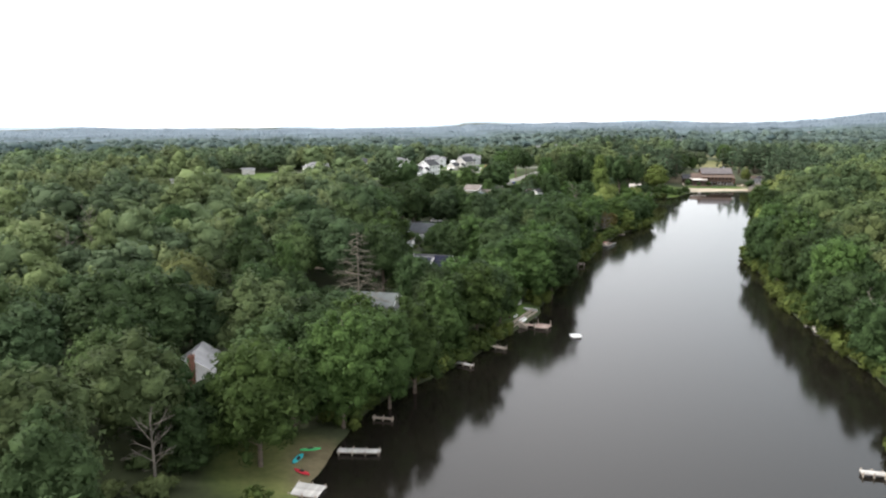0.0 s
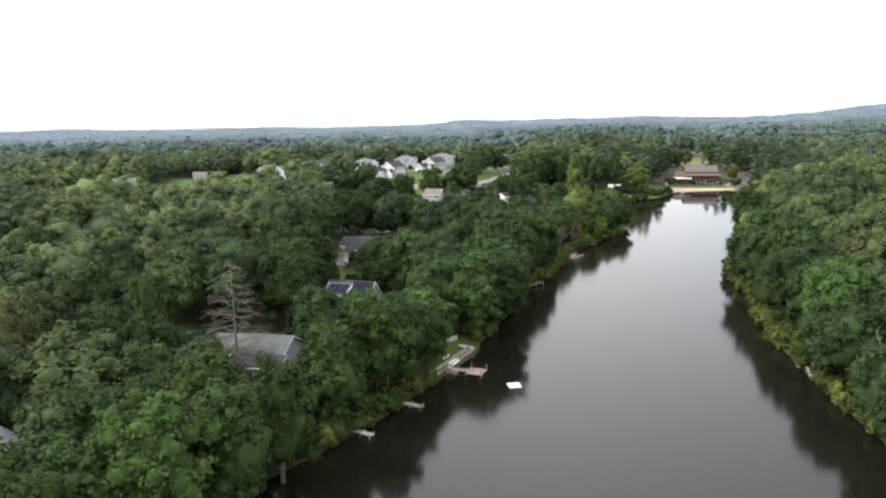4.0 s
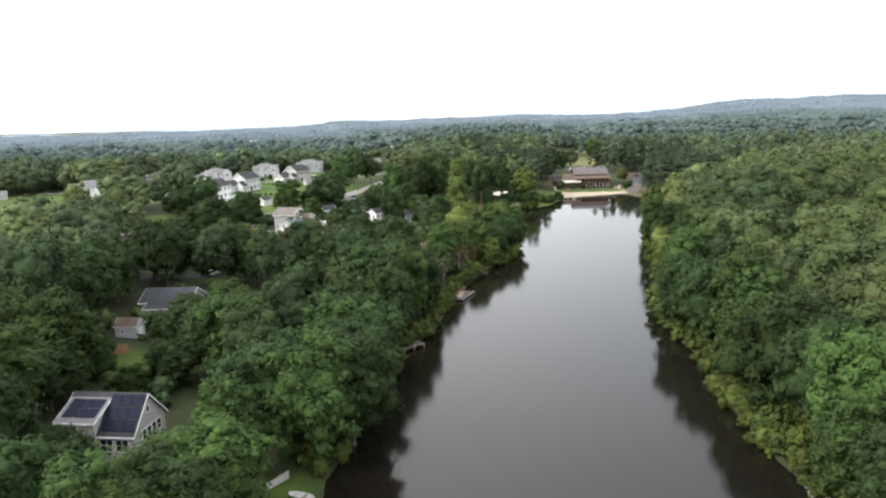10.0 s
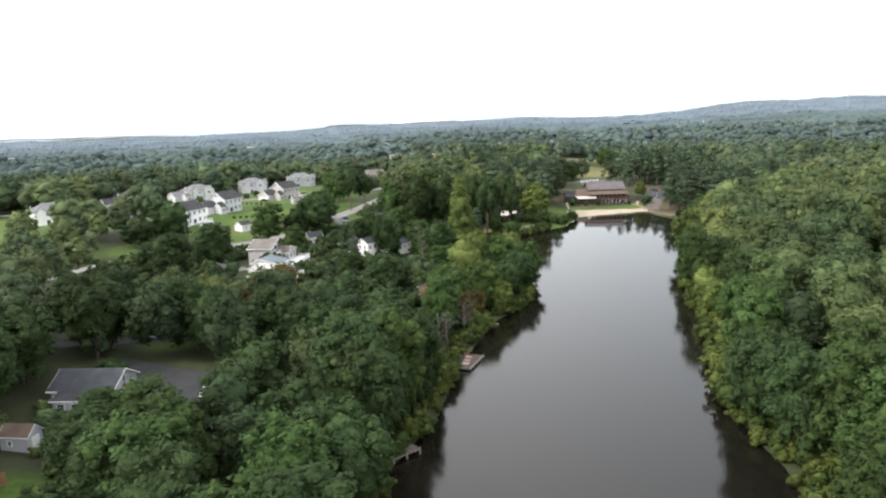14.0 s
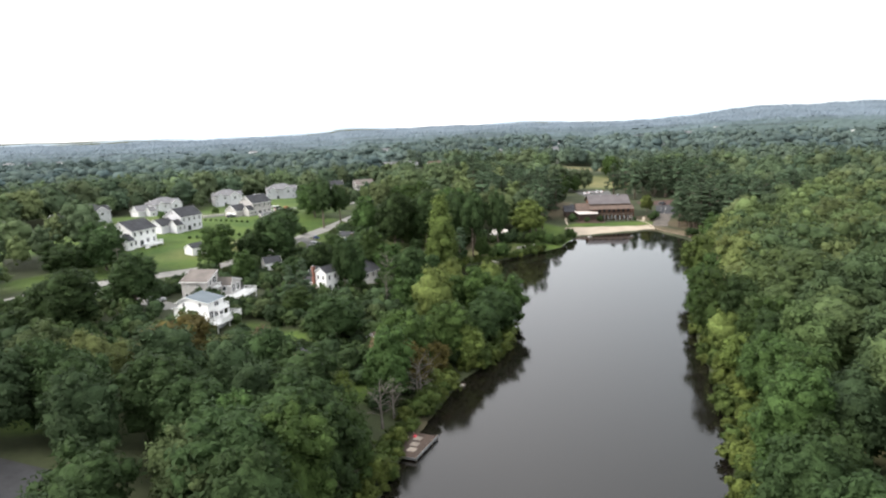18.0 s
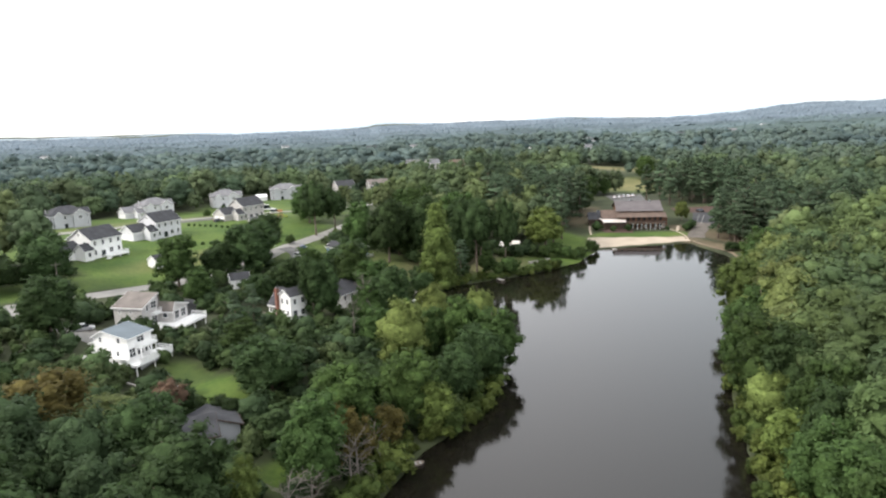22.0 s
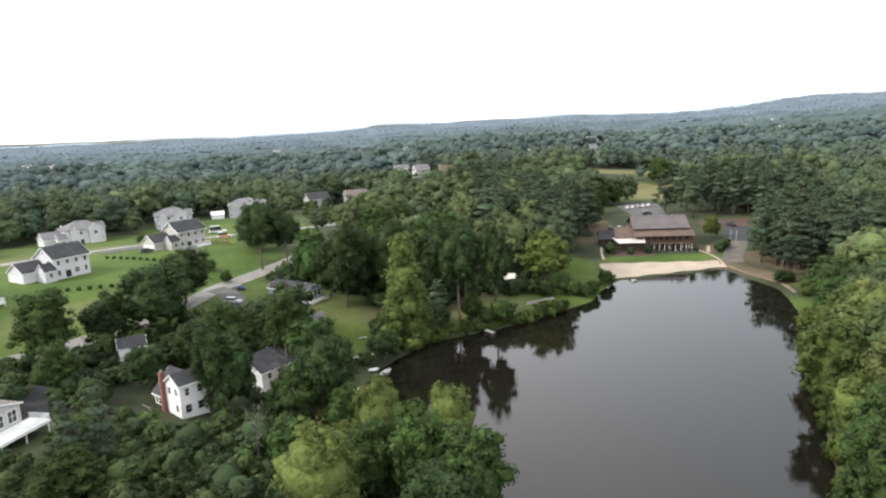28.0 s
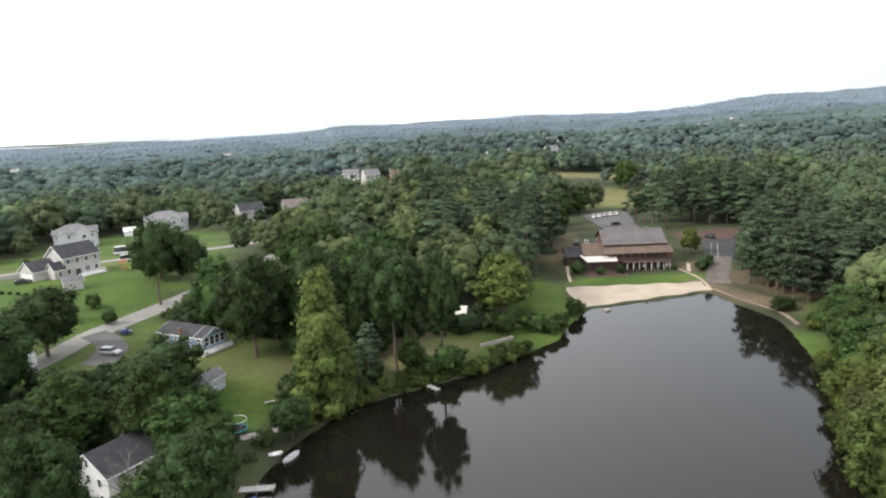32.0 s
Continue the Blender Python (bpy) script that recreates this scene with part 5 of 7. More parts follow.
def pole(x, y, h, label, arm=True):
    t = thing("utility_pole", x, y, height(x, y), 40, label, "utility pole")
    bm = bmesh.new()
    tube(bm, (0, 0, -0.5), (0.1, 0, h), 0.15, 0.1, 8)
    part("shaft", bm, DEADWOOD, t)
    if arm:
        part("cross_arm", boxes((-1.1, 1.1, -0.06, 0.06, h - 0.7, h - 0.55)), DEADWOOD, t)


pole(30.4, 462.0, 8.5, "wooden utility pole beside the road", False)
pole(-14.0, 391.5, 9.0, "weathered utility pole with a cross arm by the road")
bm = bmesh.new()
tube(bm, (0, 0, 8.2), (5.5, -4.5, 0), 0.05, 0.05, 5)
t = thing("guy_brace", 30.4, 462.0, height(30.4, 462), 0, "slanting pale brace of a utility pole", "pole brace")
part("strut", bm, METAL_GREY, t)


def fence(x, y, heading, length, h, mat, label):
    t = thing("fence", x, y, height(x, y), heading, label, "fence")
    n = int(length / 0.16)
    for k in range(n):
        piece("slat", ("fence_slat", h, mat.name), lambda: (boxes((0, 0.14, -0.015, 0.015, -0.2, h)), mat), t, pose(k * length / n, 0, 0))
    for k in range(int(length / 2.4) + 1):
        part("post", boxes((k * 2.4 - 0.05, k * 2.4 + 0.05, 0.03, 0.13, -0.5, h + 0.05)), mat, t)


fence(-17.5, 226.6, -8, 7.5, 1.7, material("new_cedar", (0.34, 0.20, 0.11), rough=0.8, vary=0.2, fine=8, bump=0.3, per_object=0.15), "orange-brown cedar fence behind a shed")
fence(17.6, 178.6, 48, 4.0, 1.0, PLANK_GREY, "low pale fence above the boat landing")


def wall_of_blocks(x, y, heading, length, rows, label):
    """A low wall of grey blocks, laid in courses."""
    t = thing("garden_wall", x, y, height(x, y) - 0.1, heading, label, "garden wall")
    for r in range(rows):
        n = int(length / 0.8)
        for k in range(n):
            piece("block", ("wall_block",), lambda: (boxes((0.01, 0.78, -0.2, 0.2, 0.01, 0.29), bevel=0.03), STONE), t, pose(k * 0.8 + 0.4 * (r % 2), 0, r * 0.3))


wall_of_blocks(127.5, 444.0, 22, 10, 3, "low grey block wall above the lawn shore")
wall_of_blocks(26.2, 332.8, -48, 9, 1, "line of pale stones down the garden slope")
wall_of_blocks(20.6, 331.0, -39, 13, 1, "low pale edging between garden terraces")
shed(33.4, 318.8, 30, 2.6, 2.2, 2.3, SIDING_GREY, SHINGLE_DARK, "small dark grey garden shed on the terraces", 0.9)


def far_house(x, y, heading, w, wall, roof, label):
    t = thing("house", x, y, height(x, y), heading, label, "house", "distant houses")
    CLEAR.append((x, y, w * 0.7))
    # Lane cut towards the flight's viewpoint so trees don't hide the house.
    for k in range(1, 9):
        CLEAR.append((x - (x - 80) / math.hypot(x - 80, y - 240) * 15 * k, y - (y - 240) / math.hypot(x - 80, y - 240) * 15 * k, 8 + 0.35 * w))
    gable(t, -w / 2, w / 2, -w * 0.35, w * 0.35, -1, 6.0, 3.2, "x", wall, roof, 0.4)
    for k in range(3):
        for z in (1.6, 4.4):
            window(t, -w * 0.3 + k * w * 0.3, -w * 0.35, z, 1.1, 1.4, "-y")


rng = np.random.default_rng(77)
far_house(256, 950, 15, 21, SIDING_WHITE, SHINGLE_GREY, "large white farmhouse on a clearing")
far_house(376, 1160, 25, 15, SIDING_WHITE, SHINGLE_GREY, "white house far off in the woods")
far_house(141, 751, 5, 11, BRICK, SHINGLE_BROWN, "red-brown house among treetops")
far_house(113, 847, 0, 12, SIDING_WHITE, SHINGLE_GREY, "small white house in the far woods")
far_house(124.5, 783, 20, 11, SIDING_BEIGE, SHINGLE_GREY, "small beige house in the far woods")
far_house(-142, 1079, 60, 15, SIDING_WHITE, SHINGLE_GREY, "white house standing out of the far woods")
far_house(796, 1075, 30, 24, SIDING_WHITE, METAL_WHITE, "long white building on the far slope")
far_house(314, 968, 20, 13, SIDING_WHITE, SHINGLE_GREY, "white house at the edge of a far field")
far_house(142, 1250, -10, 13, SIDING_WHITE, SHINGLE_GREY, "small white house in the far woods")
far_house(665, 1204, 20, 14, SIDING_WHITE, SHINGLE_GREY, "white house on the wooded slope")
far_house(639, 1053, 30, 13, SIDING_WHITE, SHINGLE_GREY, "white house on the wooded slope")
for k in range(26):
    a, r = radians(rng.uniform(-34, 40)), rng.uniform(850, 1900)
    far_house(70 + r * math.sin(a), 240 + r * math.cos(a), rng.uniform(-30, 30), rng.uniform(12, 20), (SIDING_WHITE, SIDING_BEIGE, SIDING_WHITE)[k % 3], (SHINGLE_GREY, SHINGLE_DARK)[k % 2], "pale house far off among woods")
t = thing("party_tent", 9.2, 612.8, height(9.2, 612.8), 15, "white garden tent on the estate lawn", "tent")
gable(t, -3, 3, -2.2, 2.2, -0.2, 2.2, 1.4, "x", PAINT_WHITE, PAINT_WHITE, 0.2, 0.1)
CLEAR.append((9.2, 612.8, 7))


# ---- trees ----
def ico(level):
    bm = bmesh.new()
    bmesh.ops.create_icosphere(bm, subdivisions=level, radius=1)
    v = np.array([p.co[:] for p in bm.verts])
    f = np.array([[p.index for p in q.verts] for q in bm.faces])
    bm.free()
    return v, f


def twenty_sided():
    """A ball of twenty faces, for crowns far off."""
    g = (1 + math.sqrt(5)) / 2
    v = np.array([(0, a, b * g) for a in (-1, 1) for b in (-1, 1)] + [(a, b * g, 0) for a in (-1, 1) for b in (-1, 1)] + [(b * g, 0, a) for a in (-1, 1) for b in (-1, 1)], float)
    f = []
    for i, j, k in itertools.combinations(range(12), 3):
        if max(np.linalg.norm(v[i] - v[j]), np.linalg.norm(v[j] - v[k]), np.linalg.norm(v[i] - v[k])) < 2.01:
            f.append((i, j, k) if np.dot(np.cross(v[j] - v[i], v[k] - v[i]), v[i]) > 0 else (i, k, j))
    return v / math.hypot(1, g), np.array(f)


ICO0, ICO1 = twenty_sided(), ico(1)


def lumps(centres, radii, rng, ball, uneven=0.3, flat=0.75):
    """Uneven boughs: the dark inside of a crown."""
    bv, bf = ball
    V, F = [], []
    for k, (c, r) in enumerate(zip(centres, radii)):
        stretch = np.array([rng.uniform(0.85, 1.3), rng.uniform(0.85, 1.3), flat * rng.uniform(0.8, 1.15)])
        v = bv * (1 + rng.uniform(-uneven, uneven, (len(bv), 1))) * r * stretch + c
        V.append(v)
        F.append(bf + k * len(bv))
    return np.concatenate(V), np.concatenate(F)


def leaf_cards(centres, radii, rng, count, size, up=0.3, flat=0.8, middle=None):
    """Small leaf sprays over the boughs, turned to the outside of the crown."""
    centres, radii = np.asarray(centres), np.asarray(radii)
    w = radii ** 2
    k = rng.choice(len(radii), int(count * 1.8), p=w / w.sum())
    d = rng.normal(size=(len(k), 3))
    d[:, 2] += up
    d /= np.linalg.norm(d, axis=1)[:, None]
    d[:, 2] *= flat
    c, r = centres[k], radii[k]
    p = c + d * (r * rng.uniform(0.72, 1.5, len(k)))[:, None]
    gap = np.min(np.linalg.norm((p[:, None] - centres[None]) / np.array([1, 1, flat]), axis=2) / radii[None], axis=1)
    keep = np.where(gap > 0.7)[0][:count]
    p, d = p[keep], d[keep]
    out = p - (centres.mean(0) if middle is None else middle)
    out /= np.linalg.norm(out, axis=1)[:, None] + 1e-6
    n = d * 0.45 + out * 0.55 + rng.normal(size=d.shape) * 0.42 + np.array([0, 0, 0.25])
    n /= np.linalg.norm(n, axis=1)[:, None]
    a = np.cross(n, rng.normal(size=n.shape))
    a /= np.linalg.norm(a, axis=1)[:, None]
    b = np.cross(n, a)
    s = rng.uniform(0.55, 1.35, (len(p), 1)) * size
    V = np.stack([p - a * s, p + b * s * 0.75, p + a * s * 0.9 - b * s * 0.5], 1).reshape(-1, 3)
    return V, np.arange(len(V)).reshape(-1, 3)


def crown_clumps(rng, n, R, H, low, shape="round"):
    """Bough places of a crown of radius R between the heights low and H."""
    C, r = [], []
    fine = (34 / max(n, 34)) ** 0.4
    lobes = rng.normal(size=(9, 3))
    lobes /= np.linalg.norm(lobes, axis=1)[:, None]
    swell = rng.uniform(-0.30, 0.22, 9)
    for i in range(n):
        t = (i + 0.5) / n
        a = i * 2.39996 + rng.uniform(-0.5, 0.5)
        if shape == "round":
            up = -0.8 + 1.78 * t ** 0.9
            side = math.sqrt(max(0.0, 1 - min(1, up) ** 2))
            d = np.array([side * math.cos(a), side * math.sin(a), min(1, up)])
            reach = (1 + float(np.sum(swell * np.exp(5 * (lobes @ d - 1))))) * rng.uniform(0.5, 0.9)
            size = R * rng.uniform(0.15, 0.33) * fine
            mid = low + (H - low) * 0.46
            C.append((d[0] * R * reach, d[1] * R * reach, min(mid + d[2] * (H - low) * 0.58 * reach, H - size * 0.5)))
            r.append(size)
            continue
        if shape == "narrow":
            z = low + (H - low) * t
            rad = R * (1 - 0.8 * t ** 2.2) * rng.uniform(0.35, 0.8)
            size = R * rng.uniform(0.26, 0.42) * (1.1 - 0.5 * t)
        else:
            z = low + (H - low) * t
            rad = R * (1.04 - t) ** 0.55 * rng.uniform(0.3, 1.05)
            size = R * rng.uniform(0.16, 0.34) * (1.15 - 0.55 * t)
        C.append((rad * math.cos(a), rad * math.sin(a), min(z, H - size * 0.6)))
        r.append(size)
    return np.array(C), np.array(r)


def crown_arrays(seed, shape, R, H, low, n, cards, size, ball, flat=1.0):
    """Triangles of a crown, and which of them are leaves."""
    rng = np.random.default_rng(seed)
    C, r = crown_clumps(rng, n, R, H, low, shape)
    middle = np.array([0, 0, low + (H - low) * 0.42])
    core = np.array([middle, middle + [0, 0, (H - low) * 0.22]]), np.array([R * 0.66, R * 0.5])
    V, F = lumps(np.concatenate([C, core[0]]), np.concatenate([r * 0.8, core[1]]), rng, ball, flat=flat)
    LV, LF = leaf_cards(C, r, rng, cards, size, flat=flat, middle=middle)
    return np.concatenate([V, LV]), np.concatenate([F, LF + len(V)]), np.concatenate([np.zeros(len(F), int), np.ones(len(LF), int)])


def trunk_mesh(seed, H, low, mat, thick=0.3):
    rng = np.random.default_rng(seed)
    bm = bmesh.new()
    lean = rng.uniform(-0.4, 0.4, 2)
    knee = (lean[0] * 0.5, lean[1] * 0.5, H * 0.4)
    tube(bm, (0, 0, -0.6), knee, thick * 1.25, thick * 0.8)
    tube(bm, knee, (lean[0], lean[1], H * 0.9), thick * 0.8, 0.06)
    for i in range(6):
        z = low + (H - low) * (0.05 + 0.11 * i)
        a = i * 2.4 + seed
        reach = H * 0.17 * rng.uniform(0.7, 1.1)
        base = (lean[0] * z / H, lean[1] * z / H, z)
        tube(bm, base, (base[0] + reach * math.cos(a), base[1] + reach * math.sin(a), z + reach * 0.75), thick * 0.42, 0.05, 5)
    me = bpy.data.meshes.new("trunk")
    bm.to_mesh(me)
    bm.free()
    me.materials.append(mat)
    return me


KINDS = {}


def tree_kind(key, seed, shape, R, H, low, n, cards, size, leaf, label, category="tree", flat=1.05, thick=0.3):
    V, F, I = crown_arrays(seed, shape, R, H, low, n, cards, size, ICO1, flat)
    me = mesh_of("crown", V, F, [MASS[leaf.name], leaf], I, smooth=I == 0)
    KINDS[key] = (me, trunk_mesh(seed, H, low, BARK, thick), label, category, H)


def plant(key, x, y, scale=1.0, turn=0.0, group="", wide=1.0, label=""):
    """One tree of a kind, rooted in the ground."""
    crown_me, trunk_me, text, category, _ = KINDS[key]
    ob = new("pine_tree" if key.startswith("pine") else "tree")
    ob.matrix_basis = pose(x, y, max(0.0, height(x, y)) - 0.1, 0, 0, turn) @ Matrix.Diagonal((scale * wide, scale * wide, scale, 1))
    tagged(ob, label or text, category, group)
    for name, me in (("trunk", trunk_me), ("crown", crown_me)):
        child = new(name, me)
        child.parent = ob
    return ob


BROAD = "broad leafy deciduous tree with a rounded "
for k, (leaf, tone) in enumerate(((LEAF_MID, "green crown"), (LEAF_DARK, "dark green crown"), (LEAF_LIGHT, "light green crown"), (LEAF_MID, "green crown"), (LEAF_DARK, "dark green crown"), (LEAF_OLIVE, "olive green crown"), (LEAF_MID, "green crown"), (LEAF_LIGHT, "light green crown"), (LEAF_EAST, "bright yellow-green crown"), (LEAF_FRESH, "fresh green crown"))):
    tree_kind("oak%d" % k, 10 + k, "round", 6.3 + 0.4 * (k % 3), 18.5, 1.2 + 0.6 * (k % 3), 80, 4600, 0.40, leaf, BROAD + tone)
tree_kind("yellow", 31, "round", 4.2, 13, 1.8, 44, 2300, 0.36, LEAF_YELLOW, "yellow-green leafy tree leaning over the shore")
tree_kind("rust", 32, "round", 3.8, 13, 4.0, 30, 1100, 0.30, LEAF_RUST, "rust-brown withering tree among green ones")
tree_kind("narrow", 33, "narrow", 4.6, 20, 0.8, 100, 5200, 0.36, LEAF_NARROW, "tall narrow green tree by the water")
tree_kind("bush", 34, "round", 2.6, 4.2, 0.2, 12, 420, 0.3, LEAF_MID, "low rounded green bush on the bank", "bush", thick=0.1)
tree_kind("bush2", 35, "round", 2.2, 3.4, 0.2, 10, 360, 0.3, LEAF_LIGHT, "low light green bush on the bank", "bush", thick=0.1)
tree_kind("bush3", 36, "round", 2.0, 3.0, 0.2, 9, 320, 0.28, LEAF_DARK, "dark green clipped shrub beside the lawn", "shrub", thick=0.1)
for k in range(3):
    tree_kind("pine%d" % k, 40 + k, "cone", 4.0 + 0.3 * k, 20 + k, 3.0 + k, 40, 1500, 0.42, NEEDLE, "tall dark green pine tree with layered boughs", "pine tree", flat=0.42)


def bare_kind(key, seed, H, spread, mat, label, spruce=False):
    """A leafless tree: trunk, limbs and twigs."""
    rng = np.random.default_rng(seed)
    bm = bmesh.new()
    tube(bm, (0, 0, -0.5), (0.1, 0.1, H * 0.5), 0.26, 0.16, 6)
    tube(bm, (0.1, 0.1, H * 0.5), (0.2, 0.0, H), 0.16, 0.02, 6)
    trunk = bpy.data.meshes.new("trunk")
    bm.to_mesh(trunk)
    bm.free()
    trunk.materials.append(mat)
    bm = bmesh.new()

    def limb(base, aim, ln, r, depth):
        tip = base + aim * ln
        tube(bm, base, tip, r, r * 0.45, 4)
        if depth:
            for k in range(3 if not spruce else 6):
                f = 0.35 + 0.6 * (k + rng.random() * 0.5) / 3.2
                d = (aim + Vector(rng.normal(size=3)) * (0.55 if not spruce else 0.4)).normalized()
                limb(base + aim * ln * f, d, ln * rng.uniform(0.4, 0.6), r * 0.45, depth - 1)

    for i in range(56 if spruce else 13):
        z = H * ((0.16 + 0.80 * i / 56) if spruce else (0.3 + 0.62 * i / 13))
        a = i * 2.4 + rng.uniform(-0.4, 0.4)
        rise = rng.uniform(-0.25, 0.1) if spruce else rng.uniform(0.5, 1.1)
        ln = (spread * (1.05 - z / H) + 0.5) if spruce else spread * rng.uniform(0.6, 1.0)
        limb(Vector((0.1, 0.05, z)), Vector((math.cos(a), math.sin(a), rise)).normalized(), ln, 0.075 if spruce else 0.08, 2)
    crown = bpy.data.meshes.new("branches")
    bm.to_mesh(crown)
    bm.free()
    crown.materials.append(mat)
    KINDS[key] = (crown, trunk, label, "dead tree", H)


bare_kind("bare", 51, 14, 4.0, DEADWOOD, "bare grey dead tree with thin branches")
bare_kind("deadspruce", 52, 21, 3.6, material("grey_brown_twigs", (0.115, 0.102, 0.08), rough=0.9, vary=0.3, bump=0), "dead conifer with grey-brown drooping twigs", True)
tree_kind("amber", 62, "round", 6.2, 18.5, 2.8, 60, 3200, 0.40, LEAF_AMBER, BROAD + "amber and olive crown")
tree_kind("oakY", 61, "round", 6.5, 18.5, 2.8, 72, 4300, 0.38, LEAF_YELLOWISH, BROAD + "yellowish green crown")
tree_kind("airy", 63, "round", 6.2, 20, 6.0, 44, 2900, 0.40, LEAF_DARK, "tall open-crowned dark oak with a bare trunk on the lawn", thick=0.34)

NEAR_TREES_A = [  # kind, place, height, radius
    ("light", -16.3, 107.0, 20.0, 6.8), ("light", -26.0, 93.0, 18.5, 7.4), ("mid", -34.5, 90.5, 10.0, 4.5), ("light", -16.1, 125.5, 17.0, 5.9), ("light", -33.7, 151.1, 19.0, 4.1),
    ("deadspruce", -18.5, 149.5, 23.0, 4.4), ("light", 12.0, 170.1, 14.0, 7.5), ("dark", 29.0, 199.9, 18.0, 8.2), ("mid", -50.2, 107.3, 17.0, 5.6),
    ("olive", -50.1, 134.9, 19.0, 6.8), ("light", -16.4, 207.5, 18.0, 8.1), ("mid", -48.3, 202.8, 18.0, 8.1), ("dark", -71.6, 185.1, 18.0, 6.2),
    ("bare", -84.4, 157.9, 15.0, 3.5), ("bare", -88.2, 175.5, 17.0, 3.1), ("mid", -41.6, 97.0, 15.0, 5.8), ("mid", -37.0, 103.0, 8.0, 3.6),
    ("light", 7.4, 168.8, 13.0, 6.0), ("light", 13.4, 164.4, 13.0, 5.5), ("mid", 22.8, 197.7, 17.0, 7.3),
]
NEAR_TREES_C = [  # kind, place, height, radius
    ("bare", 67.0, 293.0, 8.5, 4.5), ("bare", 69.5, 299.0, 7.5, 4.0), ("rust", 61.0, 311.0, 8.0, 2.6), ("rustolive", 71.0, 303.5, 8.0, 4.0),
    ("light", 7.0, 150.5, 18.0, 6.4), ("mid", 0.0, 139.0, 18.0, 6.4), ("mid", -15.5, 178.0, 18.0, 7.0), ("dark", 6.5, 279.0, 17.0, 6.0), ("dark", -11.0, 281.0, 17.0, 6.5), ("airy", 49.0, 482.0, 22.0, 6.6), ("airy", 56.5, 487.0, 18.5, 5.0),
    ("mid", 2.0, 222.0, 13.0, 5.5), ("dark", 0.5, 211.0, 8.0, 4.5), ("mid", 6.0, 214.0, 14.0, 6.0), ("light", 12.5, 219.0, 15.0, 6.5), ("dark", -6.0, 262.0, 5.0, 3.0), ("dark", -12.0, 275.0, 16.0, 6.5), ("dark", 11.0, 274.0, 16.0, 6.5),
    ("dark", -21.0, 262.0, 17.0, 7.0), ("mid", -1.5, 239.0, 9.0, 4.5), ("dark", -4.5, 172.0, 11.0, 4.2), ("light", -12.0, 214.0, 6.0, 3.5), ("light", -5.0, 206.0, 6.0, 3.5), ("mid", -14.0, 222.0, 5.0, 3.0),
]
NEAR_TREES_B = [  # kind, place, height, radius
    ("dark", 29.5, 191.0, 18.0, 8.4), ("mid", -6.8, 166.0, 15.0, 6.2), ("light", -18.3, 187.1, 16.0, 5.7), ("mid", -20.7, 126.1, 15.0, 7.3),
    ("light", -11.4, 125.7, 13.0, 5.6), ("light", -6.1, 147.9, 9.0, 2.4), ("mid", 2.3, 155.7, 18.5, 6.6), ("mid", 24.0, 186.4, 18.0, 7.7),
    ("light", -18.9, 192.2, 17.0, 8.2), ("mid", -43.9, 163.6, 17.0, 7.4), ("light", -24.5, 155.1, 8.0, 2.8), ("light", 10.8, 212.8, 16.0, 7.3),
    ("mid", -5.5, 122.5, 18.5, 6.4), ("mid", -9.5, 115.5, 17.0, 6.0), ("mid", -15.5, 201.0, 12.0, 6.5), ("mid", -25.0, 151.0, 9.0, 4.0),
    ("light", -31.0, 149.0, 11.0, 4.5), ("mid", -38.0, 146.0, 15.0, 6.0), ("dark", -1.5, 147.0, 18.0, 6.8),
    ("mid", -13.5, 127.0, 15.0, 6.0), ("dark", -24.0, 129.0, 15.0, 7.0), ("dark", -7.0, 139.0, 12.0, 5.0), ("bare", -37.0, 84.0, 11.0, 4.0), ("mid", -30.5, 99.0, 13.0, 4.4), ("mid", -26.5, 147.0, 8.0, 3.5), ("dark", -8.5, 178.0, 9.0, 4.0), ("mid", -29.0, 152.0, 9.0, 3.6), ("dark", -34.0, 147.5, 14.0, 6.0),
]
MIDDLE_TREES_A = [  # kind, place, height, radius
    ("mid", 21.5, 240.3, 17.5, 7.4), ("light", 9.5, 227.0, 14.0, 7.2), ("mid", 34.8, 232.4, 16.0, 6.0), ("mid", 24.5, 271.7, 17.0, 8.2),
    ("mid", 44.6, 276.5, 17.0, 8.2), ("mid", 51.7, 260.9, 16.0, 5.9), ("rustolive", 65.3, 297.0, 11.0, 4.2), ("dark", -34.5, 251.9, 18.0, 8.2),
    ("dark", -22.0, 249.6, 18.0, 7.1), ("mid", -16.7, 281.8, 17.0, 8.2), ("light", 37.0, 261.1, 16.0, 5.7), ("mid", 45.3, 270.3, 15.0, 6.1),
    ("rustolive", 21.6, 295.9, 14.0, 8.2), ("mid", 37.7, 290.0, 15.0, 6.6), ("olive", 8.9, 290.0, 15.0, 6.5), ("rust", 36.6, 308.0, 9.0, 3.2),
    ("yellow", 51.9, 284.8, 9.0, 2.4), ("bare", 58.5, 281.0, 9.0, 4.6), ("bare", 61.0, 285.0, 7.0, 4.0), ("dark", -24.0, 238.0, 15.0, 6.0), ("dark", -21.0, 226.0, 12.0, 5.0),
]
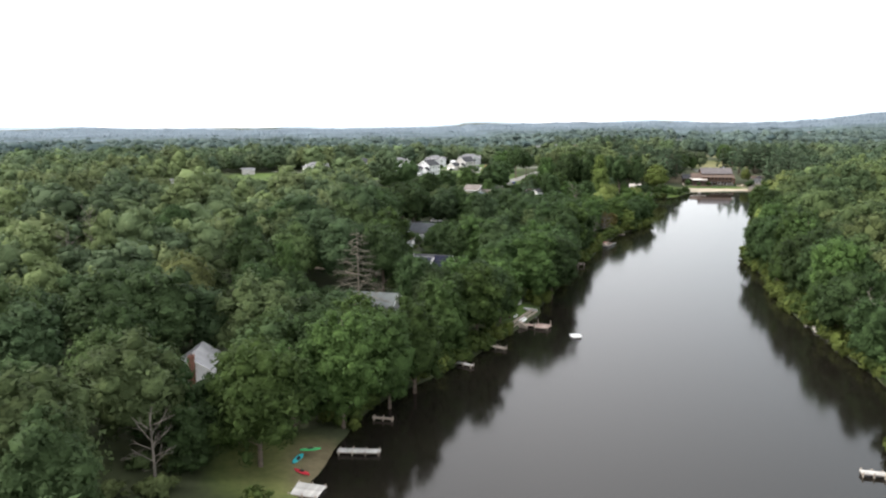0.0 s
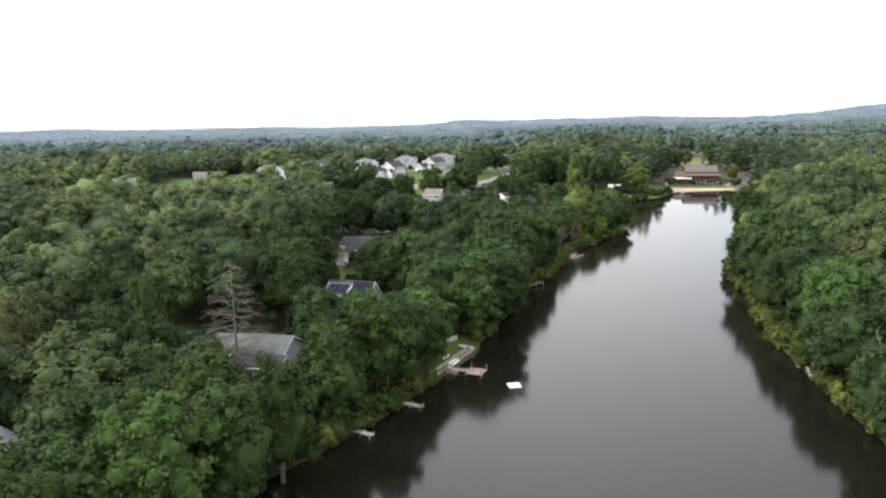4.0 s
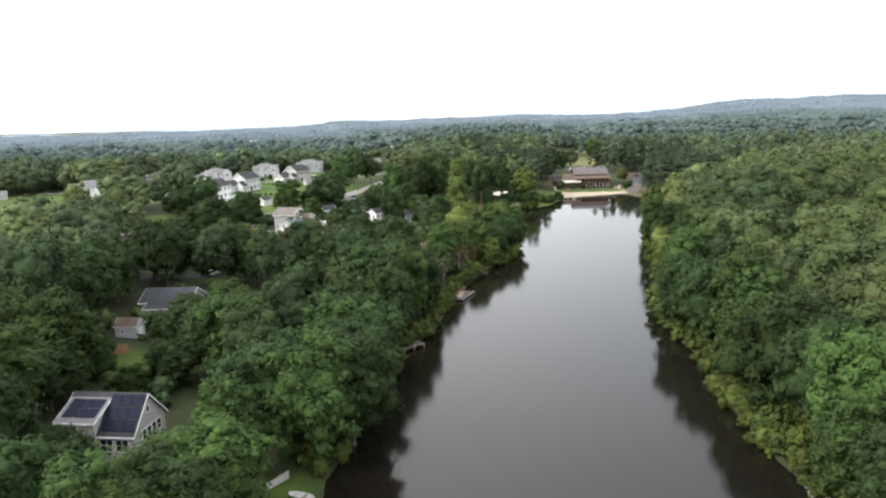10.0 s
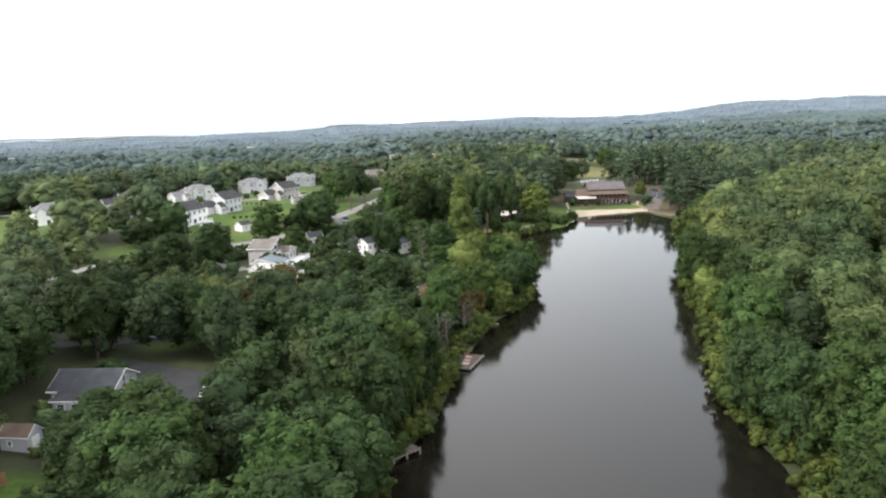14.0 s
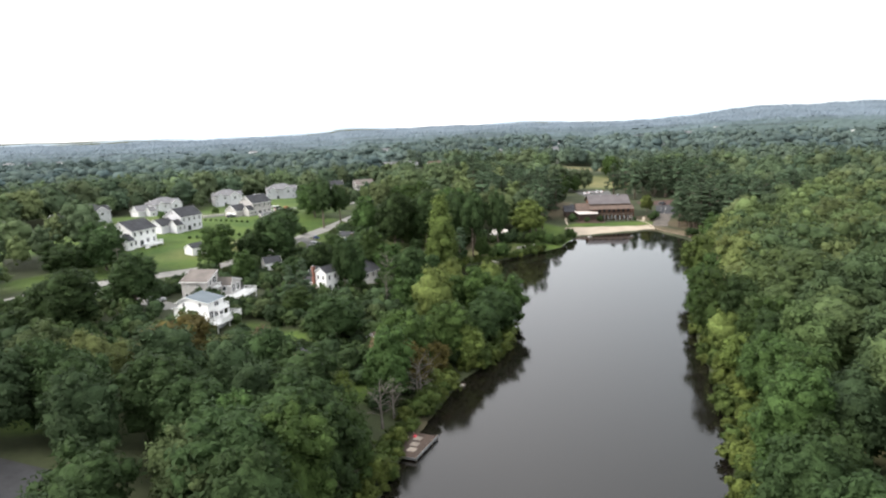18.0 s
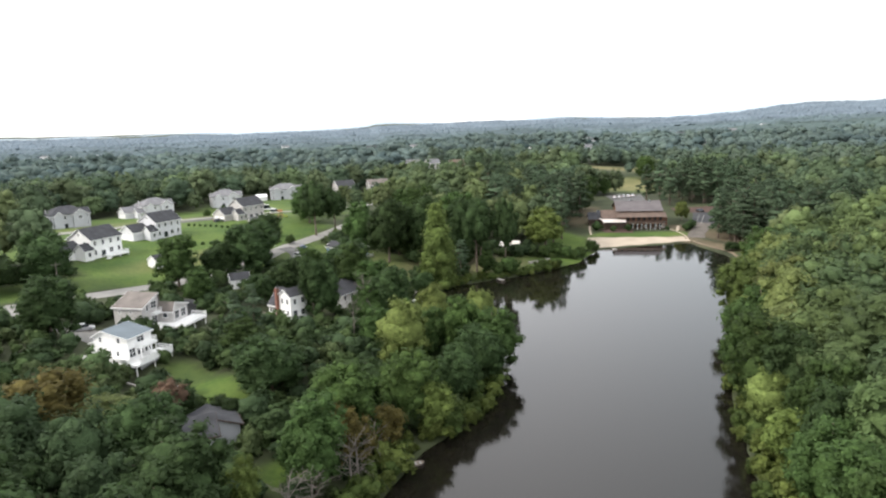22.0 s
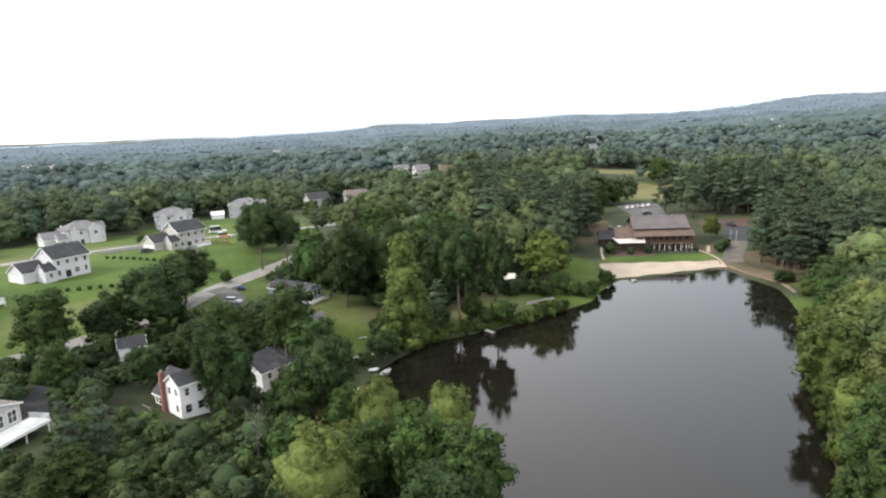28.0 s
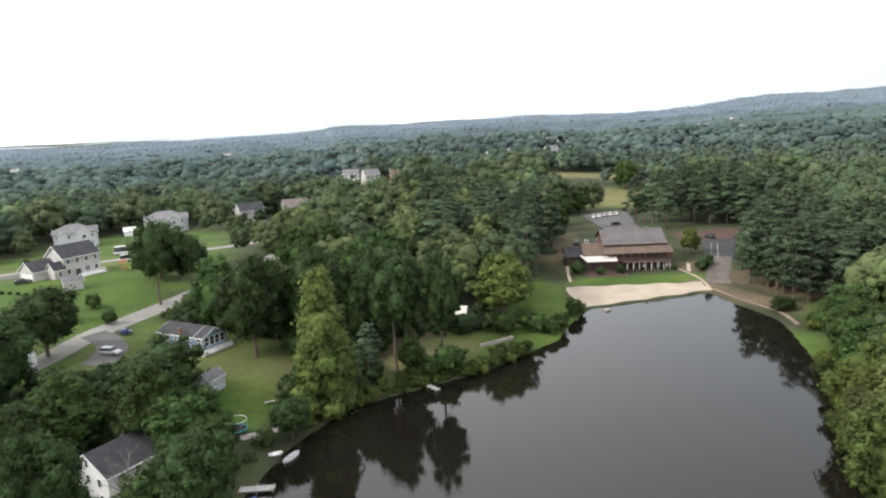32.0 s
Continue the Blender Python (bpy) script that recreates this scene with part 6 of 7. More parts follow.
MIDDLE_TREES_B = [  # kind, place, height, radius
    ("mid", 69.0, 321.0, 9.0, 5.0), ("yellow", 80.3, 310.1, 10.0, 3.8), ("bare", 66.0, 290.0, 9.0, 4.0), ("mid", 50.0, 323.9, 10.0, 6.1),
    ("dark", -8.5, 329.7, 16.0, 8.2), ("olive", 29.4, 300.1, 10.0, 7.2), ("dark", -4.0, 230.0, 8.0, 3.6), ("mid", 30.3, 265.7, 16.0, 7.2),
    ("lime", 76.0, 334.0, 17.5, 6.0), ("light", 76.5, 312.5, 14.0, 6.0), ("dark", 86.0, 322.0, 12.0, 5.0), ("fresh", 65.0, 303.0, 15.5, 6.2), ("dark", 51.3, 320.0, 13.0, 6.8), ("dark", 44.5, 311.0, 5.0, 3.0), ("dark", 37.0, 312.0, 6.0, 3.4), ("dark", 32.0, 319.0, 5.0, 3.0), ("dark", 34.5, 322.5, 3.5, 2.6), ("pine", 40.0, 350.0, 12.0, 2.6), ("pine", 43.5, 353.0, 13.0, 2.8), ("dark", 1.0, 350.0, 16.0, 7.5), ("mid", 24.0, 385.0, 11.0, 5.0), ("mid", 96.0, 339.5, 15.0, 6.4), ("dark", 91.5, 331.0, 13.0, 5.6), ("lime", 94.5, 351.0, 17.0, 4.8), ("fresh", 89.5, 343.5, 15.5, 5.4),
]
UPPER_TREES_A = [  # kind, place, height, radius
    ("bare", 68.0, 375.6, 14.0, 4.0), ("dark", 32.0, 421.0, 18.0, 9.2), ("dark", 33.0, 447.3, 16.0, 8.2), ("mid", 52.7, 402.8, 15.0, 6.8),
    ("airy", 110.5, 447.0, 23.0, 6.0), ("bare", 65.9, 353.3, 12.0, 2.7), ("yellow", 138.0, 460.5, 17.5, 8.0), ("airy", 117.0, 433.5, 26.0, 4.6),
    ("dark", 62.9, 418.6, 14.0, 8.2), ("mid", 47.8, 399.3, 11.0, 8.1), ("airy", 55.0, 376.0, 17.0, 3.6), ("mid", 68.9, 377.0, 11.5, 5.2), ("mid", 14.0, 405.0, 15.0, 7.0),
    ("mid", 41.8, 343.0, 8.0, 6.1), ("mid", 82.5, 345.0, 13.0, 4.8), ("lime", 84.5, 354.5, 17.0, 4.8), ("mid", 71.0, 353.0, 11.0, 4.6),
    ("narrow", 92.0, 420.0, 27.0, 6.3), ("dark", 77.0, 443.0, 24.0, 8.0), ("dark", 90.0, 446.0, 25.0, 8.0),
]
UPPER_TREES_B = [  # kind, place, height, radius
    ("mid", 67.0, 462.0, 19.0, 7.0), ("dark", -20.0, 400.0, 16.0, 8.0), ("dark", -30.0, 392.0, 11.0, 7.0), ("mid", 70.0, 398.0, 14.0, 6.5),
    ("mid", 74.0, 392.0, 12.0, 5.5), ("pine", 146.0, 478.0, 26.0, 4.6), ("pine", 152.0, 487.0, 27.0, 4.8), ("mid", 81.0, 452.0, 20.0, 7.0), ("mid", 78.0, 372.0, 9.0, 4.0),
    ("dark", 86.0, 408.0, 8.0, 4.0), ("pine", 101.0, 429.5, 13.0, 3.4), ("mid", 110.0, 432.0, 9.0, 3.4), ("airy", 107.0, 434.0, 25.0, 5.2),
    ("dark", 102.0, 445.0, 24.0, 6.5), ("dark", 57.0, 378.0, 17.0, 5.4), ("mid", 73.0, 385.0, 12.0, 5.0), ("mid", 39.0, 361.0, 6.0, 3.4),
    ("dark", 40.0, 388.0, 9.0, 5.0), ("dark", 24.0, 413.0, 13.0, 5.5), ("dark", 47.0, 393.0, 13.0, 6.0), ("mid", 65.0, 402.0, 18.0, 7.0), ("mid", 71.5, 402.0, 13.0, 5.5), ("dark", 71.0, 388.0, 11.0, 4.5), ("dark", 31.0, 428.0, 16.0, 7.0),
]
HEAD_TREES_A = [  # kind, place, height, radius
    ("mid", 44.9, 504.3, 16.0, 8.0), ("dark", 98.8, 480.0, 17.0, 8.2), ("mid", 86.4, 498.7, 17.0, 8.2),
    ("mid", 110.4, 489.4, 18.0, 8.2), ("yellow", 178.4, 383.7, 12.0, 6.4), ("mid", 42.3, 520.5, 15.0, 8.2),
    ("mid", 101.0, 464.0, 21.0, 7.5), ("mid", 92.0, 485.0, 20.0, 7.5), ("light", 196.0, 405.0, 15.0, 7.0), ("mid", 203.0, 418.0, 15.0, 7.5),
    # East-bank yellow and lime trees: own yellow-green plus sunlight put into leaf colour.
    ("mid", 190.0, 398.0, 13.0, 6.0), ("yellow", 183.0, 390.0, 11.0, 5.0), ("olive", 176.0, 379.0, 11.0, 5.0), ("light", 266.0, 681.0, 17.0, 7.0), ("bare", 87.8, 142.1, 12.0, 4.6), ("lime", 162.0, 352.0, 11.0, 5.0), ("lime", 169.0, 366.0, 11.0, 5.0), ("yellow", 156.5, 340.0, 9.0, 4.4), ("yellow", 131.0, 287.0, 10.0, 4.0), ("lime", 136.0, 301.0, 12.0, 4.8), ("yellow", 130.5, 291.0, 5.0, 2.6), ("yellow", 120.5, 266.0, 4.5, 2.4), ("yellow", 111.0, 250.0, 5.0, 2.6), ("yellow", 91.0, 185.0, 4.5, 2.4), ("yellow", 140.0, 315.0, 5.0, 2.8), ("pine", 217.5, 478.0, 22.0, 5.5),
    ("pine", 220.5, 469.5, 21.0, 5.0), ("pine", 224.9, 485.0, 23.0, 5.5), ("pine", 226.0, 494.0, 20.0, 4.6), ("pine", 230.5, 499.0, 22.0, 5.0), ("dark", 209.0, 450.0, 4.0, 3.5),
    ("pine", 224.0, 573.0, 21.0, 5.0), ("pine", 230.0, 569.0, 22.0, 5.2), ("pine", 237.0, 571.0, 21.0, 4.8), ("pine", 244.0, 571.0, 22.0, 5.0), ("pine", 252.0, 560.0, 21.0, 5.0), ("pine", 230.0, 556.0, 20.0, 4.8),
    ("mid", 181.0, 552.0, 15.0, 6.5), ("dark", 172.0, 540.0, 16.0, 6.5), ("mid", 193.0, 583.0, 16.0, 7.0), ("dark", 203.0, 612.0, 16.0, 7.0), ("dark", 169.0, 552.0, 17.0, 7.0), ("mid", 185.0, 568.0, 15.0, 6.0),
    ("mid", 213.0, 612.0, 12.0, 5.0),
]
PLACED = NEAR_TREES_A + NEAR_TREES_B + NEAR_TREES_C + MIDDLE_TREES_A + MIDDLE_TREES_B + UPPER_TREES_A + UPPER_TREES_B + HEAD_TREES_A
SPECIES = {"light": ("oak2", "oak7"), "mid": ("oak0", "oak3", "oak6"), "dark": ("oak1", "oak4"), "olive": ("oak5",), "rustolive": ("amber",), "bright": ("oak9", "oak7"), "fresh": ("oak2", "oak7"), "willow": ("oak5", "oakY"), "yellowish": ("oak9",), "lime": ("oakY",), "yellow": ("yellow",), "rust": ("rust",), "narrow": ("narrow",), "airy": ("airy",), "pine": ("pine0", "pine1", "pine2"), "bare": ("bare",), "deadspruce": ("deadspruce",)}
NATURAL = {"yellow": (13, 4.2), "rust": (13, 3.8), "narrow": (20, 4.6), "airy": (20, 6.2), "pine": (21, 4.3), "bare": (14, 4.0), "deadspruce": (21, 3.6)}
VIEW_GLADES = [(-10, 172, 9), (-22, 150, 8), (-16, 146, 9), (-8, 134, 8), (-4, 179, 9), (2, 172, 6), (-8, 228, 9), (-14, 246, 8), (0, 243, 9), (0, 282, 5), (-38, 104, 8), (-27, 84, 15), (-6, 214, 8), (-5, 205, 7), (-3.5, 198, 5), (-11, 226, 7), (-20, 240, 8), (-12, 236, 9), (20, 172, 9), (62, 606, 14), (66, 588, 11), (76, 655, 15), (74, 636, 11), (70, 565, 9), (255, 655, 30), (70, 368, 5), (62, 286, 5), (133, 249, 8), (-18.5, 149, 6), (236, 628, 18), (240, 700, 20), (234, 665, 20), (262, 722, 20), (246, 724, 16), (-128, 358, 13), (47, 293, 11), (52, 300, 8)]


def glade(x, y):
    """Gardens, clearings and gaps opened for the camera's view of houses, where only the placed trees and low scrub
    grow.
    """
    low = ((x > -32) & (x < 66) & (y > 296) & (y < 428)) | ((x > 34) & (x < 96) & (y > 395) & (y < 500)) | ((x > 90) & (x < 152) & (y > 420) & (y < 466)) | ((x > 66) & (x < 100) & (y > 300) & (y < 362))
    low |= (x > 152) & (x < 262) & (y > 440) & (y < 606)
    for cx, cy, r in VIEW_GLADES:
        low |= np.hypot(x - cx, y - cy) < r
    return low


def apart_from_placed(x, y, gap):
    free = np.ones(np.shape(x), bool)
    for _, px, py, _, pr in PLACED:
        free &= np.hypot(x - px, y - py) > gap + pr * 0.45
    return free


def placed_trees():
    rng = np.random.default_rng(3)
    for kind, x, y, h, r in PLACED:
        # Inland west trees step to darker kinds: shade put into leaf colour.
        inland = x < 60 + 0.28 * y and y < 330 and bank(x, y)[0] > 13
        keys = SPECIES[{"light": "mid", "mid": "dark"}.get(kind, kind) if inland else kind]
        nh, nr = NATURAL.get(kind, (18.5, 6.7))
        s = h / nh
        plant(keys[rng.integers(0, len(keys))], x, y, s, rng.uniform(0, 360), "", max(0.6, r / nr / s))


placed_trees()


def pine_groves():
    """Pines beside and behind the lodge."""
    x, y, rng = scatter(7.8, 120, 290, 440, 610, 21)
    east = (x > 211 + 0.32 * (y - 452)) & (x < 268) & (y > 446) & (y < 526) & ~((x < 246) & (y > 500))
    back = (x > 246) & (x < 285) & (y > 546) & (y < 600)
    west = (x > 126) & (x < 180 - 0.12 * (y - 490)) & (y > 496 - (x - 126) * 0.1) & (y < 590) & ~((x > 163) & (y < 530))
    keep = (east | (back & (rng.random(len(x)) < 0.6)) | west) & ~((zone(LAWNS, x, y) > 0.5) & (y < 540))
    for px, py in zip(x[keep], y[keep]):
        s = rng.uniform(0.85, 1.15)
        plant("pine%d" % rng.integers(0, 3), px, py, s, rng.uniform(0, 360), "pines round the lodge", rng.uniform(1.1, 1.5))
    for key, px, py, s in (("bush", 158, 464.5, 1.2), ("bush2", 160.5, 466.5, 0.8), ("bush", 150.5, 454, 1.1), ("bush", 147, 450.5, 1.0), ("bush", 144, 452, 1.2), ("bush", 117.5, 431.5, 1.5), ("bush2", 120.5, 434.0, 1.3), ("bush", 114.0, 430.0, 1.2), ("bush", 135.5, 452.0, 1.3), ("bush", 141.5, 455.0, 1.4), ("bush3", 173.1, 504.4, 1.5), ("bush3", 180, 501.5, 0.9), ("bush3", 186.5, 501, 1.1), ("oakY", 218.3, 515.1, 0.56), ("bush3", 212.2, 496.5, 1.2), ("bush3", 216.6, 501.4, 1.3), ("bush3", 214, 499, 1.0), ("bush3", 204.5, 499.5, 0.6)):
        plant(key, px, py, s, px * 40 % 360, "shrubs round the beach")
    for k in range(9):
        plant("bush3", -4 + 2.6 * k, 455 + 1.2 * k, 0.42, k * 70, "young shrubs on the lawn")
        plant("bush3", -4.4 + 2.4 * k, 497.6 - 0.8 * k, 0.36, k * 50, "young shrubs on the lawn")
    for px, py, s in ((-50, 476, 0.9), (-6, 541, 0.8), (-28, 520, 1.0), (10, 545, 0.7), (30, 470, 1.2), (33, 480, 1.0), (40, 468, 0.9), (-2, 560, 0.9)):
        plant("bush", px, py, s, px * 30 % 360, "bushes on the estate lawns")


def open_ground(x, y, margin=0.0):
    """Where no wood grows: water, lawns, roads, buildings and lanes cut for the camera's view."""
    bare = (bank(x, y) < 1.0) | (zone(LAWNS, x, y) > 0.35) | (zone(DRYS, x, y) > 0.35) | (zone(EARTHS, x, y) > 0.5)
    for cx, cy, r in CLEAR:
        bare |= np.hypot(x - cx, y - cy) < r + margin
    for line, width in WAYS:
        for a, b in zip(line[:-1], line[1:]):
            k = np.clip(((x - a[0]) * (b[0] - a[0]) + (y - a[1]) * (b[1] - a[1])) / np.sum((b - a) ** 2), 0, 1)
            bare |= np.hypot(x - a[0] - k * (b[0] - a[0]), y - a[1] - k * (b[1] - a[1])) < width * 0.5 + (4 if width == 6.0 and line[0][0] < -70 else 1.5)
    return bare


LOW_WOOD = [(-82, 362, 62, 46, 0.74), (-118, 335, 46, 40, 0.62), (66, 590, 26, 62, 0.62)]  # x, y, half sizes, tree size


def kept_low(x, y, scale):
    """Lower wood before the fields and far roofs, kept short for the camera's view."""
    for cx, cy, a, b, most in LOW_WOOD:
        scale = np.where(((x - cx) / a) ** 2 + ((y - cy) / b) ** 2 < 1, np.minimum(scale, most * (0.85 + 0.3 * np.sin(x * 1.7 + y))), scale)
    return scale


def in_view(x, y):
    """The stretch of land that the flight looks over."""
    left = x > -0.70 * y - 30
    right = np.where(y > 288, x < 150 + 1.05 * (y - 288) + 60, True) & (x < 60 + 1.08 * (y - 40) + 30)
    return left & right & (y > 55)


def scatter(step, x0, x1, y0, y1, seed):
    rng = np.random.default_rng(seed)
    X, Y = np.meshgrid(np.arange(x0, x1, step), np.arange(y0, y1, step))
    X = X + (np.arange(X.shape[0]) % 2)[:, None] * step * 0.5
    x = X.ravel() + rng.uniform(-0.36, 0.36, X.size) * step
    y = Y.ravel() + rng.uniform(-0.36, 0.36, X.size) * step
    return x, y, rng


def wood(name, kinds, x, y, scale, rng, label, mats=None, jitter=0.15):
    """Many trees joined into one mesh; kinds: rows of (V, F, I)."""
    VV, FF, II, at = [], [], [], 0
    pick = rng.integers(0, len(kinds), len(x))
    z = ground(x, y) - 0.1
    for k, (V, F, I) in enumerate(kinds):
        sel = np.where(pick == k)[0]
        a = rng.uniform(0, 6.283, len(sel))
        s = scale[sel] * rng.uniform(1 - jitter, 1 + jitter, len(sel))
        w = s * rng.uniform(0.85, 1.32, len(sel))
        c, sn = np.cos(a), np.sin(a)
        P = np.empty((len(sel), len(V), 3), np.float32)
        P[..., 0] = (V[None, :, 0] * c[:, None] - V[None, :, 1] * sn[:, None]) * w[:, None] + x[sel][:, None]
        P[..., 1] = (V[None, :, 0] * sn[:, None] + V[None, :, 1] * c[:, None]) * w[:, None] + y[sel][:, None]
        P[..., 2] = V[None, :, 2] * s[:, None] + z[sel][:, None]
        VV.append(P.reshape(-1, 3))
        FF.append((F[None] + (np.arange(len(sel)) * len(V))[:, None, None]).reshape(-1, 3) + at)
        II.append(np.tile(I, len(sel)))
        at += len(sel) * len(V)
    I = np.concatenate(II)
    me = mesh_of(name, np.concatenate(VV), np.concatenate(FF), mats or WOOD_MATS, I, smooth=I % 2 == 0)
    return tagged(new(name, me), label, "forest", kind="stuff")


def wood_mats(prefix, tones, scale, mottle, spread=0.16, vary=0.36):
    mats = []
    for k, base in enumerate(tones):
        # Inner mass is slightly darker: shade between sprays put into its colour.
        mats.append(material(prefix + "_mass_%d" % k, [c * 0.95 for c in base], rough=0.75, vary=vary, scale=scale, fine=mottle, bump=0.7, relief_depth=0.5, per_island=spread, spec=0.03))
        mats.append(material(prefix + "_leaf_%d" % k, base, rough=0.6, vary=vary, scale=scale, fine=0.8, bump=0, per_island=spread, through_light=0.3, spec=0.06))
    return mats


# Darker than WOOD_MATS: the west bank's shade is put into leaf colour.
WEST_SHADE_MATS = wood_mats("west_shade_wood", ((0.0491, 0.0764, 0.0319), (0.0399, 0.0627, 0.0293), (0.0644, 0.0960, 0.0369), (0.0620, 0.0837, 0.0356)), 0.05, 2.2)
WOOD_MATS = wood_mats("wood", ((0.070, 0.099, 0.041), (0.054, 0.081, 0.037), (0.084, 0.115, 0.045), (0.084, 0.105, 0.043)), 0.05, 2.2, 0.2)
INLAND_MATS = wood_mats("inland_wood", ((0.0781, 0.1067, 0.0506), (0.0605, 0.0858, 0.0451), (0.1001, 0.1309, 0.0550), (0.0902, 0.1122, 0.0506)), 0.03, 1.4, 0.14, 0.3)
# Distance haze is put into these base colours: bluer and paler outwards.
EDGE_HAZE_MATS = wood_mats("edge_haze_wood", ((0.065, 0.093, 0.051), (0.052, 0.078, 0.047), (0.081, 0.114, 0.055), (0.075, 0.098, 0.051)), 0.02, 1.0, 0.12, 0.3)
FAR_HAZE_MATS = wood_mats("far_haze_wood", ((0.075, 0.106, 0.077), (0.064, 0.091, 0.071), (0.090, 0.124, 0.083), (0.081, 0.108, 0.077)), 0.012, 0.5, 0.06, 0.18)
BEYOND_HAZE_MATS = wood_mats("beyond_haze_wood", ((0.081, 0.111, 0.102), (0.069, 0.099, 0.097), (0.093, 0.125, 0.109), (0.085, 0.114, 0.102)), 0.008, 0.2, 0.06, 0.18)


def lod(seed, tone, R, H, low, n, cards, size, ball, shape="round", flat=1.05):
    V, F, I = crown_arrays(seed, shape, R, H, low, n, cards, size, ball, flat)
    return V, F, np.where(I == 1, 2 * tone - 1, 2 * tone - 2)


def blob(seed, tone, R, H, ball, n=3, cards=0, size=1.2):
    rng = np.random.default_rng(seed)
    C = np.array([[rng.uniform(-0.75, 0.75) * R, rng.uniform(-0.75, 0.75) * R, H * rng.uniform(0.5, 0.85)] for _ in range(n)])
    r = np.array([R * rng.uniform(0.3, 0.6) for _ in range(n)])
    V, F = lumps(np.concatenate([C, [[0, 0, H * 0.4]]]), np.append(r, R * (0.6 if n > 4 else 0.85)), rng, ball, 0.4, 0.8)
    I = np.full(len(F), 2 * tone - 2)
    if cards:
        LV, LF = leaf_cards(C, r, rng, cards, size, 0.5, 0.8, np.array([0, 0, 0.0]))
        V, F, I = np.concatenate([V, LV]), np.concatenate([F, LF + len(V)]), np.append(I, np.full(len(LF), 2 * tone - 1))
    return V, F, I


def forests():
    near = [lod(100 + k, (1, 2, 3, 1, 2, 4, 3, 4)[k], 6.4, 18.5, 2.0, 54, 2500, 0.44, ICO0) for k in range(8)]
    leafy = [lod(130 + k, (1, 2, 3, 4, 2, 1)[k], 6.2, 18.5, 3.0, 50, 2800, 0.42, ICO1) for k in range(6)]
    mid = [lod(140 + k, 1 + (k % 4), 6.0, 17.5, 3.0, 26, 520, 0.60, ICO0) for k in range(8)]
    edge = [lod(150 + k, 1 + (k % 4), 6.2, 16, 1.0, 18, 300, 0.75, ICO0) for k in range(8)]
    far = [lod(160 + k, 1 + (k % 4), 6.0, 15, 0.5, 9, 110, 1.0, ICO0) for k in range(8)]
    beyond = [blob(170 + k, 1 + (k % 4), 6.4, 15, ICO0, 3, 26, 1.6) for k in range(8)]
    # the wood behind the shore trees
    x, y, rng = scatter(10.4, -330, 420, 55, 720, 5)
    d = bank(x, y)
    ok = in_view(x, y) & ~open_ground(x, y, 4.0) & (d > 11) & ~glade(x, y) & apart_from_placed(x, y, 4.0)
    dist = np.where(y < 288, np.hypot(x - (y - 60) * 0.33 - 20, 0), np.hypot(x - 96, y - 288))
    side = x > 60 + 0.28 * y
    a = ok & (dist < np.where(side, 145, 114))
    for name, pick, low, high, mats in (("forest_behind_shore", a & side, 0.85, 1.3, WOOD_MATS), ("forest_behind_houses", a & ~side, 0.75, 1.05, WEST_SHADE_MATS)):
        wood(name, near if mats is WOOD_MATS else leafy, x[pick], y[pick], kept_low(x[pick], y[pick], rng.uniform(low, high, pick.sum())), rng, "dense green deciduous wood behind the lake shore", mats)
    b = ok & ~a & (dist < 300)
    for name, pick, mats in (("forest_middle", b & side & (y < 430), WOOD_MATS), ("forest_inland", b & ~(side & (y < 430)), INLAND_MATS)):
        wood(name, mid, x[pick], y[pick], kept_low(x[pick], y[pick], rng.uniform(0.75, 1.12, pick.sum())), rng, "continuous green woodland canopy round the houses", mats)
    x, y, rng = scatter(10.0, -560, 700, 55, 940, 6)
    dist = np.where(y < 288, np.hypot(x - (y - 60) * 0.33 - 20, 0), np.hypot(x - 96, y - 288))
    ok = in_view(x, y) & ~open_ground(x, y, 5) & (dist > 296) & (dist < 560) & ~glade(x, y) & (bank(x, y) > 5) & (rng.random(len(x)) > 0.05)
    for name, kinds, pick in (("forest_edge", edge, ok & (dist < 440)), ("forest_far", far, ok & (dist >= 440))):
        wood(name, kinds, x[pick], y[pick], kept_low(x[pick], y[pick], rng.uniform(0.7, 1.2, pick.sum())), rng, "distant woodland stretching over the valley", EDGE_HAZE_MATS if name == "forest_edge" else FAR_HAZE_MATS, 0.2)
    x, y, rng = scatter(12.5, -800, 1150, 55, 1260, 9)
    dist = np.where(y < 288, np.hypot(x - (y - 60) * 0.33 - 20, 0), np.hypot(x - 96, y - 288))
    ok = in_view(x, y) & ~open_ground(x, y, 5) & (dist > 556) & (np.hypot(x - 80, y - 240) < 1040) & (rng.random(len(x)) > 0.08)
    wood("forest_beyond", beyond, x[ok], y[ok], rng.uniform(0.6, 1.3, ok.sum()), rng, "far woodland canopy, its bluish haze painted into the leaf colour", BEYOND_HAZE_MATS, 0.25)
    # the banks beside and behind the start, and the wood east of the lake
    x, y, rng = scatter(11.5, -260, 330, -120, 300, 15)
    left = x > -0.70 * y - 30
    right = x < 60 + 1.08 * (y - 40) + 30
    ok = (~left | ~right | (y < 56)) & (bank(x, y) > 3) & (np.hypot(x - 40, y - 90) < 250) & ~open_ground(x, y, 2)
    for name, pick, mats in (("forest_south", ok & (x < 20), WEST_SHADE_MATS), ("forest_east", ok & (x >= 20), WOOD_MATS)):
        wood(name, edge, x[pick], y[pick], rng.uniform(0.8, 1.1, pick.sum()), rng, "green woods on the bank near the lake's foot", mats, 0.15)


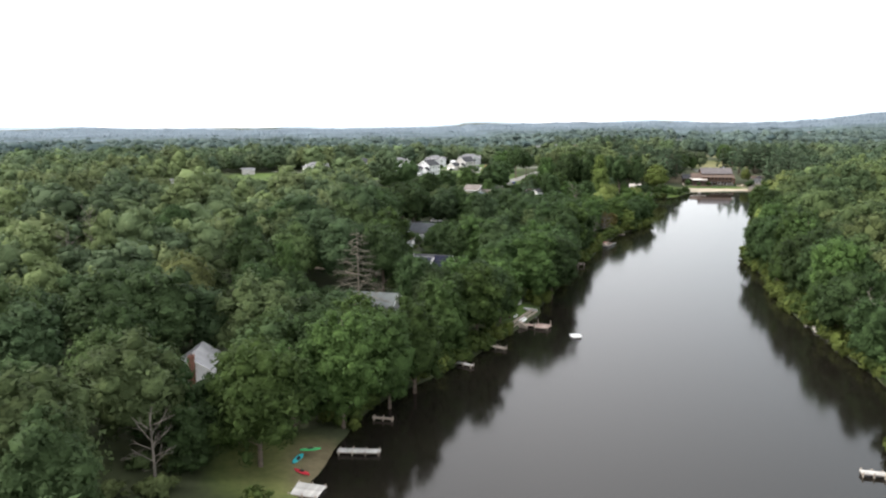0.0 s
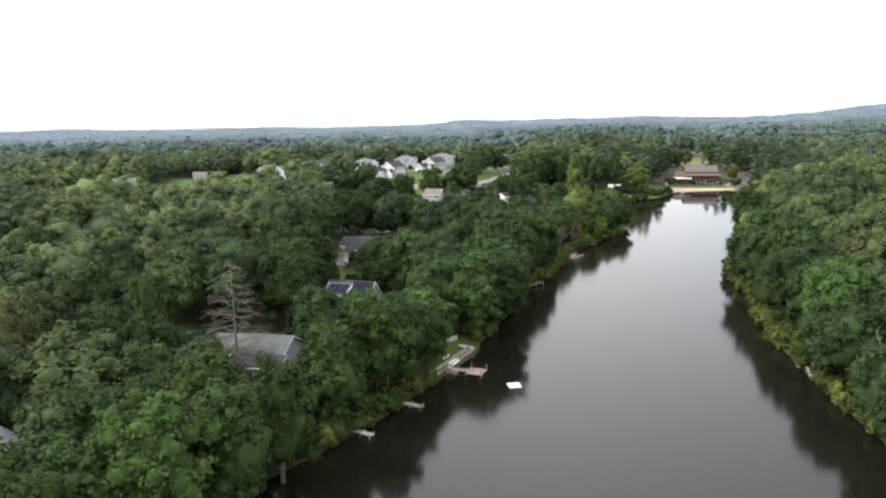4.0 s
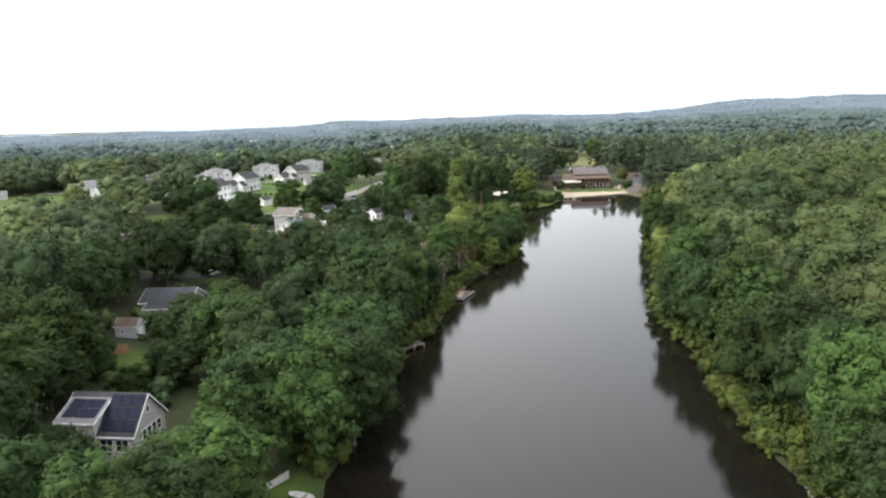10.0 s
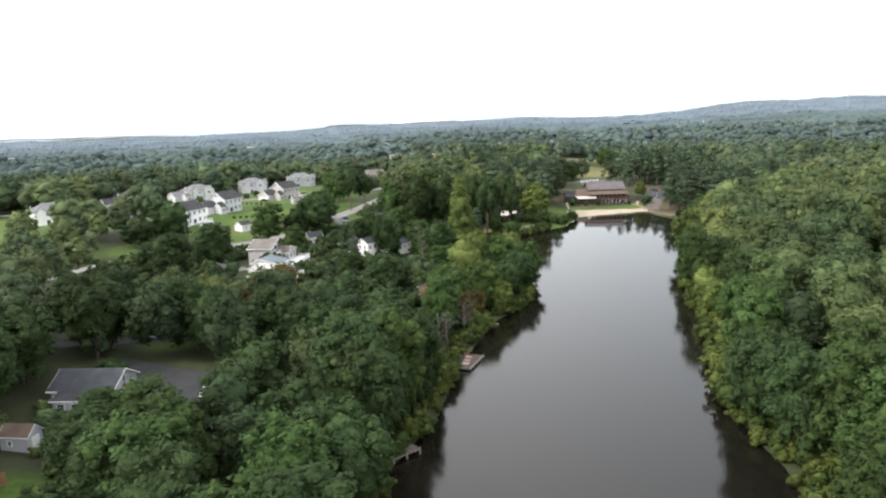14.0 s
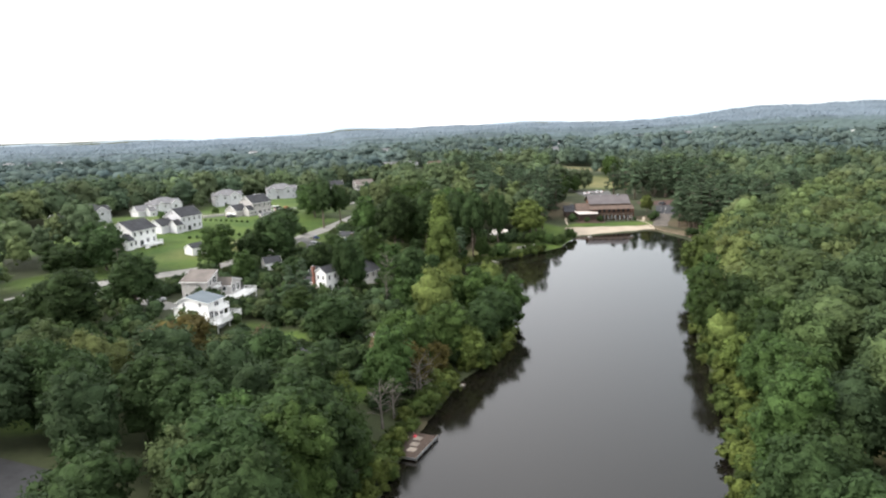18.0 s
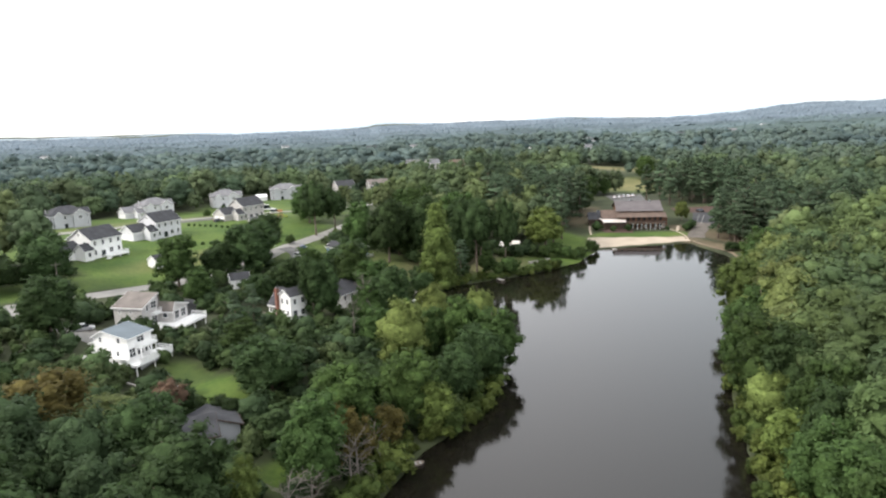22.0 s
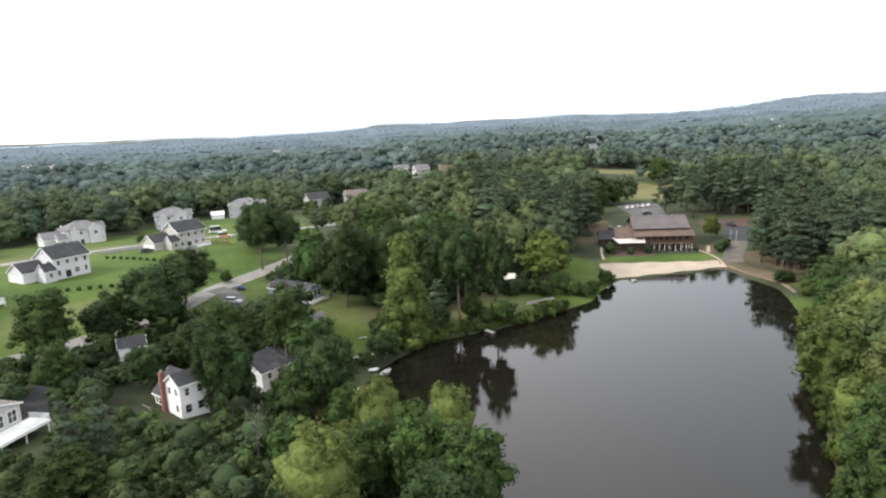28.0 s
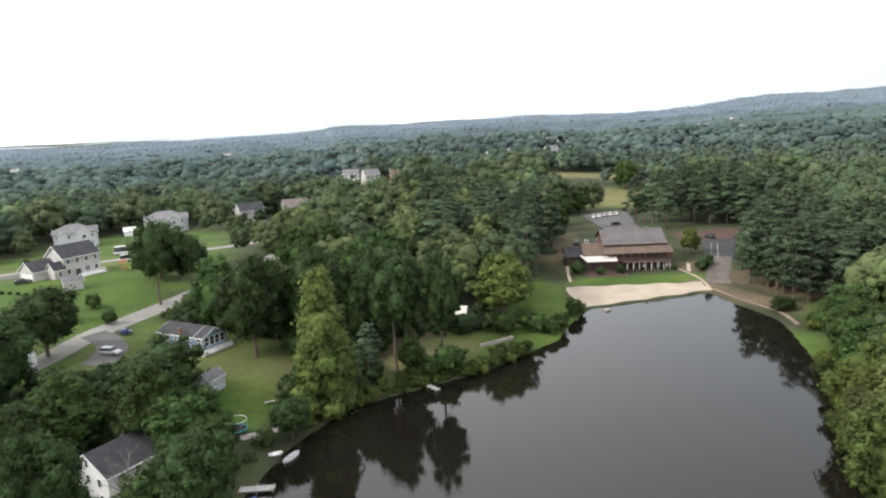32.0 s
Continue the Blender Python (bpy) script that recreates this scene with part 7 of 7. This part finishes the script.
def hazed_canopy():
    """The closed canopy of the farthest woods, from the valley to the horizon hills: uneven treetops on a sheet that
    grows coarser outwards. Its tones step bluer and paler ring by ring, haze put into the colour.
    """
    # Painted haze: one bluer, paler base colour for each ring.
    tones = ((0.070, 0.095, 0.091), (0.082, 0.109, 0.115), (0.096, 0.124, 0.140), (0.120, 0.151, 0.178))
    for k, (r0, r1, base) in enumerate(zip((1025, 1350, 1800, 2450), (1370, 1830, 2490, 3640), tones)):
        rng = np.random.default_rng(300 + k)
        radii = np.geomspace(r0, r1, (34, 34, 34, 40)[k])
        turns = np.arange(-0.78, 0.92, 5.5 / r0)
        R, A = np.meshgrid(radii, turns, indexing="ij")
        R = R + rng.uniform(-0.4, 0.4, R.shape) * np.gradient(radii)[:, None]
        A = A + rng.uniform(-0.4, 0.4, A.shape) * 5.5 / r0
        x, y = 80 + (R * np.sin(A)).ravel(), 240 + (R * np.cos(A)).ravel()
        groves = np.sin(x / 47 + 2 * np.sin(y / 83)) * np.sin(y / 61 + 2 * np.sin(x / 71))
        top = np.clip(9 + 3.5 * groves, 4, 14) * rng.uniform(0.7, 1.2, len(x))
        z = ground(x, y) + np.where(open_ground(x, y, 2), -0.6, top)
        n, m = R.shape
        i = np.arange(n * m).reshape(n, m)
        quads = np.stack([i[:-1, :-1], i[1:, :-1], i[1:, 1:], i[:-1, 1:]], -1).reshape(-1, 4)
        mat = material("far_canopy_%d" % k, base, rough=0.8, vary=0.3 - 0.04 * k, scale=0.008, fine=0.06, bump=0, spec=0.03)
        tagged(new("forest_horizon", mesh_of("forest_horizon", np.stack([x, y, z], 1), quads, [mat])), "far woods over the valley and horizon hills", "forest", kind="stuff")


def ridges():
    """The last hills behind the valley, their haze put into a blue-grey base colour."""
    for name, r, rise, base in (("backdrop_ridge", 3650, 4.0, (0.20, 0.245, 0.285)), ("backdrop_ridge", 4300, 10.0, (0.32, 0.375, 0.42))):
        mat = material("hazed_hills", base, rough=1.0, vary=0.12, scale=0.004, fine=0.03, bump=0, spec=0.0)
        V, F = [], []
        n = 260
        for k in range(n + 1):
            a = -1.0 + 2.1 * k / n
            x, y = 60 + r * math.sin(a), 200 + r * math.cos(a)
            top = height(x, y) + rise + 5 * math.sin(a * 11 + r) + 3 * math.sin(a * 29) + 1.5 * math.sin(a * 83)
            V += [(x - 160 * math.sin(a), y - 160 * math.cos(a), top - 45), (x, y, top), (x + 120 * math.sin(a), y + 120 * math.cos(a), top - 60)]
            if k:
                b = 3 * k - 3
                F += [(b, b + 3, b + 4), (b, b + 4, b + 1), (b + 1, b + 4, b + 5), (b + 1, b + 5, b + 2)]
        tagged(new(name, mesh_of(name, np.array(V), np.array(F), [mat], np.zeros(len(F), int))), "wooded ridge on the horizon, its blue-grey haze painted on", "hills", kind="structure")


ridges()
forests()
hazed_canopy()
pine_groves()


def shore_trees():
    """Single trees along both banks."""
    x, y, rng = scatter(8.8, -60, 260, 70, 480, 8)
    d = bank(x, y)
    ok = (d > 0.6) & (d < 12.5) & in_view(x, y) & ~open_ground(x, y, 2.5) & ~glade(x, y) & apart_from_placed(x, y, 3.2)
    lodge_side = (x > 128) & (y > 425)
    ok &= ~lodge_side
    # Darker kinds west, brighter east: each bank's light is put into leaf tone.
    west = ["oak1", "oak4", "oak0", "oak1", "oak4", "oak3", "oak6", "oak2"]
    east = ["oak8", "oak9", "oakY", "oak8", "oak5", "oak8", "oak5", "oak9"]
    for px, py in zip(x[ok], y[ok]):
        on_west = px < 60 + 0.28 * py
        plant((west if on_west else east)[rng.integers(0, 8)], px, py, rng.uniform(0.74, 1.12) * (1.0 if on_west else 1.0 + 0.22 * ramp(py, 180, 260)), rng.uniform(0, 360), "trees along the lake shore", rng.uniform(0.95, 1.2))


shore_trees()


def scrub():
    """Low growth: along the water's edge and over the gardens."""
    small = [lod(200 + k, (1, 3, 2, 4)[k % 4], 1.9, 3.2, 0.1, 10, 330, 0.34, ICO0) for k in range(4)]
    mats = wood_mats("scrub", ((0.058, 0.082, 0.024), (0.046, 0.068, 0.020), (0.082, 0.104, 0.028), (0.074, 0.094, 0.026)), 0.2, 2.2, 0.25)
    x, y, rng = scatter(2.3, -50, 260, 70, 478, 12)
    d = bank(x, y)
    lawnless = (zone(LAWNS, x, y) < 0.3) & (zone(EARTHS, x, y) < 0.4)
    landing = np.zeros(len(x), bool)
    for cx, cy, r in ((18, 170, 12), (-20, 93, 12), (148, 452, 10), (184, 473, 28), (204, 455, 20), (66, 275, 4.5), (82, 396, 9), (86, 408, 5)):
        landing |= np.hypot(x - cx, y - cy) < r
    weeds = (x > 93) & (x < 124) & (y > 412) & (y < 436) & (d > -0.5) & (d < 5.0)
    east = x > 52 + 0.41 * (y - 165)
    ok = (d > -0.9) & (d < np.where(east, 7.0, 3.6)) & lawnless & ~landing & in_view(x, y) & ~weeds
    wood("shore_scrub", small, x[ok], y[ok], rng.uniform(0.5, 1.25, ok.sum()), rng, "low leafy bushes crowding the water's edge", mats, 0.3)
    x, y, rng = scatter(3.6, -34, 150, 290, 492, 13)
    bare = open_ground(x, y, 0.5)
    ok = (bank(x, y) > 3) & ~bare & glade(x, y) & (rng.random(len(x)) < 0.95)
    wood("garden_scrub", small, x[ok], y[ok], rng.uniform(0.6, 1.5, ok.sum()), rng, "dense low shrubs between the gardens", WEST_SHADE_MATS, 0.35)
    x, y, rng = scatter(1.3, 92, 126, 414, 440, 17)
    d = bank(x, y)
    ok = (d > -0.6) & (d < 4.5 + 1.5 * np.sin(x)) & (rng.random(len(x)) < 0.8)
    wood("bank_weeds", small, x[ok], y[ok], rng.uniform(0.18, 0.62, ok.sum()), rng, "tangled green weeds on the bank", mats, 0.4)
    x, y, rng = scatter(2.6, 38, 58, 345, 376, 16)
    ok = ~open_ground(x, y, 0.5) & (np.hypot((x - 47) / 6, (y - 360) / 12) < 1)
    wood("bright_bushes", small, x[ok], y[ok], rng.uniform(0.5, 0.9, ok.sum()), rng, "bright green low bushes between the gardens", jitter=0.3)
    x, y, rng = scatter(4.5, -60, 40, 80, 296, 14)
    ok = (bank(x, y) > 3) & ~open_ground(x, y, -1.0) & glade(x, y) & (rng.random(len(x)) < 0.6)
    wood("clearing_scrub", small, x[ok], y[ok], rng.uniform(0.5, 1.1, ok.sum()), rng, "low shrubs in small clearings", jitter=0.35)


scrub()


# ---- small things round the lodge and in the gardens ----
def boulder(x, y, size, seed, label, group=""):
    rng = random.Random(seed)
    bm = bmesh.new()
    bmesh.ops.create_icosphere(bm, subdivisions=2, radius=1)
    for v in bm.verts:
        k = 1 + 0.22 * math.sin(v.co.x * 3 + seed) * math.cos(v.co.y * 4 + seed) + rng.uniform(-0.08, 0.08)
        v.co = Vector((v.co.x * size * k * 1.25, v.co.y * size * k, v.co.z * size * k * 0.6))
    me = bpy.data.meshes.new("boulder")
    bm.to_mesh(me)
    bm.free()
    me.materials.append(STONE)
    ob = new("boulder", me)
    ob.matrix_basis = pose(x, y, max(-0.05, height(x, y)) + size * 0.2, 0, 0, rng.uniform(0, 360))
    return tagged(ob, label, "boulder", group)


for k in range(13):
    y = 142 + 1.9 * k
    boulder(84.4 + 0.10 * (y - 142) + 0.5 * math.sin(k * 2.1), y, 0.45 + 0.3 * (k * 7 % 5) / 5, k + 3, "pale grey boulder at the wooded water's edge", "boulders on the east bank")
boulder(168.2, 467.2, 0.9, 31, "dark rock standing in the shallows before the beach")


def garden_table(x, y, heading, base):
    """A round table with four chairs is five things; this is the table."""
    t = thing("patio_table", x, y, base, heading, "dark round patio table on the lodge terrace", "table", "tables on the lodge terrace")
    bm = bmesh.new()
    tube(bm, (0, 0, 0.70), (0, 0, 0.75), 0.6, 0.6, 12)
    part("tabletop", bm, LOGS_DARK, t)
    bm = bmesh.new()
    tube(bm, (0, 0, 0), (0, 0, 0.70), 0.06, 0.06, 8)
    part("column", bm, METAL_GREY, t)
    part("foot", boxes((-0.35, 0.35, -0.05, 0.05, 0, 0.05), (-0.05, 0.05, -0.35, 0.35, 0, 0.05)), METAL_GREY, t)


def patio_chair(x, y, heading, base, label="dark patio chair beside a round table", group="chairs on the lodge terrace"):
    t = thing("patio_chair", x, y, base, heading, label, "chair", group)
    part("seat", boxes((-0.25, 0.25, -0.25, 0.25, 0.40, 0.45), bevel=0.01), LOGS_DARK, t)
    part("backrest", boxes((-0.25, 0.25, 0.20, 0.25, 0.46, 0.95), bevel=0.01), LOGS_DARK, t)
    for a in (-0.22, 0.22):
        for b in (-0.22, 0.22):
            part("leg", boxes((a - 0.025, a + 0.025, b - 0.025, b + 0.025, 0, 0.40)), METAL_GREY, t)


def folded_parasol(x, y, base):
    t = thing("parasol", x, y, base, 0, "white folded parasol beside the terrace tables", "parasol", "folded parasols")
    bm = bmesh.new()
    tube(bm, (0, 0, 0.05), (0, 0, 2.5), 0.03, 0.03, 8)
    part("pole", bm, METAL_GREY, t)
    bm = bmesh.new()
    tube(bm, (0, 0, 1.0), (0, 0, 1.5), 0.20, 0.15, 9)
    tube(bm, (0, 0, 1.5), (0, 0, 2.55), 0.15, 0.03, 9)
    part("canopy", bm, PAINT_WHITE, t)
    bm = bmesh.new()
    tube(bm, (0, 0, 0), (0, 0, 0.09), 0.3, 0.26, 10)
    part("base", bm, STONE, t)


def trampoline(x, y):
    t = thing("trampoline", x, y, height(x, y), 0, "round garden trampoline with a pale net", "trampoline")
    bm = bmesh.new()
    tube(bm, (0, 0, 0.82), (0, 0, 0.86), 1.75, 1.75, 24)
    part("mat", bm, RUBBER, t)
    n, R = 24, 1.9
    bm = bmesh.new()
    for k in range(n):
        a, b = 2 * math.pi * k / n, 2 * math.pi * (k + 1) / n
        tube(bm, (R * math.cos(a), R * math.sin(a), 0.85), (R * math.cos(b), R * math.sin(b), 0.85), 0.06, 0.06, 6)
    part("rim", bm, TEAL, t)
    bm = bmesh.new()
    for k in range(n):
        a, b = 2 * math.pi * k / n, 2 * math.pi * (k + 1) / n
        tube(bm, (R * math.cos(a), R * math.sin(a), 2.5), (R * math.cos(b), R * math.sin(b), 2.5), 0.04, 0.04, 5)
    part("net_ring", bm, PAINT_WHITE, t)
    for k in range(6):
        a = 2 * math.pi * k / 6
        bm = bmesh.new()
        tube(bm, (R * math.cos(a), R * math.sin(a), 0), (R * math.cos(a), R * math.sin(a), 2.55), 0.035, 0.035, 6)
        part("post", bm, METAL_GREY, t)


def play_set(x, y, heading):
    t = thing("play_set", x, y, height(x, y), heading, "orange-brown wooden climbing frame with a slide on the lawn", "playground")
    wood_mat = material("cedar_play_wood", (0.32, 0.16, 0.08), rough=0.8, vary=0.2, fine=8, bump=0.3)
    for a in (0, 1.5):
        for b in (0, 1.5):
            part("post", boxes((a - 0.06, a + 0.06, b - 0.06, b + 0.06, -0.2, 2.9)), wood_mat, t)
    part("platform", boxes((-0.1, 1.6, -0.1, 1.6, 1.3, 1.4)), wood_mat, t)
    bm = bmesh.new()
    v = [bm.verts.new(p) for p in ((-0.3, -0.3, 2.8), (1.8, -0.3, 2.8), (1.8, 1.8, 2.8), (-0.3, 1.8, 2.8), (-0.3, 0.75, 3.7), (1.8, 0.75, 3.7))]
    for f in ((0, 1, 5, 4), (2, 3, 4, 5), (1, 2, 5), (3, 0, 4), (3, 2, 1, 0)):
        bm.faces.new([v[i] for i in f])
    part("roof", bm, wood_mat, t)
    bm = bmesh.new()
    tube(bm, (1.5, 0.75, 1.35), (4.0, 0.75, 0.2), 0.3, 0.3, 6)
    part("slide", bm, YELLOW, t)
    part("beam", boxes((-3.6, 0.0, 0.70, 0.82, 2.2, 2.34)), wood_mat, t)
    for s in (-1, 1):
        bm = bmesh.new()
        tube(bm, (-3.5, 0.76, 2.25), (-3.7, 0.76 + 1.1 * s, -0.1), 0.06, 0.06, 6)
        part("leg", bm, wood_mat, t)
    for k in (-2.6, -1.3):
        part("swing", boxes((k - 0.22, k + 0.22, 0.68, 0.84, 0.5, 0.54), (k - 0.22, k - 0.20, 0.75, 0.77, 0.5, 2.2), (k + 0.20, k + 0.22, 0.75, 0.77, 0.5, 2.2)), RUBBER, t)


def bench(x, y, heading, label):
    t = thing("bench", x, y, height(x, y), heading, label, "bench")
    for k in range(3):
        part("slat", boxes((-1.0, 1.0, -0.3 + 0.21 * k, -0.12 + 0.21 * k, 0.42, 0.47)), PLANK_GREY, t)
    for s in (-0.8, 0.8):
        part("leg", boxes((s - 0.06, s + 0.06, -0.28, 0.28, 0, 0.42)), PLANK_GREY, t)


play_set(30.6, 516.4, 30)
bench(81.1, 422.2, 20, "pale wooden bench on the lawn above the bank")
trampoline(76.2, 410.9)
for k in range(6):
    tx, ty = 189.5 + 2.9 * k, 501.6 - 0.45 * k + 0.5 * (k % 2)
    base = height(tx, ty) + 0.02
    garden_table(tx, ty, 20 * k, base)
    for q in range(3):
        a = radians(40 * k + 120 * q)
        patio_chair(tx + 0.95 * math.cos(a), ty + 0.95 * math.sin(a), math.degrees(a) - 90, height(tx + 0.95 * math.cos(a), ty + 0.95 * math.sin(a)) + 0.02)
for k in range(4):
    px, py = 195.2 + 2.4 * k, 502.4 - 0.5 * k
    folded_parasol(px, py, height(px, py) + 0.02)
for k in range(3):
    px, py = 13.4 + 1.2 * k, 166.5 + 0.45 * k
    patio_chair(px, py, 200, height(px, py) + 0.02, "dark wooden garden chair above the dock", "chairs above the dock")
for k in range(2):
    ribbon("parking_line", [(221.9 + 2.1 * k, 507.7 - 0.7 * k), (232.3 + 2.1 * k, 526.1 - 0.7 * k)], 0.13, PLANK_GREY, "white painted line on dark asphalt", "road marking", 0.19)
